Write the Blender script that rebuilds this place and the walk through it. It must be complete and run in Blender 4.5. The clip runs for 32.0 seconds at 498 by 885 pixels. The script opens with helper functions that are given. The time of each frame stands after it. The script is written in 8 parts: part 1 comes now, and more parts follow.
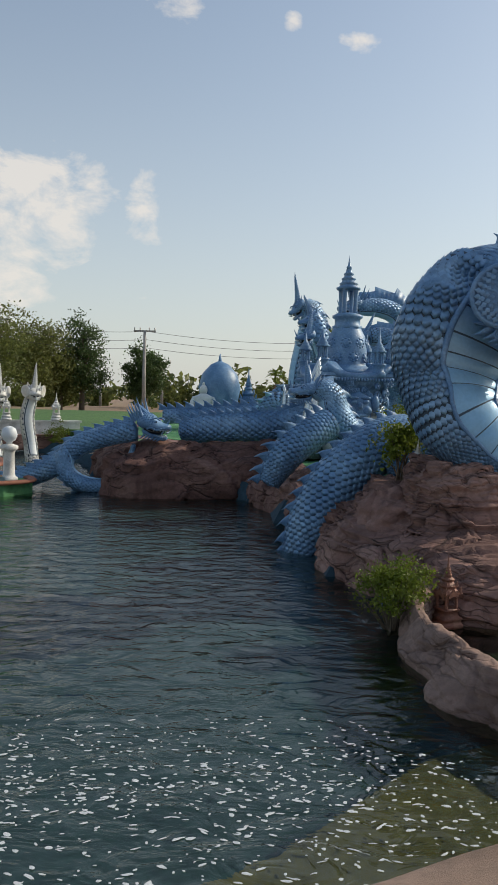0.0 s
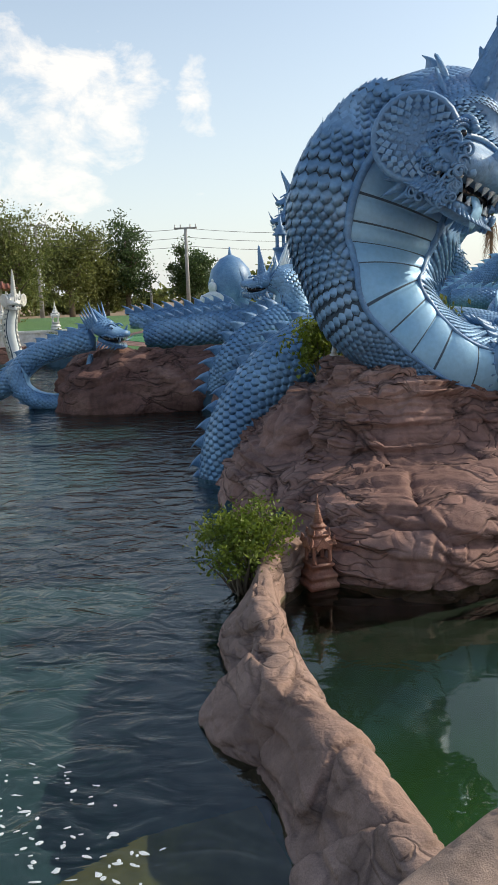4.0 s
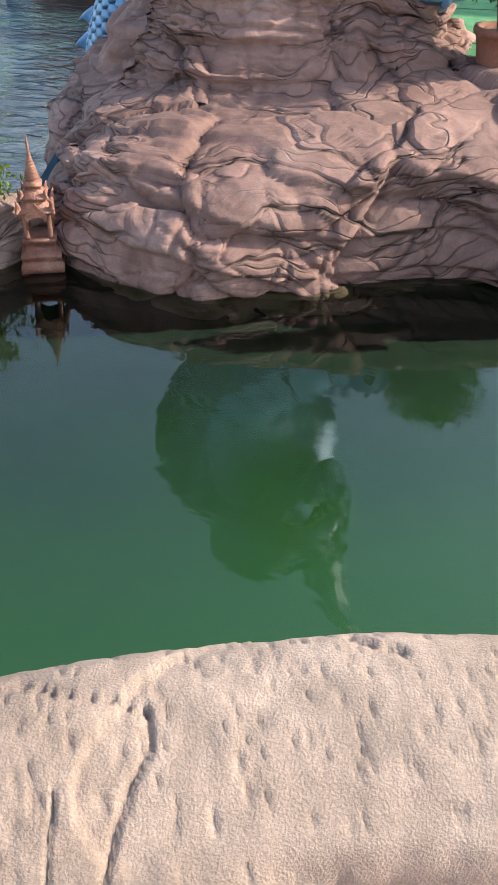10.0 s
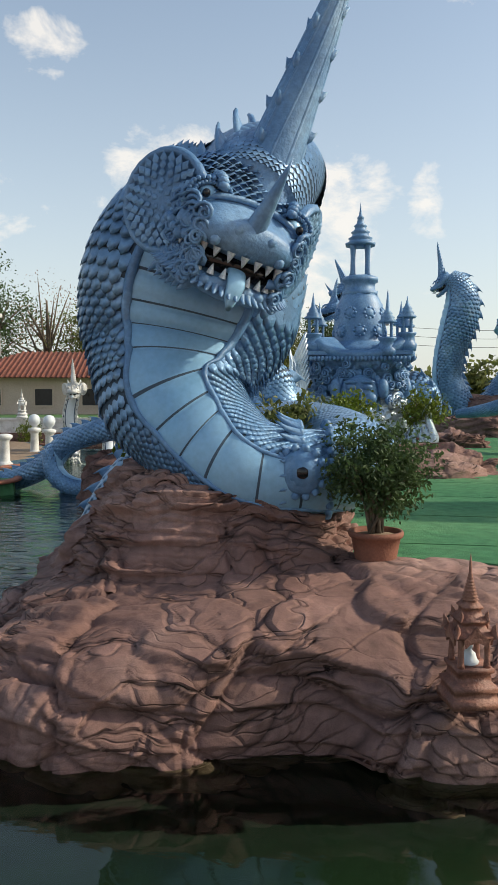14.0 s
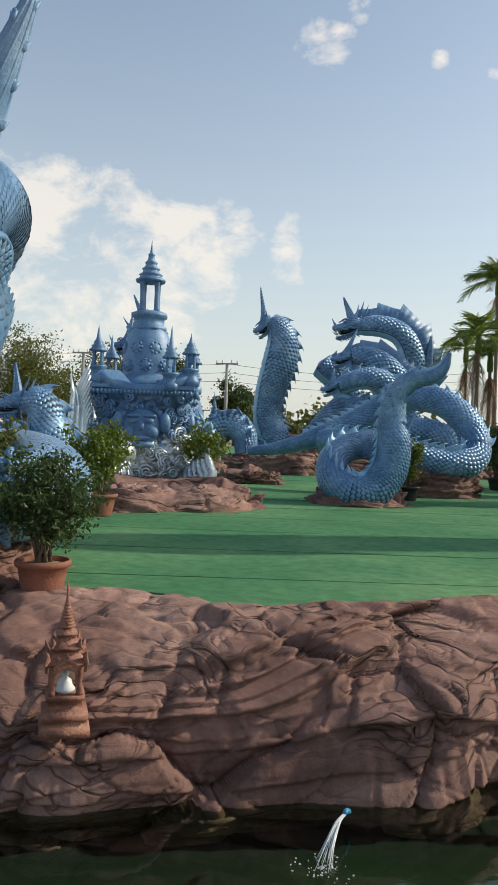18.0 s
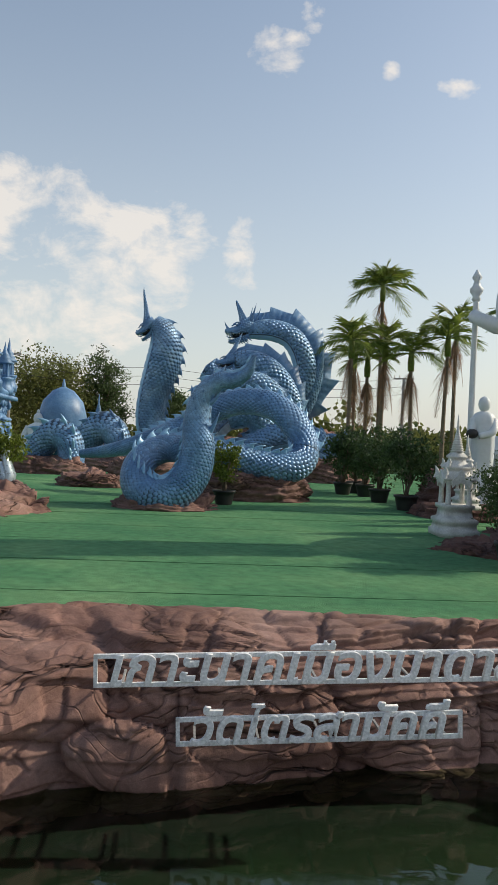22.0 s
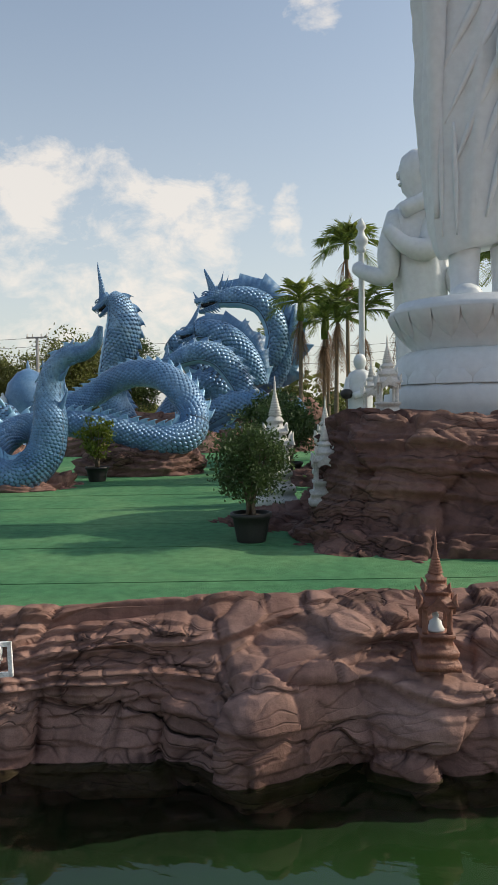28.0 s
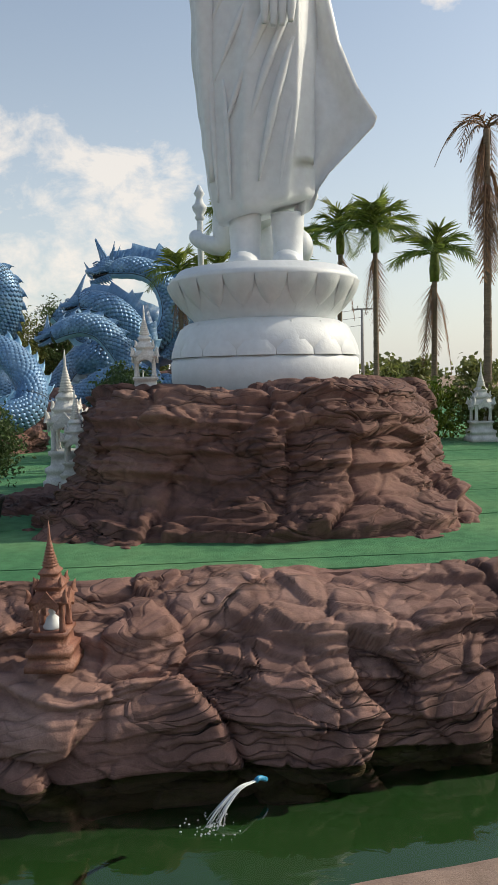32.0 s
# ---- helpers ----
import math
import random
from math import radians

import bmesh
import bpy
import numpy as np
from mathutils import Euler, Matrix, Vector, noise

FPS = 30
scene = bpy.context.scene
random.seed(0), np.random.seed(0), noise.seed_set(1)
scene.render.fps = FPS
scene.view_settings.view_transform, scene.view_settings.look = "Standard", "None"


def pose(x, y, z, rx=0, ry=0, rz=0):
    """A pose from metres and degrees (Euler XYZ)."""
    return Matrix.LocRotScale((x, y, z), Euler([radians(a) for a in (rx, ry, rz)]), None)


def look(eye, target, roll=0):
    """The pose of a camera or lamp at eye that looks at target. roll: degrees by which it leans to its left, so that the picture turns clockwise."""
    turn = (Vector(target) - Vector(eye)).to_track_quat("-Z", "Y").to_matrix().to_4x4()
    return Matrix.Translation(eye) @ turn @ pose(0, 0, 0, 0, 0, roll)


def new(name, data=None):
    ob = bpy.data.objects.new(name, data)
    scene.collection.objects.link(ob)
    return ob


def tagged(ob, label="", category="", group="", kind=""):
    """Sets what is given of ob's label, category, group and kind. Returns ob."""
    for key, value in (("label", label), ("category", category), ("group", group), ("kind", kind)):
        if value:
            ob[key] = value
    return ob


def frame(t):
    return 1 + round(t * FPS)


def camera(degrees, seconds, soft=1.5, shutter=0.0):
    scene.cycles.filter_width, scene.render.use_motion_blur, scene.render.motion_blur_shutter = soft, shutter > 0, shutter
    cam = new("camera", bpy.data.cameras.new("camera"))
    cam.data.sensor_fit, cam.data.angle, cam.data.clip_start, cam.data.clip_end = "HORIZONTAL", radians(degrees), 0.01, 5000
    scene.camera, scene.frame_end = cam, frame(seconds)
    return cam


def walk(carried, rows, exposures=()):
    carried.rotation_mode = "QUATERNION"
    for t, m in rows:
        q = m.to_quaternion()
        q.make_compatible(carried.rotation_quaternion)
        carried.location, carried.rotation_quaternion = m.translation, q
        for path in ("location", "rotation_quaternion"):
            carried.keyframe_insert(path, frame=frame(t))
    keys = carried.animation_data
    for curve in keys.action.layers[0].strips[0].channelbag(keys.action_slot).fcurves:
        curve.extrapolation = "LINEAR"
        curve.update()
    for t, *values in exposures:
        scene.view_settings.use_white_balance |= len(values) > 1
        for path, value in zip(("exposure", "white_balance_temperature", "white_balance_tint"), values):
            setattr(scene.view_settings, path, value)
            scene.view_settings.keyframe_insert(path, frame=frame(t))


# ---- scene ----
cam = camera(36.05, 32.0, 1.0)
PATH = [
    (0, (1.166, 0.675, 1.569), (1.204, 2.672, 1.457), 1.5),
    (0.5, (1.551, 0.661, 1.605), (1.588, 2.658, 1.498), 0.7),
    (1, (1.858, 0.719, 1.630), (1.887, 2.716, 1.522), 0.4),
    (1.5, (2.140, 0.881, 1.645), (2.178, 2.878, 1.532), 0.7),
    (2, (2.392, 1.082, 1.652), (2.292, 3.076, 1.530), 0.2),
    (2.5, (2.594, 1.334, 1.642), (2.419, 3.322, 1.518), -0.5),
    (4.5, (3.105, 2.623, 1.536), (2.969, 4.553, 1.028), -2.3),
    (5, (3.291, 2.876, 1.502), (3.098, 4.759, 0.856), -1.9),
    (5.5, (3.489, 3.117, 1.464), (3.170, 4.913, 0.644), -2.4),
    (6, (3.663, 3.300, 1.429), (3.335, 5.012, 0.450), -2.8),
    (6.5, (3.847, 3.367, 1.408), (3.491, 4.978, 0.276), -3.4),
    (7, (4.018, 3.427, 1.395), (3.669, 4.997, 0.206), -3.7),
    (7.5, (4.161, 3.539, 1.391), (3.934, 5.102, 0.164), -1.3),
    (8, (4.305, 3.636, 1.393), (4.126, 5.202, 0.162), -0.3),
    (8.5, (4.494, 3.718, 1.393), (4.317, 5.285, 0.163), 2.1),
    (9, (4.654, 3.817, 1.386), (4.458, 5.381, 0.155), 4.2),
    (9.5, (4.799, 3.932, 1.373), (4.547, 5.488, 0.142), 4.2),
    (10, (4.939, 3.972, 1.364), (4.570, 5.501, 0.129), 2.1),
    (10.5, (5.083, 3.994, 1.363), (4.600, 5.475, 0.109), 0.1),
    (11, (5.169, 4.050, 1.374), (4.646, 5.488, 0.086), -1.0),
    (11.5, (5.303, 4.045, 1.409), (4.784, 5.575, 0.230), 0.2),
    (12, (5.474, 3.952, 1.437), (4.919, 5.723, 0.691), 1.2),
    (12.5, (5.671, 3.914, 1.448), (5.075, 5.772, 1.004), 1.4),
    (13, (5.818, 3.985, 1.452), (5.213, 5.872, 1.183), 0.7),
    (13.5, (5.926, 4.040, 1.473), (5.290, 5.927, 1.292), 0.5),
    (15.5, (6.180, 3.974, 1.484), (5.401, 5.815, 1.427), -1.2),
    (16, (6.251, 3.990, 1.478), (5.559, 5.866, 1.428), -1.5),
    (16.5, (6.388, 4.061, 1.460), (5.867, 5.992, 1.418), -1.4),
    (17, (6.598, 4.169, 1.459), (6.231, 6.135, 1.428), 1.7),
    (17.5, (6.886, 4.226, 1.456), (6.562, 6.199, 1.436), 2.5),
    (18, (7.171, 4.301, 1.459), (6.843, 6.274, 1.433), 2.1),
    (18.5, (7.472, 4.421, 1.461), (7.160, 6.397, 1.432), 5.0),
    (19, (7.788, 4.484, 1.458), (7.480, 6.460, 1.429), 2.6),
    (19.5, (8.045, 4.560, 1.462), (7.733, 6.535, 1.431), 2.4),
    (20, (8.273, 4.672, 1.474), (7.926, 6.641, 1.441), 1.4),
    (20.5, (8.518, 4.701, 1.482), (8.105, 6.658, 1.459), 1.2),
    (21, (8.771, 4.741, 1.481), (8.371, 6.701, 1.459), 1.4),
    (21.5, (9.067, 4.801, 1.501), (8.831, 6.787, 1.487), 2.4),
    (22, (9.374, 4.786, 1.522), (9.171, 6.776, 1.512), 2.5),
    (22.5, (9.642, 4.855, 1.512), (9.432, 6.844, 1.491), -1.2),
    (23, (9.883, 4.984, 1.517), (9.682, 6.974, 1.497), -1.7),
    (23.5, (10.122, 5.020, 1.506), (9.935, 7.011, 1.483), -1.3),
    (24, (10.386, 5.051, 1.508), (10.212, 7.044, 1.476), -1.1),
    (24.5, (10.637, 5.138, 1.528), (10.504, 7.133, 1.478), 0.3),
    (25, (10.874, 5.170, 1.545), (10.747, 7.165, 1.469), 0.1),
    (25.5, (11.072, 5.198, 1.556), (10.844, 7.182, 1.458), -0.3),
    (27.5, (12.048, 5.600, 1.557), (11.652, 7.558, 1.462), -0.4),
    (28, (12.279, 5.662, 1.564), (11.928, 7.629, 1.474), -0.8),
    (28.5, (12.505, 5.719, 1.568), (12.223, 7.697, 1.471), -1.6),
    (29, (12.660, 5.829, 1.559), (12.542, 7.821, 1.436), -2.2),
    (29.5, (12.812, 5.983, 1.556), (12.770, 7.978, 1.429), -1.6),
    (30, (13.036, 6.045, 1.542), (13.023, 8.041, 1.412), -1.4),
    (30.5, (13.256, 6.102, 1.545), (13.248, 8.097, 1.403), -0.8),
    (31, (13.485, 6.199, 1.547), (13.484, 8.194, 1.398), -0.3),
    (31.5, (13.702, 6.244, 1.549), (13.678, 8.238, 1.391), -0.6),
    (32, (13.915, 6.261, 1.558), (13.709, 8.244, 1.394), -1.3),
]
EXPOSURES = [(0.0, -0.1, 7000, 7), (2.5, 0.0, 7000, 7), (4.5, 0.6, 6800, 6), (6.0, 1.3, 6550, 5), (8.0, 1.5, 6450, 4), (11.2, 1.4, 6500, 3), (12.2, 1.05, 6750, 3), (13.2, 0.35, 6900, 6),
             (16.0, 0.15, 7050, 6), (24.0, 0.0, 7100, 8), (32.0, 0.1, 7150, 8)]
walk(cam, [(t, look(eye, target, roll)) for t, eye, target, roll in PATH], EXPOSURES)

# ---- world, sun ----
SUN_ELEV, SUN_AZ = 33.0, 20.0          # height above the horizon; degrees from +x towards +y
sun_dir = Vector((math.cos(radians(SUN_ELEV)) * math.cos(radians(SUN_AZ)),
                  math.cos(radians(SUN_ELEV)) * math.sin(radians(SUN_AZ)), math.sin(radians(SUN_ELEV))))


def make_world():
    w = bpy.data.worlds.new("sky")
    scene.world = w
    w.use_nodes = True
    nt = w.node_tree
    nt.nodes.clear()
    N, L = nt.nodes.new, nt.links.new
    sky = N("ShaderNodeTexSky")
    sky.sky_type = "NISHITA"
    sky.sun_disc = False
    sky.sun_elevation = radians(SUN_ELEV)
    sky.sun_rotation = radians(90 - SUN_AZ)
    sky.air_density, sky.dust_density, sky.ozone_density = 1.0, 1.6, 1.2
    bg = N("ShaderNodeBackground")
    bg.inputs["Strength"].default_value = SKY_STRENGTH
    tc = N("ShaderNodeTexCoord")
    # haze whitens the sky towards the horizon
    sep = N("ShaderNodeSeparateXYZ")
    L(tc.outputs["Generated"], sep.inputs[0])

    def math_node(op, a, b=None, clamp=False):
        m = N("ShaderNodeMath")
        m.operation, m.use_clamp = op, clamp
        for i, v in enumerate((a, b)):
            if v is None:
                continue
            if isinstance(v, (int, float)):
                m.inputs[i].default_value = v
            else:
                L(v, m.inputs[i])
        return m.outputs[0]

    z = sep.outputs["Z"]
    haze = math_node("POWER", math_node("SUBTRACT", 1.0, math_node("ABSOLUTE", z), True), 2.7, True)
    haze_mix = N("ShaderNodeMix")
    haze_mix.data_type = "RGBA"
    L(math_node("MULTIPLY", haze, 0.8), haze_mix.inputs[0])
    L(sky.outputs[0], haze_mix.inputs[6])
    haze_mix.inputs[7].default_value = (*HAZE, 1)
    # cumulus: billowing noise cut by soft patches where the heaps stand
    stretch = N("ShaderNodeMapping")
    stretch.inputs["Scale"].default_value = (1.0, 1.0, 1.5)
    L(tc.outputs["Generated"], stretch.inputs[0])
    big = N("ShaderNodeTexNoise")
    big.inputs["Scale"].default_value, big.inputs["Detail"].default_value, big.inputs["Roughness"].default_value = 13.0, 10.0, 0.62
    big.inputs["Distortion"].default_value = 0.25
    L(stretch.outputs[0], big.inputs[0])
    total = None
    for yaw, elev, width, height, gain in CLOUDS:
        d = Vector((-math.sin(radians(yaw)) * math.cos(radians(elev)), math.cos(radians(yaw)) * math.cos(radians(elev)), math.sin(radians(elev))))
        right = Vector((math.cos(radians(yaw)), math.sin(radians(yaw)), 0))
        up = right.cross(d)
        terms = []
        for axis, size in ((right, width), (up, height)):
            dot = N("ShaderNodeVectorMath")
            dot.operation = "DOT_PRODUCT"
            L(tc.outputs["Generated"], dot.inputs[0])
            dot.inputs[1].default_value = axis
            q = math_node("DIVIDE", dot.outputs["Value"], math.sin(radians(size)))
            if axis is up:
                q = math_node("MAXIMUM", q, math_node("MULTIPLY", q, -0.45))
            terms.append(math_node("MULTIPLY", q, q))
        face = N("ShaderNodeVectorMath")
        face.operation = "DOT_PRODUCT"
        L(tc.outputs["Generated"], face.inputs[0])
        face.inputs[1].default_value = d
        front = math_node("GREATER_THAN", face.outputs["Value"], 0.0)
        near = math_node("SUBTRACT", 1.0, math_node("ADD", terms[0], terms[1]), True)
        patch = math_node("MULTIPLY", math_node("MULTIPLY", near, gain), front)
        total = patch if total is None else math_node("MAXIMUM", total, patch)
    cut = math_node("ADD", math_node("MULTIPLY", total, 0.55), math_node("MULTIPLY", math_node("SUBTRACT", big.outputs["Fac"], 0.72), 1.5))
    cover = math_node("MULTIPLY", cut, 4.0, True)
    cloud = N("ShaderNodeMix")
    cloud.data_type = "RGBA"
    L(math_node("MULTIPLY", cover, 0.75), cloud.inputs[0])
    L(haze_mix.outputs[2], cloud.inputs[6])
    cloud.inputs[7].default_value = (*CLOUD_COLOUR, 1)
    L(cloud.outputs[2], bg.inputs[0])
    out = N("ShaderNodeOutputWorld")
    L(bg.outputs[0], out.inputs[0])


SKY_STRENGTH = 0.165
HAZE = (4.0, 4.25, 4.55)
CLOUD_COLOUR = (5.4, 5.15, 5.1)
# yaw from +y to the left, height, half width, half height in degrees, density
CLOUDS = [(15, 14.5, 8, 4.0, 1.0), (20, 15.8, 6, 4.0, 1.0), (26, 16.0, 6, 4.0, 1.0), (21, 9, 12, 4, 0.9), (7, 13.5, 2.0, 3.5, 0.85), (5, 27.5, 3.0, 1.3, 0.9), (2.5, 29.5, 1.5, 1.0, 0.85), (-3.5, 26, 1.0, 0.7, 0.8), (-8, 24.5, 3.0, 1.0, 0.75),
          (40, 14, 8, 4, 0.7), (34, 24, 4, 2, 0.85), (-24, 18, 4, 3, 0.8), (75, 16, 14, 7, 1.0), (-70, 15, 14, 7, 1.0), (150, 20, 20, 9, 1.0), (-140, 18, 16, 8, 1.0)]
make_world()
sun_data = bpy.data.lights.new("sun", "SUN")
sun_data.energy, sun_data.angle, sun_data.color = 3.0, radians(0.6), (1.0, 0.93, 0.82)
sun = new("sun", sun_data)
sun.matrix_world = look(sun_dir * 100, (0, 0, 0))

# ---- materials ----
def mat(name, colours, scale=3.0, rough=0.7, metal=0.0, bump=0.0, bump_scale=60.0, fine=0.25, spec=0.5, detail=6.0, stretch=(1, 1, 1), random_tint=0.0, coat=0.0, island=False, space="Object"):
    """A surface of two or three blotched colours with fine grain and bump, all in metres."""
    m = bpy.data.materials.new(name)
    m.use_nodes = True
    nt = m.node_tree
    N, L = nt.nodes.new, nt.links.new
    b = nt.nodes["Principled BSDF"]
    tc = N("ShaderNodeTexCoord")
    mp = N("ShaderNodeMapping")
    mp.inputs["Scale"].default_value = stretch
    if space == "World":
        geo = N("ShaderNodeNewGeometry")
        L(geo.outputs["Position"], mp.inputs[0])
    else:
        L(tc.outputs["Object"], mp.inputs[0])
    n1 = N("ShaderNodeTexNoise")
    n1.inputs["Scale"].default_value, n1.inputs["Detail"].default_value = scale, detail
    n1.inputs["Roughness"].default_value = 0.6
    L(mp.outputs[0], n1.inputs[0])
    ramp = N("ShaderNodeValToRGB")
    L(n1.outputs["Fac"], ramp.inputs[0])
    e = ramp.color_ramp.elements
    while len(e) < len(colours):
        e.new(0.5)
    for i, c in enumerate(colours):
        e[i].position = 0.3 + 0.4 * i / max(1, len(colours) - 1)
        e[i].color = (*c, 1)
    n2 = N("ShaderNodeTexNoise")
    n2.inputs["Scale"].default_value, n2.inputs["Detail"].default_value = scale * 14, 3.0
    L(mp.outputs[0], n2.inputs[0])
    mul = N("ShaderNodeMix")
    mul.data_type, mul.blend_type = "RGBA", "MULTIPLY"
    mul.inputs[0].default_value = 1.0
    L(ramp.outputs[0], mul.inputs[6])
    r2 = N("ShaderNodeMapRange")
    r2.inputs["From Min"].default_value, r2.inputs["From Max"].default_value = 0.3, 0.7
    r2.inputs["To Min"].default_value, r2.inputs["To Max"].default_value = 1 - fine, 1 + fine * 0.6
    L(n2.outputs["Fac"], r2.inputs[0])
    L(r2.outputs[0], mul.inputs[7])
    out = mul.outputs[2]
    if random_tint or island:
        hsv = N("ShaderNodeHueSaturation")
        r3 = N("ShaderNodeMapRange")
        r3.inputs["To Min"].default_value, r3.inputs["To Max"].default_value = 1 - (random_tint or 0.2), 1 + (random_tint or 0.2)
        if island:
            g = N("ShaderNodeNewGeometry")
            L(g.outputs["Random Per Island"], r3.inputs[0])
        else:
            g = N("ShaderNodeObjectInfo")
            L(g.outputs["Random"], r3.inputs[0])
        L(r3.outputs[0], hsv.inputs["Value"])
        L(out, hsv.inputs["Color"])
        out = hsv.outputs[0]
    L(out, b.inputs["Base Color"])
    r4 = N("ShaderNodeMapRange")
    r4.inputs["To Min"].default_value, r4.inputs["To Max"].default_value = max(0.02, rough - 0.12), min(1, rough + 0.12)
    L(n1.outputs["Fac"], r4.inputs[0])
    L(r4.outputs[0], b.inputs["Roughness"])
    b.inputs["Metallic"].default_value = metal
    b.inputs["Specular IOR Level"].default_value = spec
    b.inputs["Coat Weight"].default_value = coat
    if bump:
        n3 = N("ShaderNodeTexNoise")
        n3.inputs["Scale"].default_value, n3.inputs["Detail"].default_value = bump_scale, 8.0
        L(mp.outputs[0], n3.inputs[0])
        bp = N("ShaderNodeBump")
        bp.inputs["Strength"].default_value, bp.inputs["Distance"].default_value = min(1.0, bump), 0.02
        L(n3.outputs["Fac"], bp.inputs["Height"])
        L(bp.outputs[0], b.inputs["Normal"])
    return m


def leaf_mat(name, colours, through_light=0.35):
    m = mat(name, colours, 1.2, 0.5, 0, 0, 10, 0.3, 0.4, island=True, random_tint=0.35)
    nt = m.node_tree
    b = nt.nodes["Principled BSDF"]
    tr = nt.nodes.new("ShaderNodeBsdfTranslucent")
    src = b.inputs["Base Color"].links[0].from_socket
    nt.links.new(src, tr.inputs[0])
    mx = nt.nodes.new("ShaderNodeMixShader")
    mx.inputs[0].default_value = through_light
    nt.links.new(b.outputs[0], mx.inputs[1])
    nt.links.new(tr.outputs[0], mx.inputs[2])
    nt.links.new(mx.outputs[0], nt.nodes["Material Output"].inputs[0])
    return m


def rock_mat(name, dark, mid, light, bump=0.3, grain=28.0, layers=1.0):
    """Coloured carved concrete: washed blotches, pale wear, dark runs and a sandy skin."""
    m = mat(name, (dark, mid, light), 1.1, 0.85, 0, bump, grain, 0.18, 0.3, 9.0, space="World")
    nt = m.node_tree
    N, L = nt.nodes.new, nt.links.new
    b = nt.nodes["Principled BSDF"]
    src = b.inputs["Base Color"].links[0].from_socket
    geo = N("ShaderNodeNewGeometry")
    mp = N("ShaderNodeMapping")
    mp.inputs["Scale"].default_value = (5.0, 5.0, 0.5)
    L(geo.outputs["Position"], mp.inputs[0])
    st = N("ShaderNodeTexNoise")
    st.inputs["Scale"].default_value, st.inputs["Detail"].default_value = 1.3, 5.0
    L(mp.outputs[0], st.inputs[0])
    rr = N("ShaderNodeMapRange")
    rr.inputs["From Min"].default_value, rr.inputs["From Max"].default_value = 0.56, 0.72
    rr.inputs["To Min"].default_value, rr.inputs["To Max"].default_value = 0.0, 0.45
    L(st.outputs["Fac"], rr.inputs[0])
    mx = N("ShaderNodeMix")
    mx.data_type = "RGBA"
    L(rr.outputs[0], mx.inputs[0])
    L(src, mx.inputs[6])
    mx.inputs[7].default_value = (dark[0] * 0.55, dark[1] * 0.6, dark[2] * 0.65, 1)
    # sand grains of lighter and darker stone
    sand = N("ShaderNodeTexNoise")
    sand.inputs["Scale"].default_value, sand.inputs["Detail"].default_value, sand.inputs["Roughness"].default_value = 170.0, 4.0, 0.75
    L(geo.outputs["Position"], sand.inputs[0])
    grit = N("ShaderNodeMapRange")
    grit.inputs["From Min"].default_value, grit.inputs["From Max"].default_value = 0.35, 0.65
    grit.inputs["To Min"].default_value, grit.inputs["To Max"].default_value = 0.80, 1.16
    L(sand.outputs["Fac"], grit.inputs[0])
    speck = N("ShaderNodeMix")
    speck.data_type, speck.blend_type = "RGBA", "MULTIPLY"
    speck.inputs[0].default_value = 1.0
    L(mx.outputs[2], speck.inputs[6])
    L(grit.outputs[0], speck.inputs[7])
    L(speck.outputs[2], b.inputs["Base Color"])
    if layers:
        # carved plates of two sizes, each at its own depth and tone, with dirt caught in the joints
        def op(kind, a, c=None, clamp=False):
            q = N("ShaderNodeMath")
            q.operation, q.use_clamp = kind, clamp
            for i, v in enumerate((a, c)):
                if v is None:
                    continue
                if isinstance(v, (int, float)):
                    q.inputs[i].default_value = v
                else:
                    L(v, q.inputs[i])
            return q.outputs[0]

        # coordinates bent by a slow noise, so that the plates flow
        bend = N("ShaderNodeTexNoise")
        bend.inputs["Scale"].default_value, bend.inputs["Detail"].default_value = 1.2, 3.0
        L(geo.outputs["Position"], bend.inputs[0])
        shift = N("ShaderNodeVectorMath")
        shift.operation = "MULTIPLY_ADD"
        L(bend.outputs["Color"], shift.inputs[0])
        shift.inputs[1].default_value = (0.45, 0.45, 0.75)
        L(geo.outputs["Position"], shift.inputs[2])
        where = N("ShaderNodeTexNoise")
        where.inputs["Scale"].default_value = 1.3
        L(geo.outputs["Position"], where.inputs[0])
        old = [n for n in nt.nodes if n.bl_idname == "ShaderNodeBump"][0]
        paint, last = speck.outputs[2], old
        for size, low, deep, share in (((1.05, 1.05, 4.4), 0.38, 0.055, 0.75), ((2.5, 2.5, 13.0), 0.42, 0.024, 0.55)):
            mask = op("MULTIPLY", op("SUBTRACT", where.outputs["Fac"], low), 6.0, True)
            mp2 = N("ShaderNodeMapping")
            mp2.inputs["Scale"].default_value = size
            L(shift.outputs[0], mp2.inputs[0])
            plate = N("ShaderNodeTexVoronoi")
            plate.feature, plate.inputs["Scale"].default_value = "F1", 1.0
            L(mp2.outputs[0], plate.inputs["Vector"])
            edge = N("ShaderNodeTexVoronoi")
            edge.feature, edge.inputs["Scale"].default_value = "DISTANCE_TO_EDGE", 1.0
            L(mp2.outputs[0], edge.inputs["Vector"])
            tone = N("ShaderNodeSeparateColor")
            L(plate.outputs["Color"], tone.inputs[0])
            lip = op("MINIMUM", op("DIVIDE", edge.outputs["Distance"], 0.07), 1.0)
            height = op("ADD", op("MULTIPLY", tone.outputs[0], 0.7), op("MULTIPLY", lip, 0.55))
            step = N("ShaderNodeBump")
            step.inputs["Distance"].default_value = deep
            L(op("MULTIPLY", mask, 0.8 * layers), step.inputs["Strength"])
            L(height, step.inputs["Height"])
            L(step.outputs[0], last.inputs["Normal"])
            last = step
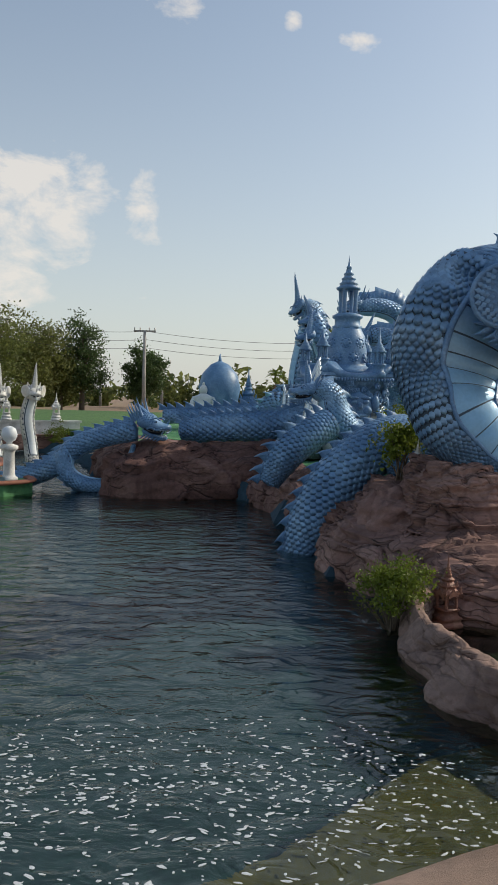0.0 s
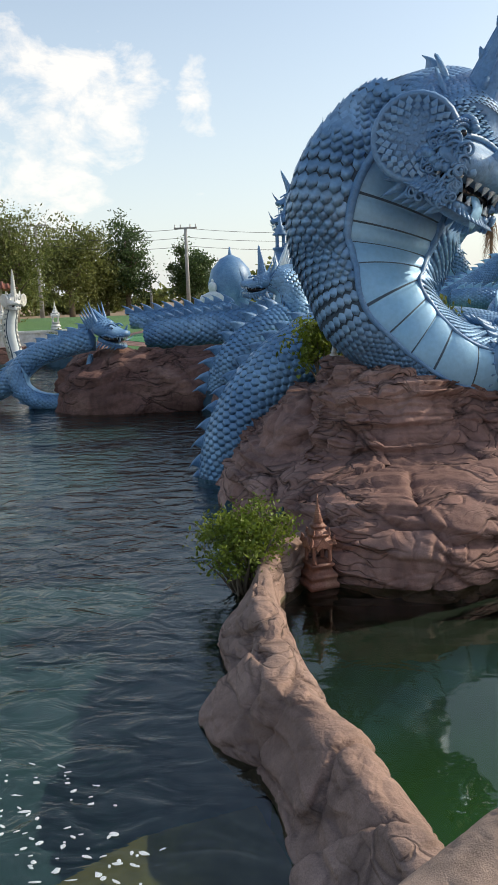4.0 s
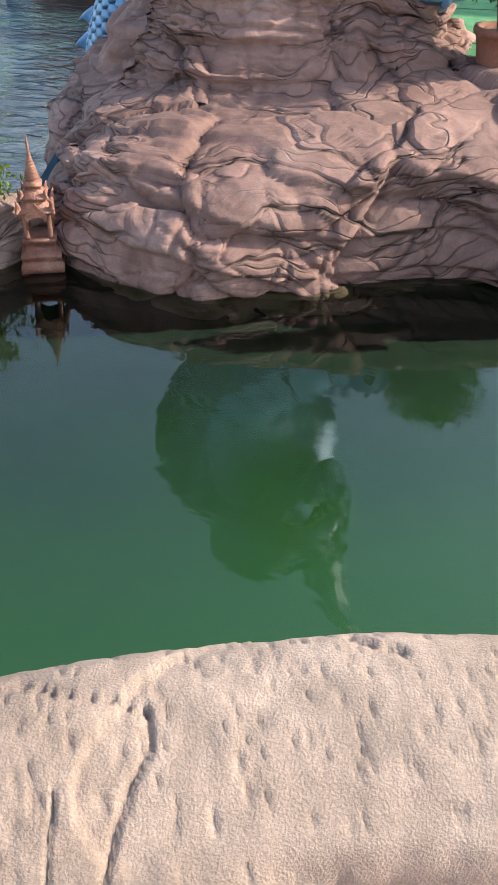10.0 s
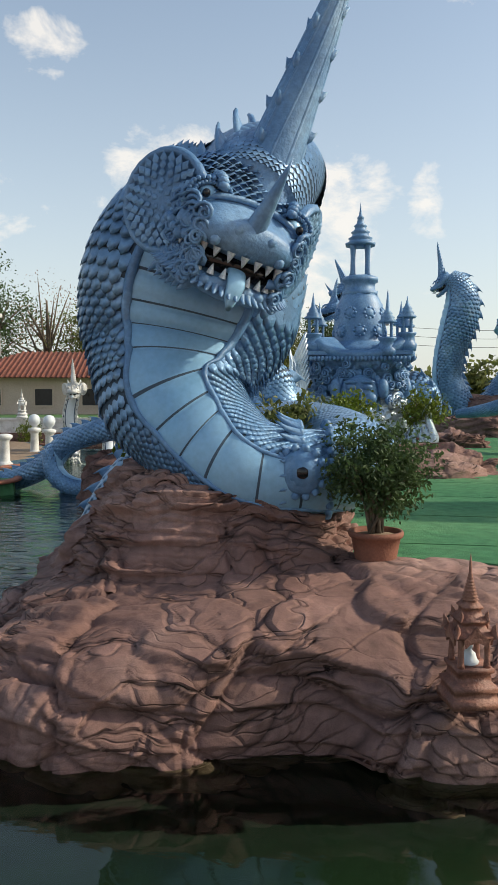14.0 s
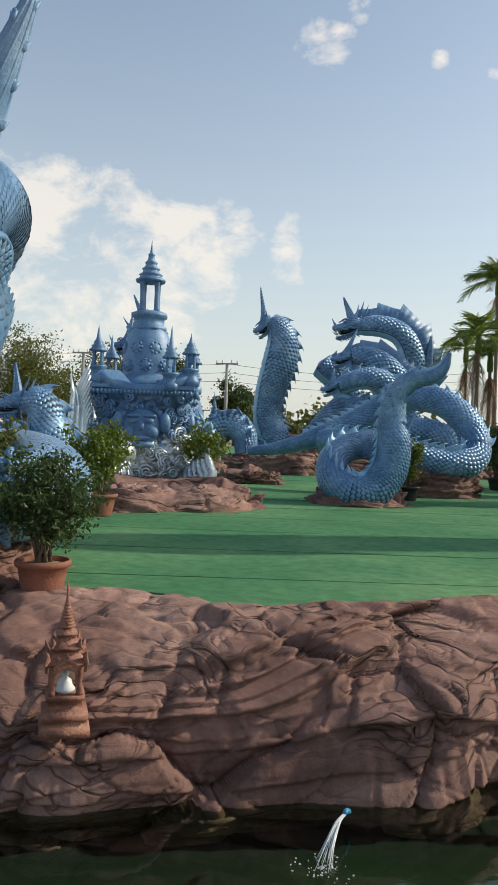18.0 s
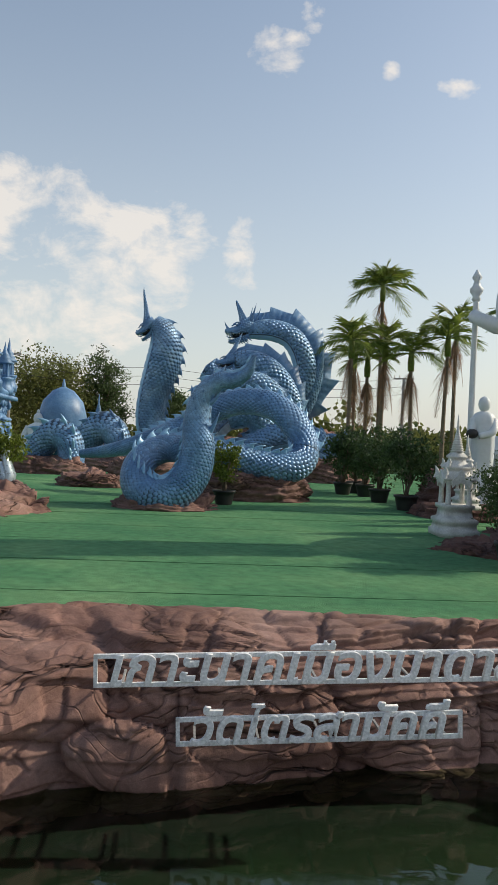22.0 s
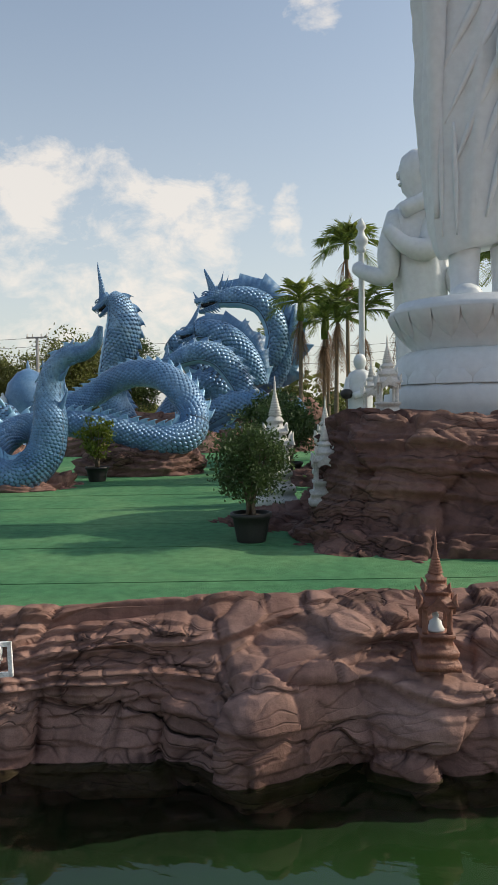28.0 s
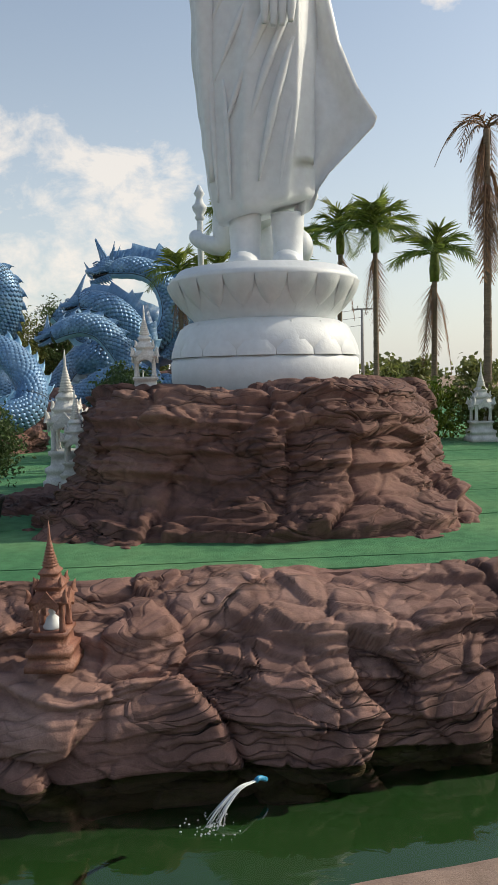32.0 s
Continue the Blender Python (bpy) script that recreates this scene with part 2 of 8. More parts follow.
            joint = op("MULTIPLY", op("MULTIPLY", op("SUBTRACT", 1.0, op("DIVIDE", edge.outputs["Distance"], 0.035), True), mask), share * layers)
            dirt = N("ShaderNodeMix")
            dirt.data_type = "RGBA"
            L(joint, dirt.inputs[0])
            L(paint, dirt.inputs[6])
            dirt.inputs[7].default_value = (dark[0] * 0.28, dark[1] * 0.28, dark[2] * 0.30, 1)
            wear = N("ShaderNodeMix")
            wear.data_type, wear.blend_type = "RGBA", "MULTIPLY"
            wear.inputs[0].default_value = 1.0
            L(dirt.outputs[2], wear.inputs[6])
            span = N("ShaderNodeMapRange")
            span.inputs["To Min"].default_value, span.inputs["To Max"].default_value = 0.86, 1.10
            L(tone.outputs[1], span.inputs[0])
            L(span.outputs[0], wear.inputs[7])
            paint = wear.outputs[2]
        L(paint, b.inputs["Base Color"])
    return m


def water_mat():
    m = bpy.data.materials.new("pond_water")
    m.use_nodes = True
    nt = m.node_tree
    N, L = nt.nodes.new, nt.links.new
    nt.nodes.clear()
    out = N("ShaderNodeOutputMaterial")
    geo = N("ShaderNodeNewGeometry")
    # ripples come from the open water; the narrow channel lies calmer
    sep = N("ShaderNodeSeparateXYZ")
    L(geo.outputs["Position"], sep.inputs[0])
    calm = N("ShaderNodeMapRange")
    calm.inputs["From Min"].default_value, calm.inputs["From Max"].default_value = 1.5, 3.2
    calm.inputs["To Min"].default_value, calm.inputs["To Max"].default_value = 1.0, 0.045
    L(sep.outputs["X"], calm.inputs[0])
    mp = N("ShaderNodeMapping")
    mp.inputs["Scale"].default_value = (1.0, 1.6, 1.0)
    mp.inputs["Rotation"].default_value = (0, 0, radians(15))
    L(geo.outputs["Position"], mp.inputs[0])
    n1 = N("ShaderNodeTexNoise")
    n1.inputs["Scale"].default_value, n1.inputs["Detail"].default_value, n1.inputs["Distortion"].default_value = 3.2, 4.0, 0.6
    L(mp.outputs[0], n1.inputs[0])
    bp = N("ShaderNodeBump")
    bp.inputs["Distance"].default_value = 0.05
    L(calm.outputs[0], bp.inputs["Strength"])
    L(n1.outputs["Fac"], bp.inputs["Height"])
    fr = N("ShaderNodeFresnel")
    fr.inputs["IOR"].default_value = 1.62
    L(bp.outputs[0], fr.inputs["Normal"])
    gl = N("ShaderNodeBsdfGlossy")
    gl.inputs["Roughness"].default_value = 0.015
    L(bp.outputs[0], gl.inputs["Normal"])
    rf = N("ShaderNodeBsdfRefraction")
    rf.inputs["IOR"].default_value, rf.inputs["Roughness"].default_value = 1.33, 0.0
    rf.inputs["Color"].default_value = (0.50, 0.66, 0.52, 1)
    L(bp.outputs[0], rf.inputs["Normal"])
    mx = N("ShaderNodeMixShader")
    L(fr.outputs[0], mx.inputs[0])
    L(rf.outputs[0], mx.inputs[1])
    L(gl.outputs[0], mx.inputs[2])
    L(mx.outputs[0], out.inputs[0])
    return m


ROCK = rock_mat("terracotta_rock", (0.148, 0.078, 0.064), (0.240, 0.134, 0.109), (0.375, 0.236, 0.195))
PALE_ROCK = rock_mat("pale_pink_rock", (0.214, 0.146, 0.110), (0.306, 0.215, 0.167), (0.388, 0.279, 0.220), 0.34, 230.0, 0.0)
BAR_ROCK = rock_mat("pink_bar_rock", (0.19, 0.115, 0.09), (0.285, 0.185, 0.147), (0.36, 0.25, 0.205), 0.35, 60.0, 0.7)
DARK_ROCK = rock_mat("dark_rock", (0.10, 0.05, 0.04), (0.165, 0.085, 0.068), (0.26, 0.15, 0.115))
WATER = water_mat()
POND_BED = mat("pond_bed", ((0.026, 0.062, 0.092), (0.034, 0.075, 0.10)), 0.8, 0.9)
SAND_BED = mat("sand_bed", ((0.125, 0.098, 0.040), (0.19, 0.145, 0.062)), 1.2, 0.9)
# Bed colour darkens away from the kerb: the dimness of deeper water, painted in.
def depth_tint_bed():
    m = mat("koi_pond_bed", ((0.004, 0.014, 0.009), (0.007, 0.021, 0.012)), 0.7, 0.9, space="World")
    nt = m.node_tree
    N, L = nt.nodes.new, nt.links.new
    b = nt.nodes["Principled BSDF"]
    src = b.inputs["Base Color"].links[0].from_socket
    geo = N("ShaderNodeNewGeometry")
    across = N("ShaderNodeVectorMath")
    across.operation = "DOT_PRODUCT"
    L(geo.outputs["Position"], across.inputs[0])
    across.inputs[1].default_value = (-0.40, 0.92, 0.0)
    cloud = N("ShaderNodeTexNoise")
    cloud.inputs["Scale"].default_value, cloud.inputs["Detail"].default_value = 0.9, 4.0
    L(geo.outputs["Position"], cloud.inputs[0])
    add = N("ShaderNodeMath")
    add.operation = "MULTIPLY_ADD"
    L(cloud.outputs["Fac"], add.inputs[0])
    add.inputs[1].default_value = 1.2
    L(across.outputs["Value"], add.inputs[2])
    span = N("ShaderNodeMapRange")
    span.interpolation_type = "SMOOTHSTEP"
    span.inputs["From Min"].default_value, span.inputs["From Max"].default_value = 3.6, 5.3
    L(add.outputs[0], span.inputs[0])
    # bright green by the kerb, painted near-black towards the island in place of light lost with depth
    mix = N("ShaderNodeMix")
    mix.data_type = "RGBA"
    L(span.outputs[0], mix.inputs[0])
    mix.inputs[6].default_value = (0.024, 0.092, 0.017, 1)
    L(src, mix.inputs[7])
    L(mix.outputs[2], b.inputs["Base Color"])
    return m


DEPTH_BED = depth_tint_bed()
CARPET = mat("green_carpet", ((0.052, 0.185, 0.085), (0.088, 0.24, 0.11), (0.155, 0.315, 0.145)), 0.7, 0.95, 0, 0.5, 250.0, 0.22, 0.15, space="World")
GRASS = mat("lawn", ((0.05, 0.13, 0.03), (0.09, 0.19, 0.05)), 1.5, 0.95, 0, 0.5, 90.0, 0.4)
EARTH = mat("earth", ((0.22, 0.15, 0.09), (0.32, 0.22, 0.14)), 0.4, 0.95, 0, 0.5, 20.0, 0.3)
PAVING = mat("pink_concrete", ((0.42, 0.25, 0.19), (0.50, 0.32, 0.25)), 1.5, 0.85, 0, 0.3, 150.0, 0.15, space="World")
BLUE = mat("blue_paint", ((0.075, 0.175, 0.33), (0.12, 0.25, 0.43), (0.21, 0.36, 0.53)), 2.2, 0.42, 0, 0.25, 60.0, 0.18, 0.5)
BLUE_SCALE = mat("blue_scale_paint", ((0.085, 0.195, 0.36), (0.15, 0.295, 0.48), (0.27, 0.43, 0.60)), 1.6, 0.36, 0.2, 0.2, 80.0, 0.15, 0.5, island=True, random_tint=0.16)
BELLY = mat("pearl_blue_paint", ((0.22, 0.44, 0.64), (0.32, 0.54, 0.71)), 2.0, 0.42, 0.15, 0.08, 40.0, 0.08, 0.5)
# near-black blue that paints the shade in plate grooves and between scales
GAP_SHADE = mat("gap_shade_paint", ((0.035, 0.065, 0.10), (0.06, 0.095, 0.135)), 5.0, 0.7)
SILVER = mat("silver_blue_paint", ((0.42, 0.52, 0.58), (0.66, 0.73, 0.76)), 3.0, 0.28, 0.6, 0.2, 50.0, 0.12)
WHITE = mat("white_paint", ((0.60, 0.64, 0.66), (0.69, 0.725, 0.735)), 0.9, 0.5, 0, 0.12, 30.0, 0.06)
STONE = mat("weathered_white", ((0.45, 0.44, 0.40), (0.68, 0.67, 0.63), (0.78, 0.77, 0.74)), 4.0, 0.75, 0, 0.3, 60.0, 0.15)
BRONZE = mat("red_brown_paint", ((0.13, 0.05, 0.035), (0.24, 0.10, 0.065), (0.36, 0.18, 0.12)), 7.0, 0.6, 0, 0.4, 60.0, 0.2)
TERRACOTTA = mat("terracotta", ((0.20, 0.075, 0.045), (0.30, 0.12, 0.075)), 5.0, 0.8, 0, 0.2, 60.0, 0.15)
BLACK_POT = mat("black_plastic", ((0.015, 0.014, 0.013), (0.035, 0.032, 0.03)), 5.0, 0.55, 0, 0.1)
ROOF = mat("roof_tile", ((0.16, 0.05, 0.03), (0.27, 0.095, 0.06)), 3.0, 0.8, 0, 0.4, 30.0, 0.3)
WALL = mat("cream_plaster", ((0.50, 0.37, 0.30), (0.60, 0.46, 0.38)), 1.0, 0.9, 0, 0.15, 40.0, 0.1)
DARK_GLASS = mat("dark_window", ((0.015, 0.015, 0.018), (0.03, 0.03, 0.035)), 1.0, 0.15)
CONCRETE = mat("grey_concrete", ((0.25, 0.25, 0.24), (0.38, 0.37, 0.35)), 2.0, 0.85, 0, 0.2)
WIRE = mat("cable", ((0.02, 0.02, 0.02), (0.03, 0.03, 0.03)), 5.0, 0.6)
BARK = mat("bark", ((0.10, 0.075, 0.05), (0.19, 0.15, 0.11)), 4.0, 0.9, 0, 0.7, 20.0, 0.3, stretch=(1, 1, 0.3))
PALM_BARK = mat("palm_bark", ((0.14, 0.10, 0.07), (0.25, 0.19, 0.13)), 6.0, 0.9, 0, 0.7, 15.0, 0.3, stretch=(0.4, 0.4, 3))
LEAF = leaf_mat("tree_leaf", ((0.11, 0.135, 0.035), (0.20, 0.215, 0.065)), 0.45)
LEAF_DARK = leaf_mat("dark_leaf", ((0.05, 0.09, 0.03), (0.09, 0.14, 0.045)), 0.4)
LEAF_YELLOW = leaf_mat("yellow_green_leaf", ((0.10, 0.15, 0.015), (0.20, 0.24, 0.03)))
PALM_LEAF = leaf_mat("palm_leaf", ((0.10, 0.17, 0.03), (0.24, 0.28, 0.06)), 0.45)
DRY_LEAF = leaf_mat("dry_palm_leaf", ((0.19, 0.10, 0.055), (0.32, 0.19, 0.11)))
LETTER = mat("white_letter", ((0.78, 0.78, 0.77), (0.86, 0.86, 0.85)), 6.0, 0.45, 0.0, 0.05)
TOOTH = mat("ivory_tooth", ((0.55, 0.62, 0.65), (0.7, 0.75, 0.76)), 6.0, 0.4)
BLACK = mat("black_gloss", ((0.006, 0.006, 0.008), (0.012, 0.012, 0.014)), 6.0, 0.15)
FOAM = mat("foam", ((0.50, 0.55, 0.57), (0.68, 0.71, 0.72)), 20.0, 0.5)
PIPE_BLUE = mat("pvc_blue", ((0.03, 0.25, 0.45), (0.04, 0.32, 0.52)), 8.0, 0.35)

# ---- building helpers ----
def mesh_object(name, verts, faces, materials, parent=None, label="", smooth=True, face_mats=None):
    me = bpy.data.meshes.new(name)
    if isinstance(faces, np.ndarray):
        v = np.asarray(verts, np.float32).reshape(-1)
        me.vertices.add(len(v) // 3)
        me.vertices.foreach_set("co", v)
        me.loops.add(faces.size)
        me.loops.foreach_set("vertex_index", faces.astype(np.int32).reshape(-1))
        me.polygons.add(len(faces))
        me.polygons.foreach_set("loop_start", np.arange(0, faces.size, 4, dtype=np.int32))
        me.update(calc_edges=True)
    else:
        me.from_pydata(np.asarray(verts, float).reshape(-1, 3).tolist(), [], faces)
    for m in (materials if isinstance(materials, (list, tuple)) else [materials]):
        me.materials.append(m)
    if face_mats is not None:
        me.polygons.foreach_set("material_index", np.asarray(face_mats, dtype=np.int32))
    if smooth:
        me.polygons.foreach_set("use_smooth", np.ones(len(me.polygons), dtype=bool))
    ob = new(name, me)
    if parent:
        ob.parent = parent
    if label:
        tagged(ob, label)
    return ob


def part(name, bm, material, parent, label="", smooth=False):
    me = bpy.data.meshes.new(name)
    bm.to_mesh(me)
    bm.free()
    me.materials.append(material)
    if smooth:
        me.polygons.foreach_set("use_smooth", np.ones(len(me.polygons), dtype=bool))
    ob = new(name, me)
    if parent:
        ob.parent = parent
    if label:
        tagged(ob, label)
    return ob


def thing(name, m, label, category, group="", kind=""):
    ob = new(name)
    ob.matrix_world = m
    ob.empty_display_size = 0.1
    return tagged(ob, label, category, group, kind)


class Soup:
    """Collects pieces of one mesh: vertices, faces and the material of each face."""
    def __init__(self):
        self.v, self.f, self.m, self.n = [], [], [], 0

    def add(self, verts, faces, mi=0):
        verts = np.asarray(verts, float).reshape(-1, 3)
        self.v.append(verts)
        self.f += [tuple(int(i) + self.n for i in f) for f in faces]
        self.m += [mi] * len(faces)
        self.n += len(verts)

    def make(self, name, materials, parent=None, label="", smooth=True):
        return mesh_object(name, np.concatenate(self.v), self.f, materials, parent, label, smooth, self.m)


def hash01(ix, iy, iz, k=0):
    h = (ix.astype(np.int64) * 374761393 + iy.astype(np.int64) * 668265263 + iz.astype(np.int64) * 2147483647 + k * 1274126177) & 0xFFFFFFFF
    h = ((h ^ (h >> 13)) * 1274126177) & 0xFFFFFFFF
    h = ((h ^ (h >> 16)) * 2246822519) & 0xFFFFFFFF
    return ((h ^ (h >> 15)) & 0xFFFF) / 65535.0


def vnoise(p, k=0):
    """Smooth value noise, 0 to 1, of an array of points."""
    i = np.floor(p).astype(np.int64)
    f = p - i
    f = f * f * (3 - 2 * f)
    out = 0
    for dx in (0, 1):
        for dy in (0, 1):
            for dz in (0, 1):
                w = (f[:, 0] if dx else 1 - f[:, 0]) * (f[:, 1] if dy else 1 - f[:, 1]) * (f[:, 2] if dz else 1 - f[:, 2])
                out = out + w * hash01(i[:, 0] + dx, i[:, 1] + dy, i[:, 2] + dz, k)
    return out


def fbm(p, octaves=4, k=0):
    out, amp, tot = 0, 1.0, 0.0
    for o in range(octaves):
        out, tot = out + amp * vnoise(p * 2.0 ** o, k + o), tot + amp
        amp *= 0.5
    return out / tot


def worley(p, k=0):
    """Distances to the nearest and second nearest cell points, and the nearest cell's random number."""
    base = np.floor(p).astype(np.int64)
    f1, f2, rnd, off = np.full(len(p), 9.0), np.full(len(p), 9.0), np.zeros(len(p)), np.zeros((len(p), 3))
    for dx in (-1, 0, 1):
        for dy in (-1, 0, 1):
            for dz in (-1, 0, 1):
                c = base + (dx, dy, dz)
                q = c + np.stack([hash01(c[:, 0], c[:, 1], c[:, 2], k + j) for j in (1, 2, 3)], 1)
                d = np.sqrt(((p - q) ** 2).sum(1))
                r = hash01(c[:, 0], c[:, 1], c[:, 2], k + 4)
                near = d < f1
                f2 = np.where(near, f1, np.minimum(f2, d))
                rnd = np.where(near, r, rnd)
                off = np.where(near[:, None], p - q, off)
                f1 = np.where(near, d, f1)
    a = rnd * 43.7
    return f1, f2, rnd, off[:, 0] * np.cos(a) + off[:, 1] * np.sin(a) + off[:, 2] * np.cos(1.7 * a + 1)


def shingles(p, level, thick, length, k):
    """Overlapping slabs laid course upon course: proud and undercut at the foot, sloping back to the next course, each slab of its own depth."""
    q = level / thick + 0.4 * (fbm(p * 2.4, 2, k) - 0.5)
    i = np.floor(q)
    r = q - i
    run = np.stack([p[:, 0] / length, p[:, 1] / length, i * 3.71 + 0.5], 1)
    f1, f2, rnd, tilt = worley(run, k + 7)
    foot = np.clip(r / 0.06, 0, 1)
    slope = foot * (1 - 0.9 * np.clip((r - 0.06) / 0.94, 0, 1) ** 1.2)
    return (0.30 + 0.70 * rnd) * slope - 0.22 * np.clip(1 - (f2 - f1) / 0.05, 0, 1), rnd


def rock_height(p, block=1.6, deep=0.16, strata=0.05, k=0):
    """How far carved rock stands out: split boulders low down, courses of flowing ledges, thin beds higher up, cracks between."""
    warp = np.stack([fbm(p * 1.5, 3, k + 20 + j) - 0.5 for j in range(3)], 1)
    s = block / 1.4
    w = p + 0.34 * warp
    h = deep * 0.9 * (vnoise(w * 0.9 * s, k + 5) - 0.5)
    f1, f2, rnd, tilt = worley(w * (1.45 * s, 1.45 * s, 1.5 * s), k)
    gap = np.clip((f2 - f1) / 0.16, 0, 1)
    h = h + deep * (0.40 * (rnd - 0.5) + 0.50 * tilt - 0.26 * (1 - gap) ** 2)
    up = np.clip((p[:, 2] + 0.12) / 0.30, 0.0, 1.0)
    level = p[:, 2] + 0.62 * (fbm(p * (0.55, 0.55, 0.35), 3, k + 10) - 0.5) + 0.10 * warp[:, 2]
    ledges, _ = shingles(p + 0.12 * warp, level, 0.17 / s, 0.75 / s, k + 30)
    h = h + deep * (0.34 + 0.30 * up) * (ledges - 0.4)
    mask = np.clip((fbm(p * 1.1, 2, k + 80) - 0.34) * 7, 0, 1) * (0.12 + 0.88 * up)
    beds, _ = shingles(p + 0.06 * warp, level + 0.03 * p[:, 0], 0.058 / s, 0.34 / s, k + 60)
    h = h + strata * 1.3 * mask * (beds - 0.4)
    # hairline splits
    f1, f2, rnd, tilt = worley(w * (2.3 * s, 2.3 * s, 3.4 * s), k + 50)
    h = h + deep * 0.14 * tilt - deep * 0.10 * np.clip(1 - (f2 - f1) / 0.025, 0, 1)
    return h + 0.010 * (fbm(p * 7, 4, k + 90) - 0.5) + 0.005 * (fbm(p * 30, 3, k + 95) - 0.5)


def grid_faces(nu, nv, close_u=False):
    i = np.arange(nu if close_u else nu - 1)[:, None]
    j = np.arange(nv - 1)[None, :]
    a, b = i * nv, ((i + 1) % nu) * nv
    return np.stack([a + j, b + j, b + j + 1, a + j + 1], -1).reshape(-1, 4)


def grid_normals(g, close_u=False):
    if close_u:
        du = np.roll(g, -1, 0) - np.roll(g, 1, 0)
    else:
        du = np.gradient(g, axis=0)
    dv = np.gradient(g, axis=1)
    n = np.cross(du, dv)
    return n / (np.linalg.norm(n, axis=2, keepdims=True) + 1e-9)


def along(points, n):
    """n points evenly spaced along a polyline smoothed by a Catmull-Rom curve."""
    p = np.asarray(points, float)
    q = np.vstack([2 * p[0] - p[1], p, 2 * p[-1] - p[-2]])
    out = []
    for i in range(1, len(q) - 2):
        t = np.linspace(0, 1, 24, endpoint=False)[:, None]
        a, b, c, d = q[i - 1], q[i], q[i + 1], q[i + 2]
        out.append(0.5 * (2 * b + (c - a) * t + (2 * a - 5 * b + 4 * c - d) * t ** 2 + (3 * b - a - 3 * c + d) * t ** 3))
    out = np.vstack(out + [p[-1:]])
    s = np.r_[0, np.cumsum(np.linalg.norm(np.diff(out[:, :3], axis=0), axis=1))]
    u = np.linspace(0, s[-1], n)
    return np.stack([np.interp(u, s, out[:, j]) for j in range(p.shape[1])], 1)


def rock_bank(name, low, high, z_low, z_high, n, nv, profile, label, material, k=0, block=1.6, deep=0.16, strata=0.05, category="rock", extra=None, flat_calm=0.0):
    """A carved bank from the line low to the line high; profile: (share of the way in, share of the way up) pairs."""
    a, b = along(low, n), along(high, n)
    pr = along([(x, y, 0) for x, y in profile], nv)
    g = np.zeros((n, nv, 3))
    for j in range(nv):
        g[:, j, :2] = a[:, :2] + (b[:, :2] - a[:, :2]) * pr[j, 0]
        top = z_high(a[:, 0]) if callable(z_high) else z_high
        g[:, j, 2] = z_low + (top - z_low) * pr[j, 1]
    nor = grid_normals(g)
    if nor[..., 2].sum() < 0:
        nor = -nor
    h = rock_height(g.reshape(-1, 3), block, deep, strata, k).reshape(n, nv)
    if extra:
        h = h + extra(g.reshape(-1, 3)).reshape(n, nv)
    fade = np.clip((1 - np.linspace(0, 1, nv)) / 0.12, 0.25, 1)[None, :] * (1 - flat_calm * np.clip((np.abs(nor[..., 2]) - 0.75) / 0.2, 0, 1))
    g = g + nor * (h * fade)[..., None]
    ob = mesh_object(name, g.reshape(-1, 3), grid_faces(n, nv), material)
    return tagged(ob, label, category, kind="structure" if category == "bank" else "")


def rock_mound(name, base, top, z0, z1, profile, label, material, n=160, nv=60, k=0, block=1.6, deep=0.15, strata=0.05, category="rock"):
    """A rock that rises from the outline base to the outline top (both closed, alike in number of points)."""
    a, b = along(list(base) + [base[0]], n + 1)[:-1], along(list(top) + [top[0]], n + 1)[:-1]
    pr = along([(x, y, 0) for x, y in profile], nv)
    g = np.zeros((n, nv, 3))
    for j in range(nv):
        g[:, j, :2] = a[:, :2] + (b[:, :2] - a[:, :2]) * pr[j, 0]
        g[:, j, 2] = z0 + (z1 - z0) * pr[j, 1]
    nor = grid_normals(g, True)
    mid = np.append(np.mean(base, 0)[:2], (z0 + z1) / 2)
    if ((g - mid) * nor).sum() < 0:
        nor = -nor
    h = rock_height(g.reshape(-1, 3), block, deep, strata, k).reshape(n, nv)
    g = g + nor * h[..., None]
    centre = g[:, -1].mean(0)
    v = np.vstack([g.reshape(-1, 3), centre])
    faces = grid_faces(n, nv, True).tolist() + [(i * nv + nv - 1, ((i + 1) % n) * nv + nv - 1, n * nv) for i in range(n)]
    return tagged(mesh_object(name, v, faces, material), label, category)


def oval(cx, cy, rx, ry, n=10, turn=0.0, wob=0.1, seed=1):
    r = random.Random(seed)
    pts = []
    for i in range(n):
        a = 2 * math.pi * i / n
        s = 1 + r.uniform(-wob, wob)
        x, y = rx * s * math.cos(a), ry * s * math.sin(a)
        pts.append((cx + x * math.cos(turn) - y * math.sin(turn), cy + x * math.sin(turn) + y * math.cos(turn)))
    return pts


# ---- ground, pond, banks ----
WATER_Z, CARPET_Z = -0.36, 0.42
SHORE = [(1.2, 16.5), (1.9, 13.0), (2.2, 10.6), (2.32, 9.3), (2.48, 8.4), (2.8, 7.6), (3.1, 7.25), (3.8, 7.12), (4.25, 7.28), (4.67, 7.48), (5.13, 7.62), (5.43, 7.52), (6.02, 7.74),
         (6.5, 7.98), (6.9, 8.14), (7.3, 8.18), (7.6, 8.32), (7.85, 8.56), (8.56, 8.82), (9.5, 9.15), (10.5, 9.42), (11.2, 9.6), (11.53, 9.38),
         (12.05, 9.72), (12.55, 9.64), (13.1, 9.8), (14.0, 10.0), (14.8, 10.3), (17.0, 11.0), (21.0, 12.4), (26.0, 14.5)]
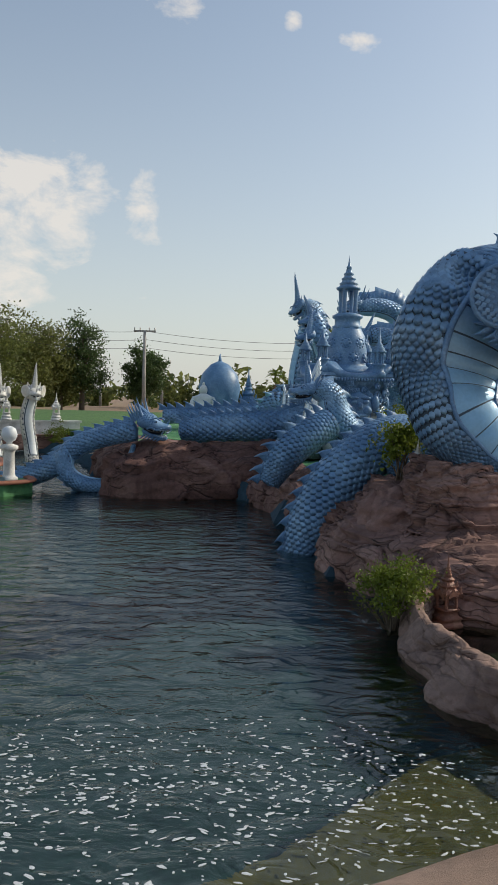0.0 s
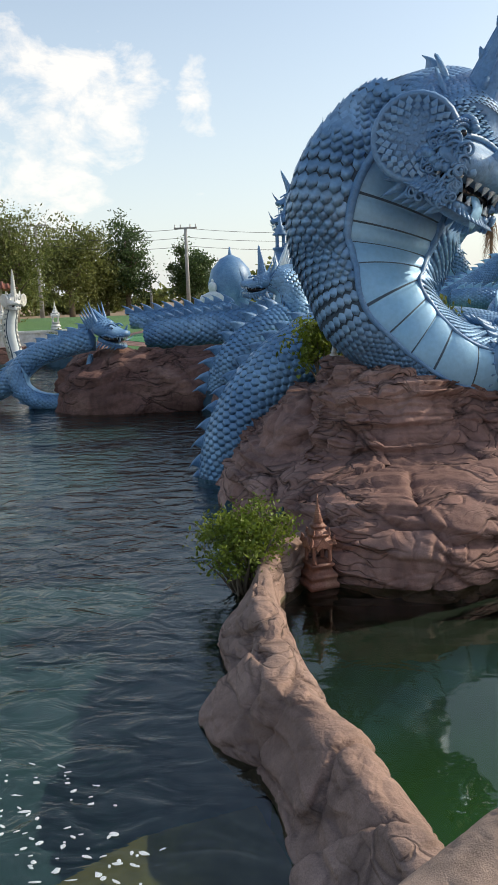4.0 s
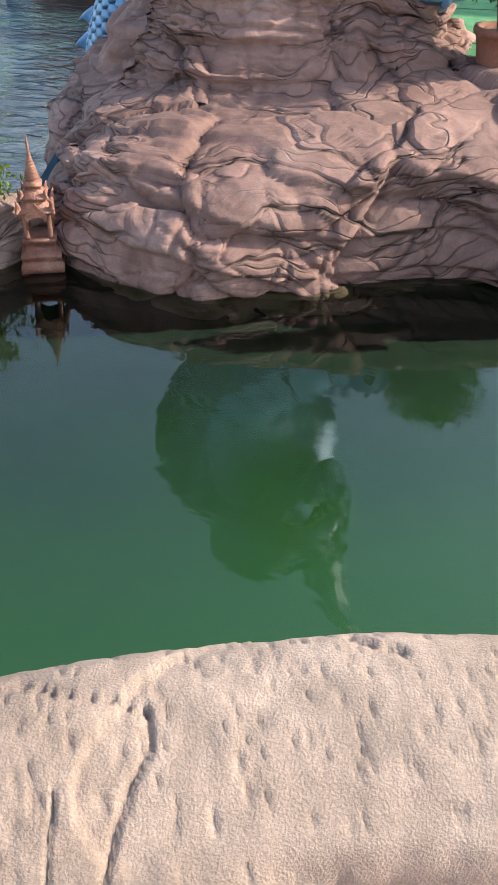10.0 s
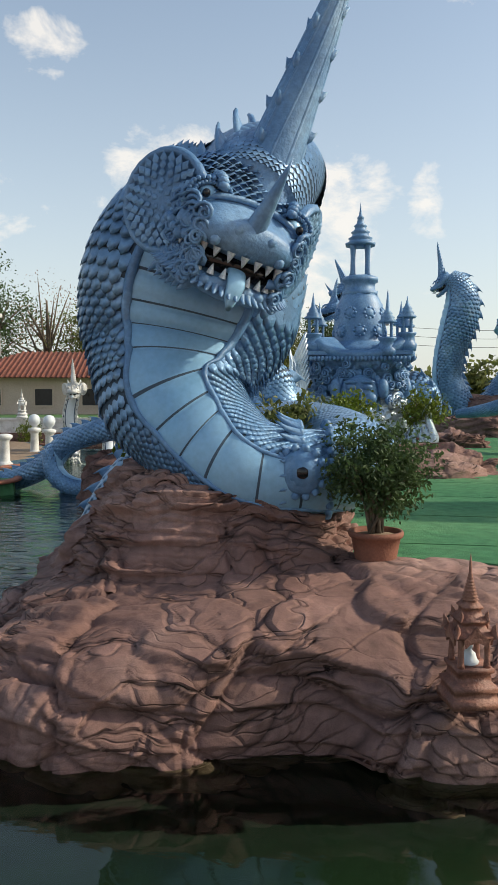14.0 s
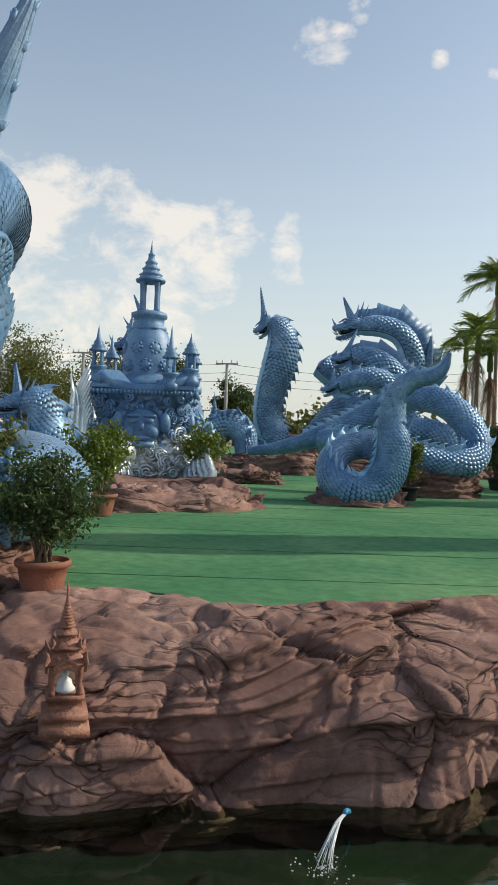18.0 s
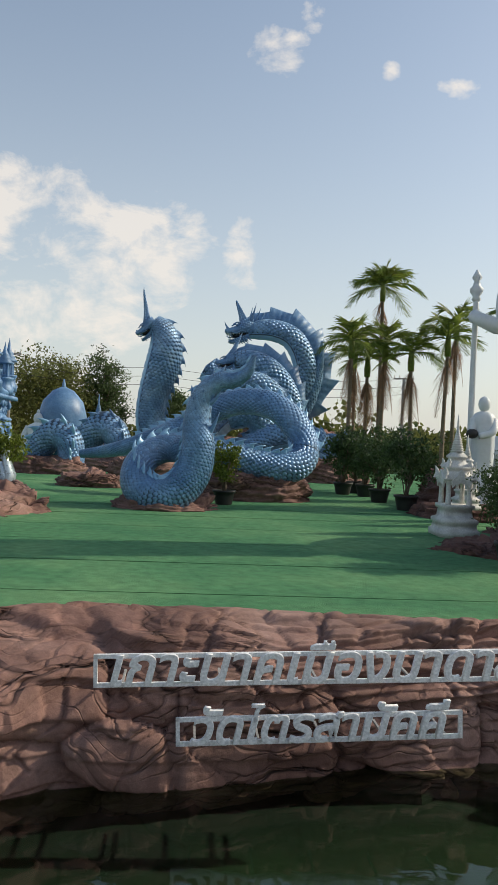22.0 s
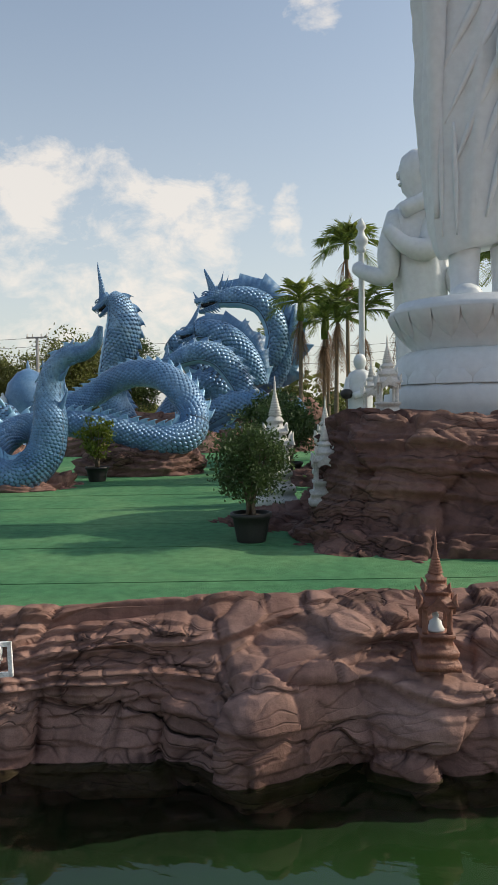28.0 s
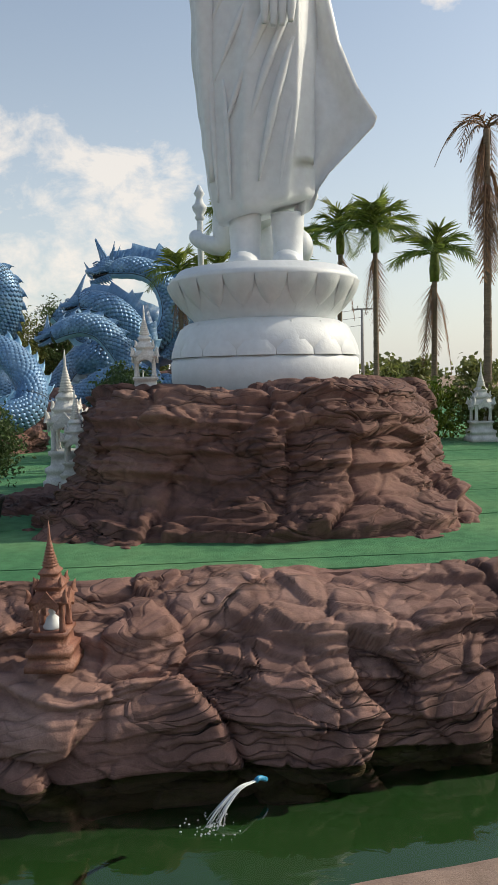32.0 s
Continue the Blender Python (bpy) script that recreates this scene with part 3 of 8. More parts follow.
CARPET_EDGE = [(2.2, 16.5), (2.6, 13.0), (2.8, 11.2), (3.0, 10.2), (3.2, 9.6), (3.5, 9.2), (3.8, 9.0), (4.3, 8.95), (4.6, 8.95), (4.9, 8.95), (5.3, 8.98), (5.6, 9.02), (6.0, 8.98),
               (6.25, 8.75), (6.7, 8.85), (7.13, 8.97), (7.5, 9.12), (7.9, 9.4), (8.6, 9.6), (9.35, 9.75), (10.3, 9.82), (10.9, 10.0), (11.4, 10.15),
               (12.0, 10.33), (12.5, 10.48), (13.0, 10.62), (14.0, 10.82), (15.0, 11.05), (17.3, 11.8), (21.2, 13.2), (26.2, 15.4)]
KERB = [(-9.0, -3.0), (-4.0, 0.2), (0.3, 2.5), (1.7, 3.18), (2.6, 3.6), (3.3, 4.07), (3.65, 4.35), (4.15, 4.575), (4.8, 4.90), (5.5, 5.12), (6.5, 5.55), (8.5, 6.46), (10.0, 6.9), (11.3, 7.42),
        (12.5, 7.76), (14.0, 8.26), (16.0, 9.02), (19.0, 10.2), (26.0, 13.0)]


def inside(x, y, poly):
    hit = np.zeros(x.shape, bool)
    for (x0, y0), (x1, y1) in zip(poly, poly[1:] + poly[:1]):
        cross = (y0 > y) != (y1 > y)
        with np.errstate(divide="ignore", invalid="ignore"):
            hit ^= cross & (x < (x1 - x0) * (y - y0) / (y1 - y0 + 1e-12) + x0)
    return hit


LAWN_EDGE = [(-14.0, 12.5), (-8.0, 13.4), (-4.5, 14.2), (-3.1, 14.9), (-2.75, 15.6), (-3.5, 16.7), (-4.5, 17.5), (-4.3, 18.6), (-4.8, 20.2), (-6.2, 22.4), (-8.0, 24.0), (-14.0, 24.5)]
FAR_SHORE = [(-8.0, 30.0), (-3.8, 24.0), (-2.4, 20.0), (-1.9, 17.6), (-1.5, 16.0), (-0.9, 15.25), (0.4, 15.25), (1.7, 15.3)]
POND = [(x, y - 0.35) for x, y in KERB] + [(x, y + 0.3) for x, y in reversed(SHORE)] + [(x, y + 0.3) for x, y in reversed(FAR_SHORE)] + \
       [(x - 0.2, y) for x, y in reversed(LAWN_EDGE)]


def build_ground():
    c = np.concatenate([[-2500, -900, -300, -120, -70], np.arange(-46, 60.1, 0.4), [80, 130, 300, 900, 2500]])
    x, y = np.meshgrid(c, c, indexing="ij")
    wet = inside(x, y, POND)
    z = np.where(wet, -0.72, -0.02) + 0.0 * x
    far = np.maximum(np.abs(x), np.abs(y)) > 60
    z = np.where(far, -0.3, z)
    v = np.stack([x, y, z], -1).reshape(-1, 3)
    n = len(c)
    faces = [(i * n + j, (i + 1) * n + j, (i + 1) * n + j + 1, i * n + j + 1) for i in range(n - 1) for j in range(n - 1)]
    w = wet.reshape(-1)
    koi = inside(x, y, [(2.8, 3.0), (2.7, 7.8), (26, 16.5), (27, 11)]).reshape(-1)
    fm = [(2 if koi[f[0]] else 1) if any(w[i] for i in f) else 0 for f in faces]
    tagged(mesh_object("ground", v, faces, [EARTH, POND_BED, DEPTH_BED], smooth=False, face_mats=fm), "bare earth around the pond and its dark bed", "ground", kind="structure")


build_ground()


def build_water():
    v = [(x, y, WATER_Z) for x, y in POND]
    bm = bmesh.new()
    vs = [bm.verts.new(p) for p in v]
    f = bm.faces.new(vs)
    if f.normal.z < 0:
        f.normal_flip()
    bmesh.ops.triangulate(bm, faces=[f])
    for q in bm.faces:
        q.normal_update()
        if q.normal.z < 0:
            q.normal_flip()
    ob = part("water", bm, WATER, None)
    ob.visible_shadow = False
    tagged(ob, "dark green rippled pond water", "water", kind="structure")


build_water()


def slab(name, outline, z0, z1, material, label, category):
    """A flat solid over an outline."""
    bm = bmesh.new()
    top = [bm.verts.new((x, y, z1)) for x, y in outline]
    f = bm.faces.new(top)
    f.normal_update()
    if f.normal.z < 0:
        f.normal_flip()
    ext = bmesh.ops.extrude_face_region(bm, geom=[f])
    for q in ext["geom"]:
        if isinstance(q, bmesh.types.BMVert):
            q.co.z = z0
    bmesh.ops.triangulate(bm, faces=[q for q in bm.faces if len(q.verts) > 4])
    bmesh.ops.recalc_face_normals(bm, faces=bm.faces)
    return tagged(part(name, bm, material, None), label, category, kind="structure")


ISLAND = [(x, y - 0.06) for x, y in CARPET_EDGE] + [(30, 30), (30, 48), (-3, 48), (-3, 24), (0.8, 19)]
slab("ground_island", ISLAND, -1.2, CARPET_Z - 0.012, ROCK, "raised ground of the statue island", "ground")


def build_carpet():
    """Rolls of green carpet laid side by side, with open seams between them."""
    top = [p for p in CARPET_EDGE] + [(29, 30), (29, 47), (-2.5, 47), (-2.5, 25), (1.2, 19)]
    ang = radians(10.5)
    c, s = math.cos(ang), math.sin(ang)
    rot = [(x * c + y * s, -x * s + y * c) for x, y in top]
    lo, hi = min(p[1] for p in rot), max(p[1] for p in rot)
    base = thing("carpet", Matrix(), "green outdoor carpet in long rolls with open seams", "carpet", kind="structure")
    r = random.Random(4)
    y0 = lo - 0.4
    while y0 < hi:
        y1 = y0 + 1.3
        piece = rot
        for lim, keep_above in ((y0 + 0.014, True), (y1 - 0.014, False)):
            out = []
            for p, q in zip(piece, piece[1:] + piece[:1]):
                ip = p[1] >= lim if keep_above else p[1] <= lim
                iq = q[1] >= lim if keep_above else q[1] <= lim
                if ip:
                    out.append(p)
                if ip != iq:
                    t = (lim - p[1]) / (q[1] - p[1])
                    out.append((p[0] + t * (q[0] - p[0]), lim))
            piece = out
            if len(piece) < 3:
                break
        if len(piece) >= 3:
            bm = bmesh.new()
            zz = CARPET_Z + r.uniform(-0.002, 0.003)
            vs = [bm.verts.new((x * c - y * s, x * s + y * c, zz)) for x, y in piece]
            f = bm.faces.new(vs)
            bm.normal_update()
            if f.normal.z < 0:
                f.normal_flip()
            e = bmesh.ops.extrude_face_region(bm, geom=[f])
            for q in e["geom"]:
                if isinstance(q, bmesh.types.BMVert):
                    q.co.z -= 0.01
            bmesh.ops.triangulate(bm, faces=[q for q in bm.faces if len(q.verts) > 4])
            bmesh.ops.recalc_face_normals(bm, faces=bm.faces)
            part("carpet_roll", bm, CARPET, base)
        y0 = y1


build_carpet()

BANK_PROFILE = [(0.06, -0.6), (0.03, -0.12), (0.0, -0.02), (0.0, 0.08), (0.02, 0.3), (0.10, 0.55), (0.25, 0.72), (0.45, 0.86), (0.7, 0.97), (0.9, 1.04), (1.03, 1.02), (1.1, 0.93)]
rock_bank("rock_bank", SHORE, CARPET_EDGE, WATER_Z, CARPET_Z - 0.01, 3300, 170, BANK_PROFILE, "terracotta-coloured carved rock bank round the island", ROCK, 3, 1.3, 0.17, 0.05, "bank", None, 0.4)


def kerb_top(x):
    return np.interp(x, [2.2, 3.4], [0.03, 0.30])


def near_line(p, line):
    """Distance on plan to a broken line."""
    d = np.full(len(p), 9.0)
    for (x0, y0), (x1, y1) in zip(line, line[1:]):
        v = np.array((x1 - x0, y1 - y0))
        u = np.clip(((p[:, :2] - (x0, y0)) @ v) / (v @ v), 0, 1)
        d = np.minimum(d, np.linalg.norm(p[:, :2] - (x0, y0) - u[:, None] * v, axis=1))
    return d


KERB_CRACKS = [([(3.86, 4.3), (3.95, 4.2), (3.94, 4.12), (4.02, 4.06), (4.09, 4.02)], 0.013, 0.022),
               ([(3.46, 3.99), (3.55, 3.99), (3.72, 4.01)], 0.010, 0.014),
               ([(4.63, 4.61), (4.66, 4.54), (4.65, 4.47), (4.65, 4.41), (4.66, 4.35), (4.66, 4.28)], 0.006, 0.010),
               ([(4.31, 4.49), (4.35, 4.41), (4.39, 4.31), (4.43, 4.23)], 0.0035, 0.009),
               ([(4.56, 4.44), (4.59, 4.31)], 0.003, 0.01),
               ([(4.36, 4.55), (4.45, 4.59), (4.57, 4.6), (4.64, 4.6)], 0.006, 0.010),
               ([(4.84, 4.45), (4.87, 4.4), (4.89, 4.34)], 0.003, 0.01),
               ([(4.93, 4.85), (4.98, 4.84), (5.02, 4.84)], 0.01, 0.014)]


def kerb_wear(p):
    """Cracks, hollows trodden or chipped out, and trowelled sand."""
    h = np.zeros(len(p))
    wob = p + 0.045 * np.stack([fbm(p * 6, 3, 700 + j) - 0.5 for j in range(3)], 1)
    for line, wide, deep in KERB_CRACKS:
        h = h - deep * np.clip(1 - (near_line(wob, line) / wide) ** 4, 0, 1)
    r = random.Random(12)
    for _ in range(420):
        cx = r.choice((r.uniform(2.9, 6.6), r.gauss(4.45, 0.25), r.gauss(3.8, 0.2), r.gauss(5.0, 0.3)))
        cy = np.interp(cx, [q[0] for q in KERB], [q[1] for q in KERB]) - r.uniform(0.03, 0.42)
        a, ra, rb = r.gauss(1.9, 0.6), r.uniform(0.004, 0.015), r.uniform(0.0025, 0.006)
        dx, dy = p[:, 0] - cx, p[:, 1] - cy
        u, v = (dx * math.cos(a) + dy * math.sin(a)) / ra, (-dx * math.sin(a) + dy * math.cos(a)) / rb
        h = h - 0.006 * np.exp(-(u * u + v * v) ** 2)
    return h + 0.003 * (fbm(p * 45, 3, 720) - 0.5) + 0.006 * (fbm(p * 9, 3, 730) - 0.5)


KERB_IN = [(x + 0.16, y - 0.42) for x, y in KERB]
KERB_PROFILE = [(0.12, -0.6), (0.06, -0.05), (0.0, 0.1), (0.03, 0.5), (0.10, 0.85), (0.3, 0.98), (0.6, 0.98), (0.85, 0.92), (1.0, 0.82), (1.04, 0.4)]
for first, last, count, rows, wear in ((0, 5, 120, 40, None), (4, 11, 800, 110, kerb_wear), (10, 19, 320, 40, None)):
    rock_bank("rock_kerb", KERB[first:last], KERB_IN[first:last], WATER_Z, kerb_top, count, rows, KERB_PROFILE, "pale pink carved rock kerb along the pond", PALE_ROCK, 11, 0.5, 0.018, 0.004, "bank", wear)
# promenade under the walker
PROM = [(x + 0.145, y - 0.385) for x, y in KERB] + [(34, 8), (34, -12), (-12, -12), (-12, -4)]
slab("pavement", PROM, -0.3, 0.0, PAVING, "smooth pink concrete walk beside the pond", "pavement")
# the low rock bar that parts the koi pond from the open water
BAR_LEFT = [(3.0, 4.0), (2.92, 4.5), (2.74, 5.08), (2.52, 5.3), (2.44, 5.6), (2.54, 5.92), (2.45, 6.35), (2.5, 6.78), (2.62, 7.15), (2.8, 7.6)]
BAR_RIGHT = [(3.72, 4.1), (3.38, 4.66), (3.2, 5.1), (3.13, 5.26), (3.04, 5.6), (2.97, 5.85), (2.88, 6.37), (2.83, 6.7), (2.84, 7.05), (3.1, 7.5)]
BAR_PROFILE = [(0.12, -0.8), (0.04, -0.1), (0.05, 0.15), (0.18, 0.35), (0.32, 0.62), (0.46, 0.95), (0.62, 1.0), (0.76, 0.92), (0.9, 0.62), (0.98, 0.3), (0.98, -0.05), (0.92, -0.8)]
rock_bank("rock_bar", BAR_LEFT, BAR_RIGHT, WATER_Z, -0.07, 420, 130, BAR_PROFILE, "pale pink rock bar between two ponds", BAR_ROCK, 21, 1.8, 0.075, 0.035, "rock")
# shallow sandy shelf under water at the foot of the kerb
slab("ground_shelf", [(-0.6, 2.2), (0.0, 3.1), (0.84, 3.55), (1.42, 3.95), (1.9, 4.45), (2.3, 4.85), (2.75, 5.05), (2.95, 4.6), (3.3, 4.2), (2.6, 3.4), (1.7, 2.95), (0.3, 2.3)], -0.8, -0.50, SAND_BED, "shallow sandy shelf under water beside the kerb", "ground")
# the mound that carries the great naga
rock_mound("rock_mound", [(2.9, 8.5), (3.4, 8.15), (4.1, 8.2), (4.7, 8.5), (5.15, 8.75), (5.2, 9.4), (4.9, 10.1), (4.2, 10.5), (3.4, 10.3), (2.9, 9.6)],
           [(3.25, 8.85), (3.4, 8.72), (3.7, 8.7), (4.0, 8.85), (4.2, 9.1), (4.2, 9.4), (4.1, 9.6), (3.9, 9.7), (3.5, 9.6), (3.25, 9.3)],
           0.25, 0.95, [(0, 0), (0.25, 0.22), (0.45, 0.5), (0.75, 0.85), (1, 1)], "terracotta-coloured carved rock under the great naga", ROCK, 420, 110, 31, 1.5, 0.13, 0.05)
# lawn at the far side of the open water
slab("ground_lawn", LAWN_EDGE + [(-40, 26), (-40, 3)], -1.2, -0.12, CARPET, "flat green lawn with a curved edge by the water", "ground")

# ---- naga statues ----
def transport(P, ref):
    """Tangents, belly directions and side directions along a curve; ref: the wanted belly direction at each point."""
    T = np.gradient(P, axis=0)
    T /= np.linalg.norm(T, axis=1, keepdims=True) + 1e-9
    B = ref - (ref * T).sum(1, keepdims=True) * T
    B /= np.linalg.norm(B, axis=1, keepdims=True) + 1e-9
    return T, B, np.cross(T, B)


def blade(soup, base, along_dir, up_dir, side, length, height, thick, mi=0, hook=0.5):
    """A flame-shaped fin: broad foot, hooked tip, real thickness."""
    outline = [(-0.5, 0.0), (-0.42, 0.35), (-0.30 - hook * 0.1, 0.7), (-0.55 * hook - 0.15, 1.0), (0.05 - hook * 0.2, 0.72), (0.25, 0.38), (0.5, 0.0)]
    a, u, s = (np.asarray(d, float) for d in (along_dir, up_dir, side))
    p = np.array([base + a * x * length + u * y * height for x, y in outline])
    mid = np.array([base + a * x * length * 0.8 + u * (y * 0.9) * height for x, y in outline])
    v = np.vstack([mid + s * thick, mid - s * thick, p])
    n = len(outline)
    f = []
    for i in range(n - 1):
        f += [(i, i + 1, 2 * n + i + 1, 2 * n + i), (n + i + 1, n + i, 2 * n + i, 2 * n + i + 1)]
    f += [tuple(range(n))[::-1], tuple(range(n, 2 * n))]
    soup.add(v, f, mi)


def spike(soup, base, direction, length, radius, mi=0, bend=(0, 0, 0), n=6, rings=5):
    """A tapered, bent horn."""
    d = np.asarray(direction, float)
    d = d / np.linalg.norm(d)
    a = np.cross(d, (0, 0, 1) if abs(d[2]) < 0.9 else (1, 0, 0))
    a /= np.linalg.norm(a)
    b = np.cross(d, a)
    v = []
    for i in range(rings):
        t = i / rings
        c = base + d * length * t + np.asarray(bend) * t * t * length
        r = radius * (1 - t) ** 0.8
        v += [c + r * (math.cos(q) * a + math.sin(q) * b) for q in np.linspace(0, 2 * math.pi, n, endpoint=False)]
    v.append(base + d * length + np.asarray(bend) * length)
    f = grid_faces_ring(rings, n) + [((rings - 1) * n + j, (rings - 1) * n + (j + 1) % n, rings * n) for j in range(n)]
    soup.add(v, f, mi)


def grid_faces_ring(nu, nv):
    return [(i * nv + j, i * nv + (j + 1) % nv, (i + 1) * nv + (j + 1) % nv, (i + 1) * nv + j) for i in range(nu - 1) for j in range(nv)]


def ball(soup, centre, rx, ry, rz, M=None, mi=0, nu=14, nv=9):
    v = []
    for i in range(nv):
        t = math.pi * i / (nv - 1)
        for j in range(nu):
            q = 2 * math.pi * j / nu
            v.append((rx * math.sin(t) * math.cos(q), ry * math.sin(t) * math.sin(q), rz * math.cos(t)))
    v = np.array(v)
    if M is not None:
        v = v @ np.array(M.to_3x3()).T
    soup.add(v + np.asarray(centre), grid_faces_ring(nv, nu), mi)


def loft(soup, rings, mi=0, caps=True):
    """Joins rings of equal count into a skin."""
    n = len(rings[0])
    v = np.vstack([np.asarray(r, float) for r in rings])
    f = grid_faces_ring(len(rings), n)
    if caps:
        f += [tuple(range(n))[::-1], tuple(range((len(rings) - 1) * n, len(rings) * n))]
    soup.add(v, f, mi)


def ring(c, a, b, ra, rb, n=14, power=1.0):
    out = []
    for q in np.linspace(0, 2 * math.pi, n, endpoint=False):
        x, y = math.cos(q), math.sin(q)
        x, y = math.copysign(abs(x) ** power, x), math.copysign(abs(y) ** power, y)
        out.append(np.asarray(c) + np.asarray(a) * ra * x + np.asarray(b) * rb * y)
    return out


def naga_body(soup, ctrl, belly=50.0, plate=0.16, scale=0.11, fins=0.16, fin_step=0.22, samples=120, around=40, fin_from=0.0, flat=1.0, scale_tone=1, flip=False, sail=0.0, fin_mat=0, hood=False):
    """ctrl rows: x, y, z, radius, belly direction x, y, z, from tail to head.
    Materials: 0 blue, 1 scales, 2 belly, 3 painted shade of grooves and gaps."""
    q = along([(c[0], c[1], c[2], c[3], c[4], c[5], c[6]) for c in ctrl], samples)
    P, R, ref = q[:, :3], q[:, 3], q[:, 4:7]
    T, B, S = transport(P, ref)
    s = np.r_[0, np.cumsum(np.linalg.norm(np.diff(P, axis=0), axis=1))]
    ph = np.linspace(0, 2 * math.pi, around, endpoint=False)
    oval_of = np.interp(R, [0.36, 0.5, 0.72], [1.0, 0.76, 0.5]) if hood else np.full(samples, flat)
    wide = oval_of[:, None]
    g = np.zeros((samples, around, 3))
    bell = np.abs((ph + math.pi) % (2 * math.pi) - math.pi) < radians(belly) + 1e-6
    for j, f in enumerate(ph):
        r = R.copy()
        if bell[j]:
            saw = (s / plate) % 1.0
            r = r * (1.0 + 0.012) - 0.035 * R * np.clip((saw - 0.86) / 0.14, 0, 1) * np.clip((1 - saw) / 0.03, 0, 1)
            r = r + 0.02 * R * np.sin(math.pi * np.clip(saw / 0.86, 0, 1))
        g[:, j] = P + (B * math.cos(f) * wide + S * math.sin(f)) * r[:, None]
    # shade painted in: dark rows at plate joints, dark skin under the scales
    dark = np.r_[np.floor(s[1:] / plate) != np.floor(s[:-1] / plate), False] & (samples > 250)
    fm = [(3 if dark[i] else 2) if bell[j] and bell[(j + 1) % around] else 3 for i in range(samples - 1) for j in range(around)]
    base = soup.n
    soup.v.append(g.reshape(-1, 3))
    soup.f += [tuple(i + base for i in f) for f in grid_faces_ring(samples, around)]
    soup.m += fm
    soup.n += samples * around
    for end, sign in ((0, -1), (samples - 1, 1)):
        c = P[end] + T[end] * sign * R[end] * 0.3
        soup.v.append(c[None])
        soup.f += [(base + end * around + j, base + end * around + (j + 1) % around, soup.n) for j in range(around)]
        soup.m += [0] * around
        soup.n += 1
    # raised rim beside the belly plates
    if belly > 5:
        for sign in (1, -1):
            f = radians(belly) * sign
            c = P + (B * math.cos(f) * wide + S * math.sin(f)) * (R * 1.01)[:, None]
            o = B * math.cos(f) + S * math.sin(f)
            w = np.cross(T, o)
            loft(soup, [ring(c[i], o[i], w[i], R[i] * 0.045, R[i] * 0.05, 6) for i in range(0, samples, 2)], 0, False)
    # scales, each a bent shield lifting at its tip
    lo = radians(belly + 4 if belly > 5 else 0)
    pos, row = scale * 0.4, 0
    V, F = [], []
    count = soup.n
    while pos < s[-1]:
        r = float(np.interp(pos, s, R))
        size = scale * min(1.25, max(0.5, r / R.max() * 1.1))
        k = np.interp(pos, s, np.arange(samples))
        i = int(k)
        p, t, b, sd = P[i], T[i], B[i], S[i]
        if i + 1 < samples:
            w = k - i
            p = P[i] * (1 - w) + P[i + 1] * w
            t, b, sd = (X[i] * (1 - w) + X[i + 1] * w for X in (T, B, S))
        turn = np.linspace(lo, 2 * math.pi - lo, 90)
        arc = np.r_[0, np.cumsum(np.hypot(np.cos(turn[1:]), oval_of[i] * np.sin(turn[1:])) * (turn[1] - turn[0]))]
        n = max(5, int(arc[-1] * r / size))
        for j in range(n):
            share = (j + (0.5 if row % 2 else 0.0) + 0.25) / n
            if share > 1:
                continue
            f = float(np.interp(share * arc[-1], arc, turn))
            out = b * math.cos(f) + sd * math.sin(f) * oval_of[i]
            out = out / np.linalg.norm(out)
            c = p + (b * math.cos(f) * oval_of[i] + sd * math.sin(f)) * r
            ac = np.cross(t, out)
            h, d = size * 0.56, -t * (1.4 if hood else 1.0)
            V += [c - d * size * 0.45 + out * 0.002, c - ac * h * 0.98 + out * size * 0.04, c + ac * h * 0.98 + out * size * 0.04,
                  c - ac * h * 0.80 + d * size * 0.55 + out * size * 0.085, c + ac * h * 0.80 + d * size * 0.55 + out * size * 0.085,
                  c + d * size * 0.82 + out * size * 0.10, c + d * size * 0.22 + out * size * 0.085,
                  c + d * size * 0.50 + out * -0.012]
            m = count
            F += [(m, m + 1, m + 6), (m, m + 6, m + 2), (m + 1, m + 3, m + 6), (m + 3, m + 5, m + 6), (m + 5, m + 4, m + 6), (m + 4, m + 2, m + 6),
                  (m + 3, m + 7, m + 5), (m + 5, m + 7, m + 4), (m + 1, m + 7, m + 3), (m + 4, m + 7, m + 2)]
            count += 8
        pos += size * (0.64 if hood else 0.72)
        row += 1
    if V:
        soup.v.append(np.array(V))
        soup.f += F
        soup.m += [scale_tone] * len(F)
        soup.n = count
    # fins down the back
    if fins:
        pos = fin_from
        while pos < s[-1]:
            i = min(samples - 1, int(np.interp(pos, s, np.arange(samples))))
            size = fins * min(1.0, R[i] / R.max() + 0.3)
            blade(soup, P[i] - B[i] * R[i] * oval_of[i] * 0.97, T[i], -B[i], S[i], fin_step * 1.15, size, size * 0.14, fin_mat, 0.9)
            pos += fin_step
    # one ribbed sail down the back with a spiked edge
    if sail:
        n = samples * 3
        k = np.linspace(0, samples - 1, n)
        at = lambda X: np.stack([np.interp(k, np.arange(samples), X[:, j]) for j in range(3)], 1)
        Pk, Bk, Sk, Tk = at(P), at(B), at(S), at(T)
        Rk, sk = np.interp(k, np.arange(samples), R), np.interp(k, np.arange(samples), s)
        u = sk / s[-1]
        tooth = (sk / fin_step) % 1.0
        h = sail * np.clip(np.sin(math.pi * np.clip(u * 0.96 + 0.02, 0, 1)), 0, 1) ** 0.5 * (0.72 + 0.45 * tooth ** 2.5)
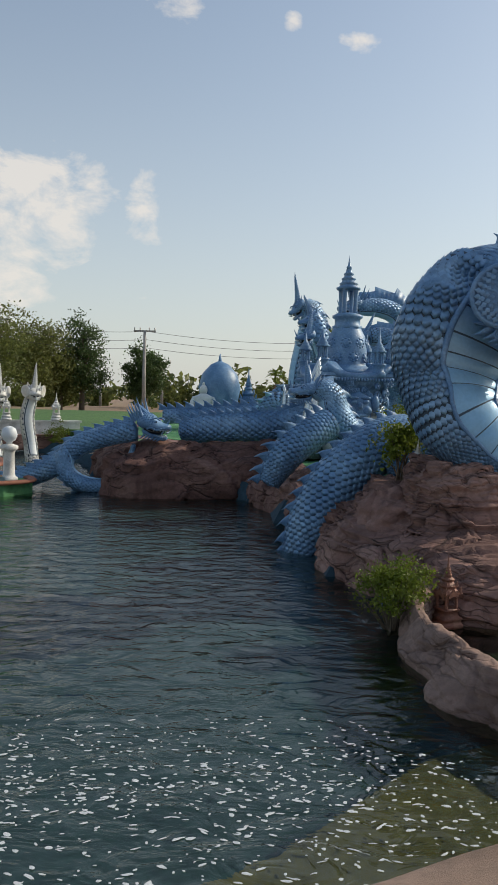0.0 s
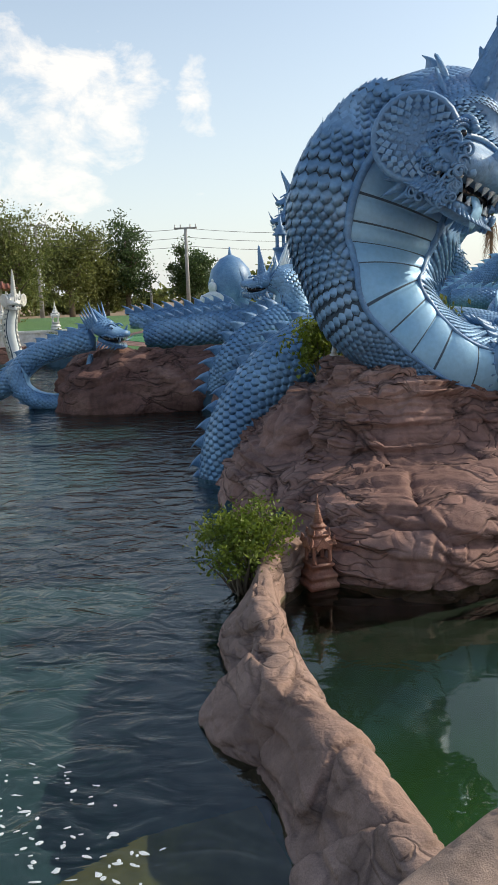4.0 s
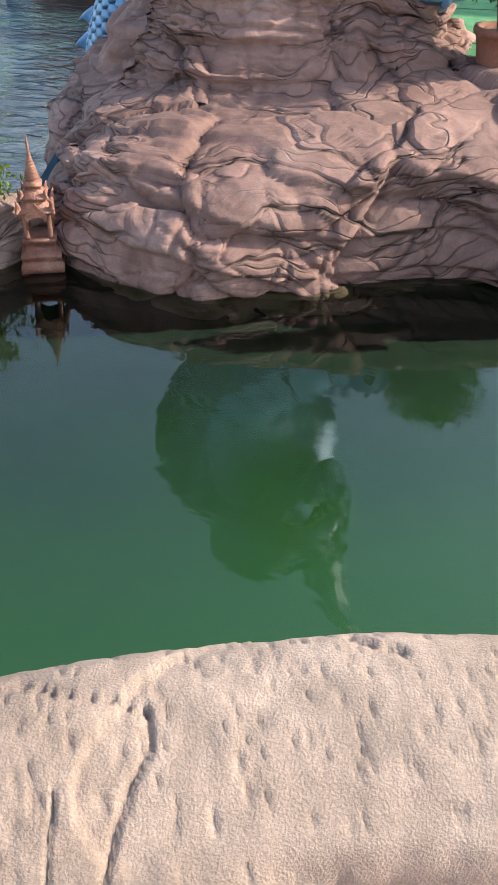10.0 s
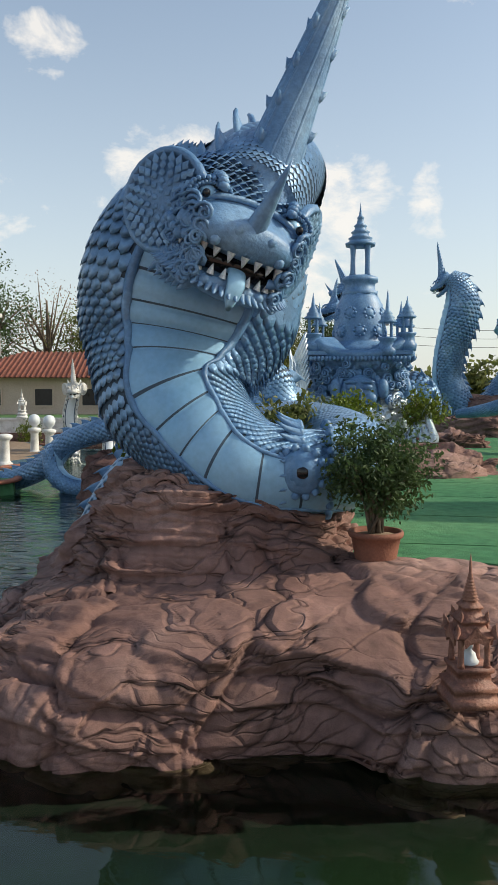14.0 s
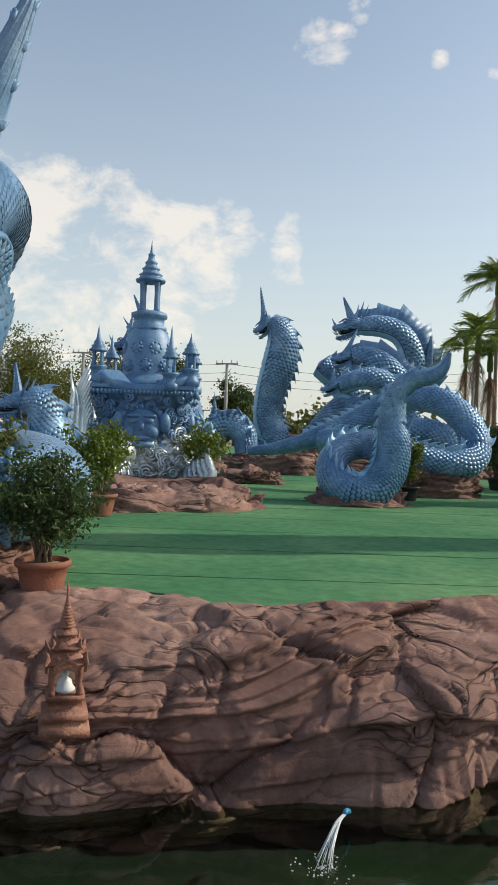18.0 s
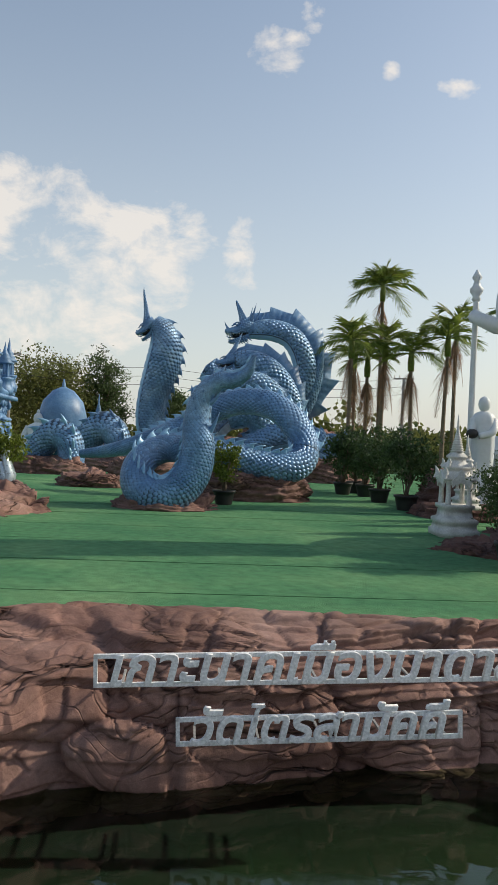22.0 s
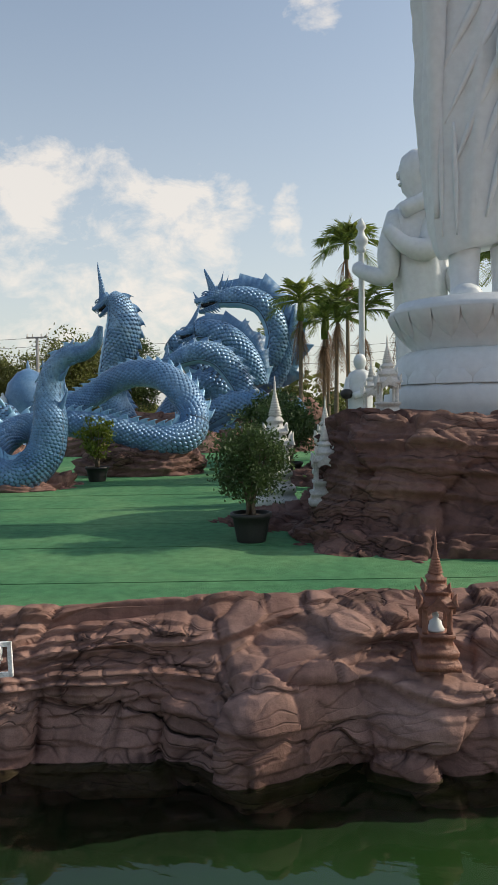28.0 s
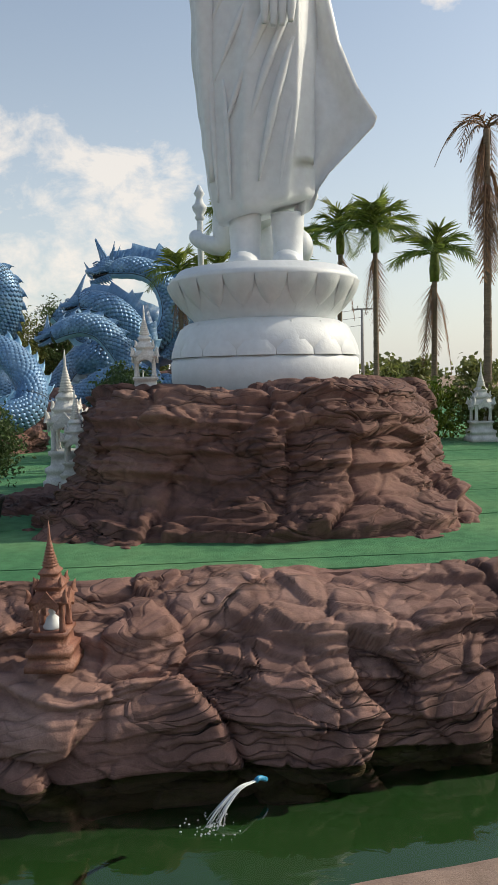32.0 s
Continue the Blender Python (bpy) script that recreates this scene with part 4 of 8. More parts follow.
        rib = 0.02 * sail * np.sin(sk / fin_step * 2 * math.pi * 4)
        rows = []
        for i in range(n):
            b, o = Pk[i] - Bk[i] * Rk[i] * 0.9, -Bk[i]
            tip = b + o * (h[i] + 0.1 * Rk[i])
            mid = b + o * h[i] * 0.5
            th = 0.05 * sail + rib[i]
            rows.append([b + Sk[i] * 0.09 * sail, mid + Sk[i] * th, tip + Sk[i] * 0.008, tip - Sk[i] * 0.008, mid - Sk[i] * th, b - Sk[i] * 0.09 * sail])
        loft(soup, rows, 0)
    return P, R, T, B, S


def naga_head(soup, origin, forward, up, size, horn=2.6, horn_dir=(-0.15, 0, 1.0), gape=0.32, nose_horn=0.5, disc=True, tongue=True, world_horn=False, snout=1.0, carved=False, horn_shift=(0, 0, 0), mane=0):
    """A serpent head with a disc behind each cheek, open jaws, fangs, nose horn and a tall crest.
    Materials: 0 blue, 1 scales, 2 belly, 3 painted gap shade, 4 tooth, 5 black."""
    f = Vector(forward).normalized()
    sd = Vector(up).cross(f).normalized()
    u = f.cross(sd)
    f, sd, u = np.array(f), np.array(sd), np.array(u)
    o = np.asarray(origin, float)

    def at(x, y, z):
        return o + (f * (x * snout if x > 0 else x) + sd * y + u * z) * size

    # skull and upper jaw; the great head is broad and short in the face
    broad = 1.0 if not carved else 1.32
    prof = [(-0.75, 0.25, 0.55, 0.50), (-0.45, 0.22, 0.78, 0.66), (-0.1, 0.16, 0.82, 0.62), (0.25, 0.06, 0.74, 0.48), (0.55, -0.02, 0.60 * broad, 0.36), (0.85, -0.04, 0.50 * broad, 0.29), (1.08, -0.03, 0.40 * broad, 0.24), (1.22, 0.02, 0.22 * broad, 0.15)]
    loft(soup, [[at(x, w * math.cos(q), z + h * math.sin(q) * (1.0 if math.sin(q) > 0 else 0.62)) for q in np.linspace(0, 2 * math.pi, 18, endpoint=False)] for x, z, w, h in prof], 0)
    # lower jaw, dropped by the gape
    low = [(-0.35, -0.30, 0.62, 0.22), (0.1, -0.42 - gape * 0.3, 0.58, 0.18), (0.5, -0.44 - gape * 0.6, 0.50 * broad, 0.15), (0.85, -0.44 - gape * 0.85, 0.38 * broad, 0.13), (1.02, -0.40 - gape * 0.9, 0.2 * broad, 0.09)]
    loft(soup, [[at(x, w * math.cos(q), z + h * math.sin(q)) for q in np.linspace(0, 2 * math.pi, 14, endpoint=False)] for x, z, w, h in low], 0)
    # dark throat
    loft(soup, [[at(x, w * math.cos(q), z + h * math.sin(q)) for q in np.linspace(0, 2 * math.pi, 10, endpoint=False)]
                for x, z, w, h in [(-0.3, -0.2, 0.5, 0.2), (0.2, -0.3, 0.5, 0.16 + gape * 0.15), (0.6, -0.32, 0.42 * broad, 0.1 + gape * 0.2), (0.8, -0.32, 0.3 * broad, 0.1)]], 5)
    for k in range(13):
        a = (k - 6) / 6 * 1.35
        x, y = 0.15 + 0.95 * math.cos(a) ** 1 if abs(a) < 1.5 else 0.1, 0.56 * broad * math.sin(a)
        big = 0.26 if abs(k - 6) in (3,) else 0.13
        spike(soup, at(x, y, -0.16), -u, big * size, 0.05 * size, 4, f * -0.1)
        spike(soup, at(x * 0.92, y * 0.9, -0.34 - gape * 0.75), u, 0.12 * size, 0.045 * size, 4)
    if tongue:
        loft(soup, [[at(x, 0.0 + w * math.cos(q), z + 0.05 * math.sin(q)) for q in np.linspace(0, 2 * math.pi, 10, endpoint=False)]
                    for x, z, w in [(0.5, -0.38, 0.10), (0.95, -0.36, 0.11), (1.14, -0.46, 0.11), (1.16, -0.62, 0.09), (1.2, -0.72, 0.04)]], 2)
    if nose_horn:
        spike(soup, at(0.98, 0, 0.12), f * 0.55 + u * 0.9, nose_horn * size * 1.5, (0.13 if carved else 0.11) * size, 0, u * 0.25 - f * 0.05, 10, 7)
    for s in (1, -1):
        # brow, eye, nostril
        M = Matrix((f, sd, u)).transposed()
        for i in range(26 if carved else 0):
            q = 2 * math.pi * i / 26
            for k in (0.17, 0.23):
                ball(soup, at(0.46, (0.50 + k * 1.1 * math.cos(q)) * s, 0.31 + k * 0.75 * math.sin(q)), 0.05 * size, 0.03 * size, 0.03 * size, M, 0, 6, 5)
        ez, ey = (0.31, 0.53) if carved else (0.30, 0.46)
        ball(soup, at(0.38, ey * s, ez), 0.13 * size, 0.12 * size, 0.10 * size, M, 2 if carved else 0)
        ball(soup, at(0.62 if carved else 0.47, (ey + 0.05) * s, ez), 0.05 * size, 0.045 * size, 0.05 * size, M, 5)
        for i in range(7):
            t = i / 6
            ball(soup, at(0.18 + 0.46 * t, (0.50 - 0.08 * t) * s, (0.44 if carved else 0.43) + 0.10 * math.sin(t * 3.1)), 0.07 * size, 0.07 * size, 0.05 * size, M, 0, 8, 6)
        ball(soup, at(1.08, 0.2 * s, 0.08), 0.1 * size, 0.09 * size, 0.09 * size, M, 0, 10, 7)
        # curled lip and whisker flames
        for i in range(9):
            t = i / 8
            ball(soup, at(0.0 + 1.05 * t, (0.70 - 0.36 * t ** 2) * (1.15 if carved else 1.0) * s, -0.12 + 0.06 * math.sin(t * 9)), 0.085 * size, 0.07 * size, 0.07 * size, M, 0, 8, 6)
            ball(soup, at(0.0 + 0.95 * t, (0.60 - 0.32 * t ** 2) * (1.2 if carved else 1.0) * s, -0.42 - gape * 0.75 * t), 0.075 * size, 0.07 * size, 0.065 * size, M, 0, 8, 6)
        for i in range(6):
            t = i / 5
            spike(soup, at(-0.2 + 0.9 * t, (0.62 - 0.2 * t) * s, -0.5 - gape * 0.6 * t), -u * 0.9 - f * 0.5 + sd * 0.35 * s, (0.34 - 0.1 * t) * size, 0.09 * size, 0, f * -0.3)
        spike(soup, at(0.85, 0.4 * s, -0.36), sd * s + f * 0.5, (0.25 if carved else 0.55) * size, 0.07 * size, 0, u * 0.5)
        if disc:
            # shell-like disc behind the cheek with rings of petals
            ax = sd * s * (0.80 if carved else 0.86) + f * (0.60 if carved else 0.5)
            ax /= np.linalg.norm(ax)
            c0 = at(-0.22, 0.76 * s, 0.06) + ax * 0.10 * size if carved else at(-0.40, 0.78 * s, 0.10) + ax * 0.22 * size
            ds = size * (0.86 if carved else 1.0)
            e1 = np.cross(ax, u)
            e1 /= np.linalg.norm(e1)
            e2 = np.cross(ax, e1)
            loft(soup, [ring(c0 + ax * h * ds, e1, e2, r * ds, r * ds, 24) for r, h in ((0.56, -0.30), (0.68, -0.04), (0.70, 0.04), (0.66, 0.10), (0.60, 0.09), (0.575, 0.03), (0.5, 0.04), (0.46, 0.07), (0.3, 0.09), (0.02, 0.11))], 0)
            for cnt, rr, sz in ((26, 0.53, 0.12), (21, 0.44, 0.12), (16, 0.34, 0.11), (11, 0.23, 0.10), (6, 0.12, 0.09)):
                for i in range(cnt):
                    q = 2 * math.pi * i / cnt
                    d = e1 * math.cos(q) + e2 * math.sin(q)
                    w = np.cross(ax, d)
                    lift = 0.06 if rr > 0.6 else 0.11
                    pc = c0 + d * rr * ds + ax * lift * ds
                    v = [pc - d * sz * 0.5 * ds, pc + w * sz * 0.5 * ds, pc + d * sz * 0.75 * ds, pc - w * sz * 0.5 * ds, pc + d * sz * 0.2 * ds + ax * sz * 0.28 * ds]
                    soup.add(v, [(0, 1, 4), (1, 2, 4), (2, 3, 4), (3, 0, 4)], 1)
            # flame ear behind the disc
            for i in range(0 if carved else 5):
                q = radians(-70 + 40 * i)
                d = -f * math.cos(q) + u * math.sin(q)
                blade(soup, at(-0.75, 0.72 * s, 0.2 + 0.1 * i), d, d, sd, 0.1 * size, 0.5 * size, 0.06 * size, 0, 0.4)
    if carved:
        # scaled cap over the forehead, edged by a raised band
        px, pz, pw, phh = (np.array([r[k] for r in prof]) for k in range(4))
        for i, x in enumerate(np.linspace(-0.12, 0.46, 11)):
            z, w, h = np.interp(x, px, pz), np.interp(x, px, pw), np.interp(x, px, phh)
            for k in range(11):
                q = radians(38 + 104 * (k + 0.5 * (i % 2)) / 10.5)
                nn = sd * math.cos(q) / w + u * math.sin(q) / h
                nn /= np.linalg.norm(nn)
                pc = at(x, w * math.cos(q), z + h * math.sin(q)) + nn * 0.015 * size
                d, e = f - (f @ nn) * nn, np.cross(f, nn)
                m = 0.075 * size
                soup.add([pc - d * m * 0.8, pc + e * m, pc + d * m + nn * m * 0.5, pc - e * m, pc + d * m * 0.4 + nn * m * 0.75], [(0, 1, 4), (1, 2, 4), (2, 3, 4), (3, 0, 4)], 1)
        loft(soup, [ring(at(0.50 + 0.05 * abs(math.cos(q)), np.interp(0.5, px, pw) * math.cos(q) * 1.02, np.interp(0.5, px, pz) + np.interp(0.5, px, phh) * math.sin(q) * 1.05), f, u, 0.05 * size, 0.04 * size, 6) for q in np.linspace(0.5, math.pi - 0.5, 20)], 0)
        # curled relief over cheeks, lips and jaw, and a ruffled lip
        rr = random.Random(5)
        for i in range(170):
            sg = rr.choice((1, -1))
            x = rr.uniform(-0.1, 1.0)
            z = rr.uniform(-0.62, 0.25)
            y = (0.86 - 0.24 * max(0, x) ** 1.8) * sg
            out = sd * sg * (0.85 - 0.4 * max(0, x)) + f * (0.3 + 0.6 * max(0, x))
            out /= np.linalg.norm(out)
            a = np.cross(out, u)
            a /= np.linalg.norm(a)
            b = np.cross(a, out)
            c = at(x, y * (0.9 if z > -0.25 else 0.8), z) + out * 0.01 * size
            w, k = rr.choice((1, -1)), rr.uniform(0.06, 0.13) * size
            loft(soup, [ring(c + (a * math.cos(q) * w + b * math.sin(q)) * k * (1 - q / 11), a * math.cos(q) * w + b * math.sin(q), out, 0.022 * size, 0.035 * size, 5) for q in np.linspace(0, 2.6 * math.pi, 14)], 0)
        for i in range(44):
            q = math.pi * (i / 43 - 0.5) * 1.5
            c = at(0.12 + 0.92 * math.cos(q), 0.72 * math.sin(q), -0.46 - gape * 0.7 * max(0, math.cos(q)))
            d = f * math.cos(q) + sd * math.sin(q) - u * 0.8
            spike(soup, c, d, 0.2 * size, 0.05 * size, 0, u * 0.3, 5, 4)
            c = at(0.14 + 0.94 * math.cos(q), 0.66 * math.sin(q), -0.10)
            ball(soup, c, 0.05 * size, 0.05 * size, 0.06 * size, None, 0, 7, 5)
    # flames standing up behind the brow
    for i in range(mane):
        t = (i + 0.5) / mane
        for s in (1, -1):
            spike(soup, at(-0.3 - 0.7 * t, (0.55 - 0.15 * t) * s, 0.45 - 0.2 * t), u * (1.0 - 0.3 * t) - f * (0.35 + 0.5 * t) + sd * s * 0.25, (1.0 - 0.35 * t) * size, 0.14 * size, 0, u * 0.5 - f * 0.1, 7, 6)
    # scaled brow dome
    rows, cols = (11, 20) if carved else (7, 11)
    for i in range(rows):
        for j in range(cols):
            q = math.pi * (j + 0.5 * (i % 2)) / cols
            x = -0.5 + 0.9 * i / rows
            w, h = np.interp(x, [p[0] for p in prof], [p[2] for p in prof]), np.interp(x, [p[0] for p in prof], [p[3] for p in prof])
            zz = np.interp(x, [p[0] for p in prof], [p[1] for p in prof])
            c = at(x, w * math.cos(q), zz + h * math.sin(q))
            out = sd * math.cos(q) + u * math.sin(q)
            a = np.cross(f, out)
            k = (0.12 if carved else 0.14) * size
            soup.add([c - f * k * 0.5, c + a * k * 0.5, c + f * k * 0.7 + out * k * 0.2, c - a * k * 0.5, c + out * k * 0.35], [(0, 1, 4), (1, 2, 4), (2, 3, 4), (3, 0, 4)], 1)
    # crest
    if horn:
        hd = np.asarray(horn_dir, float) if world_horn else f * horn_dir[0] + sd * horn_dir[1] + u * horn_dir[2]
        hd /= np.linalg.norm(hd)
        fw = f - (f @ hd) * hd
        fw /= np.linalg.norm(fw)
        sw = np.cross(hd, fw)
        rings = []
        for i in range(16):
            t = i / 15 * 1.15 - 0.15
            c = at(-0.12, 0, 0.45) + np.asarray(horn_shift) + hd * horn * size * t + fw * (0.10 * horn * size * (max(t, 0) ** 1.5) * math.sin(t * 2.2))
            r = (0.40 if carved else 0.34) * size * (1 - t) ** 0.75 * (1 if t > 0.06 else 1.06) + 0.015 * size
            rings.append(ring(c, fw, sw, r * (0.95 - 0.2 * t), r * 0.9, 16))
        loft(soup, rings, 0)
        for i in range(12 if carved else 22):
            for s in (1, -1):
                t = 0.05 + 0.9 * i / (12 if carved else 22)
                c = at(-0.12, 0, 0.45) + np.asarray(horn_shift) + hd * horn * size * t + fw * (0.10 * horn * size * (t ** 1.5) * math.sin(t * 2.2))
                r = (0.38 if carved else 0.32) * size * (1 - t) ** 0.75
                d = fw * 0.5 * s + sw * 0.87 * (1 if i % 2 else -1)
                blade(soup, c + d * r * 0.85, hd, d, np.cross(hd, d), 0.24 * size, 0.13 * size * (1.2 - t), 0.035 * size, 0, -0.8)
        for j in range(10 if carved else 0):
            # long flowing grooves up the crest
            q = 2 * math.pi * j / 10
            strip = []
            for i in range(14):
                t = i / 14
                c = at(-0.12, 0, 0.45) + np.asarray(horn_shift) + hd * horn * size * t + fw * (0.10 * horn * size * (t ** 1.5) * math.sin(t * 2.2))
                r = 0.395 * size * (1 - t) ** 0.75
                d = fw * math.cos(q + 0.8 * t) * (0.95 - 0.2 * t) + sw * math.sin(q + 0.8 * t) * 0.9
                strip.append(ring(c + d * r, d, np.cross(hd, d), 0.028 * size, 0.03 * size, 5))
            loft(soup, strip, 0)
        for s in (1, -1):
            spike(soup, at(-0.45, 0.5 * s, 0.55), u + sd * 0.4 * s, (0.3 if carved else 0.6) * size, 0.13 * size, 0, -f * 0.3, 8, 6)


NAGA_MATS = [BLUE, BLUE_SCALE, BELLY, GAP_SHADE, TOOTH, BLACK]


def great_naga():
    s = Soup()
    body = [(3.2, 10.7, 0.75, 0.34, 0, 0, -1), (3.9, 10.5, 1.05, 0.34, 0, 0, -1), (4.5, 10.05, 1.08, 0.31, 0.2, -0.2, -1), (4.86, 9.5, 1.0, 0.29, 0.3, -0.3, -0.9), (4.60, 9.14, 0.93, 0.30, 0.3, -0.8, -0.3),
            (4.22, 8.98, 0.96, 0.35, 0.36, -0.9, 0.0), (3.93, 9.00, 1.11, 0.41, 0.38, -0.9, 0.1), (3.74, 9.02, 1.29, 0.46, 0.38, -0.92, 0.1), (3.62, 9.05, 1.46, 0.54, 0.38, -0.92, 0.05), (3.58, 9.14, 1.64, 0.62, 0.38, -0.92, 0.0), (3.58, 9.23, 1.84, 0.73, 0.37, -0.93, 0.0),
            (3.61, 9.28, 2.06, 0.80, 0.37, -0.93, -0.1), (3.67, 9.32, 2.30, 0.83, 0.36, -0.92, -0.2), (3.77, 9.42, 2.56, 0.79, 0.35, -0.85, -0.35), (3.86, 9.54, 2.82, 0.69, 0.33, -0.75, -0.55), (4.02, 9.56, 3.00, 0.56, 0.33, -0.5, -0.8), (4.17, 9.30, 3.00, 0.48, 0.3, -0.4, -1), (4.24, 9.00, 2.84, 0.43, 0.3, -0.3, -1), (4.24, 8.82, 2.68, 0.36, 0.3, -0.3, -1)]
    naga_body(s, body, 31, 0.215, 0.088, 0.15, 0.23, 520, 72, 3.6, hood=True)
    naga_head(s, (4.22, 8.70, 2.50), (0.58, -0.74, -0.33), (0.30, 0.06, 0.95), 0.56, 3.0, (0.35, 0.08, 1.0), gape=0.16, nose_horn=0.50, world_horn=True, snout=0.56, carved=True, horn_shift=(0.06, 0.10, 0.0))
    # banded collar with a round boss
    c = np.array((4.52, 9.14, 0.95))
    ax = np.array((0.9, 0.35, 0.0))
    sx = np.array((0.36, -0.93, 0.0))
    for i in range(26):
        q = 2 * math.pi * i / 26
        d = sx * math.cos(q) + np.array((0, 0, 1.0)) * math.sin(q)
        spike(s, c + d * 0.31, d * 0.35 - ax, 0.17, 0.045, 0, d * 0.3)
        for k in (0.0, 0.20):
            ball(s, c + ax * k + d * 0.325, 0.032, 0.032, 0.032, None, 0, 7, 5)
    e = np.array((4.64, 8.80, 0.97))
    for r, h, mi in ((0.15, 0.0, 0), (0.115, 0.03, 1), (0.06, 0.07, 5)):
        ball(s, e + np.array((0.35, -0.9, 0.05)) * h, r, r * 0.6, r, None, mi, 18, 9)
    for i in range(14):
        q = 2 * math.pi * i / 14
        ball(s, e + np.array((0.16 * math.cos(q), -0.01, 0.16 * math.sin(q))), 0.03, 0.03, 0.03, None, 0, 7, 5)
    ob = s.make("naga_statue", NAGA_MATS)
    tagged(ob, "great blue scaled naga statue with pale belly and tall horn", "statue", "naga statues")


great_naga()


def naga(name_label, bodies, heads, group="naga statues"):
    s = Soup()
    for ctrl, opts in bodies:
        naga_body(s, ctrl, **opts)
    for args, opts in heads:
        naga_head(s, *args, **{"disc": False, **opts})
    ob = s.make("naga_statue", NAGA_MATS)
    return tagged(ob, name_label, "statue", group)


def leafy_tail():
    """The coil on the low rock: its end stands up, sheathed in carved leaves, and curls over to a pointed tip."""
    s = Soup()
    c = (6.93, 16.3)
    coil = [(c[0] + 0.44 * math.cos(a), c[1] + 0.40 * math.sin(a), 0.96 + 0.36 * math.sin(a), 0.19 + 0.011 * i, 0.0, -0.2, -1) for i, a in enumerate(np.radians((-10, 35, 80, 125, 170, 215, 260, 300)))]
    rise = [(7.38, 16.12, 0.95, 0.27, 0.9, -0.3, -0.3), (7.44, 16.2, 1.35, 0.25, 0.9, -0.3, 0.0), (7.40, 16.28, 1.75, 0.21, 0.9, -0.3, 0.2), (7.46, 16.3, 2.12, 0.17, 0.9, -0.2, 0.2), (7.68, 16.3, 2.36, 0.14, 0.3, -0.1, -1),
            (7.95, 16.3, 2.40, 0.11, 0.0, -0.1, -1), (8.14, 16.3, 2.54, 0.08, 0.6, 0, -0.6), (8.22, 16.3, 2.78, 0.03, 0.9, 0, 0)]
    P, R, T, B, S = naga_body(s, coil + rise, belly=0, plate=0.16, scale=0.062, fins=0.12, fin_step=0.16, samples=220, around=36, fin_from=0.0, fin_mat=2)
    # leaf sheath: rows of overlapping tongues and curling side leaves
    for i in range(110, 214, 6):
        for j in range(7):
            q = 2 * math.pi * (j + 0.5 * ((i // 7) % 2)) / 7
            o = B[i] * math.cos(q) + S[i] * math.sin(q)
            blade(s, P[i] + o * R[i] * 0.98, o * 0.25 + T[i], T[i] * 0.95 + o * 0.22, np.cross(T[i], o), 0.09 * (R[i] / 0.2 + 0.3), 0.085 * (R[i] / 0.2 + 0.2), 0.014, 0, 0.2)
    for i, size in ((150, 0.22), (172, 0.20), (190, 0.16)):
        spike(s, P[i] + B[i] * R[i] * 0.8, B[i] * 0.9 + T[i] * 0.5, size, 0.06, 0, (0, 0, 0.8), 8, 7)
        spike(s, P[i] - B[i] * R[i] * 0.8, -B[i] * 0.7 + T[i] * 0.9, size * 0.7, 0.05, 0, (0, 0, 0.5), 8, 7)
    tagged(s.make("naga_statue", NAGA_MATS), "blue coiled naga tail rising in carved leaves from a low rock", "statue", "naga statues")


leafy_tail()
naga("blue naga statue with an arched coil and pale back spikes", [
    ([(4.76, 18.80, 1.10, 0.07, 0.3, -0.3, -1), (5.30, 18.80, 1.18, 0.12, 0.3, -0.3, -1), (5.83, 18.85, 1.33, 0.16, 0.3, -0.3, -1), (6.40, 18.95, 1.56, 0.20, 0.3, -0.3, -1), (6.95, 19.15, 1.85, 0.22, 0.3, -0.4, -1), (7.31, 19.20, 2.08, 0.23, 0.3, -0.4, -1),
      (7.78, 19.10, 2.22, 0.24, 0.3, -0.4, -1), (8.32, 19.00, 2.16, 0.25, 0.3, -0.4, -1), (8.72, 18.90, 1.88, 0.26, 0.3, -0.4, -1), (8.94, 18.80, 1.50, 0.27, 0.0, -0.4, -1), (8.92, 18.65, 1.18, 0.28, -0.2, -0.4, -1), (8.66, 18.50, 1.03, 0.28, -0.1, 0.3, -1),
      (8.27, 18.45, 1.05, 0.27, 0, 0.3, -1), (7.77, 18.45, 1.17, 0.26, 0, 0.3, -1), (7.24, 18.50, 1.28, 0.25, 0, 0.3, -1), (6.68, 18.60, 1.34, 0.24, 0, 0.3, -1), (6.11, 18.80, 1.36, 0.20, 0, 0.3, -1)], dict(belly=0, plate=0.2, scale=0.075, fins=0.13, fin_step=0.17, samples=260, around=36, fin_from=1.2, fin_mat=2)),
], [])
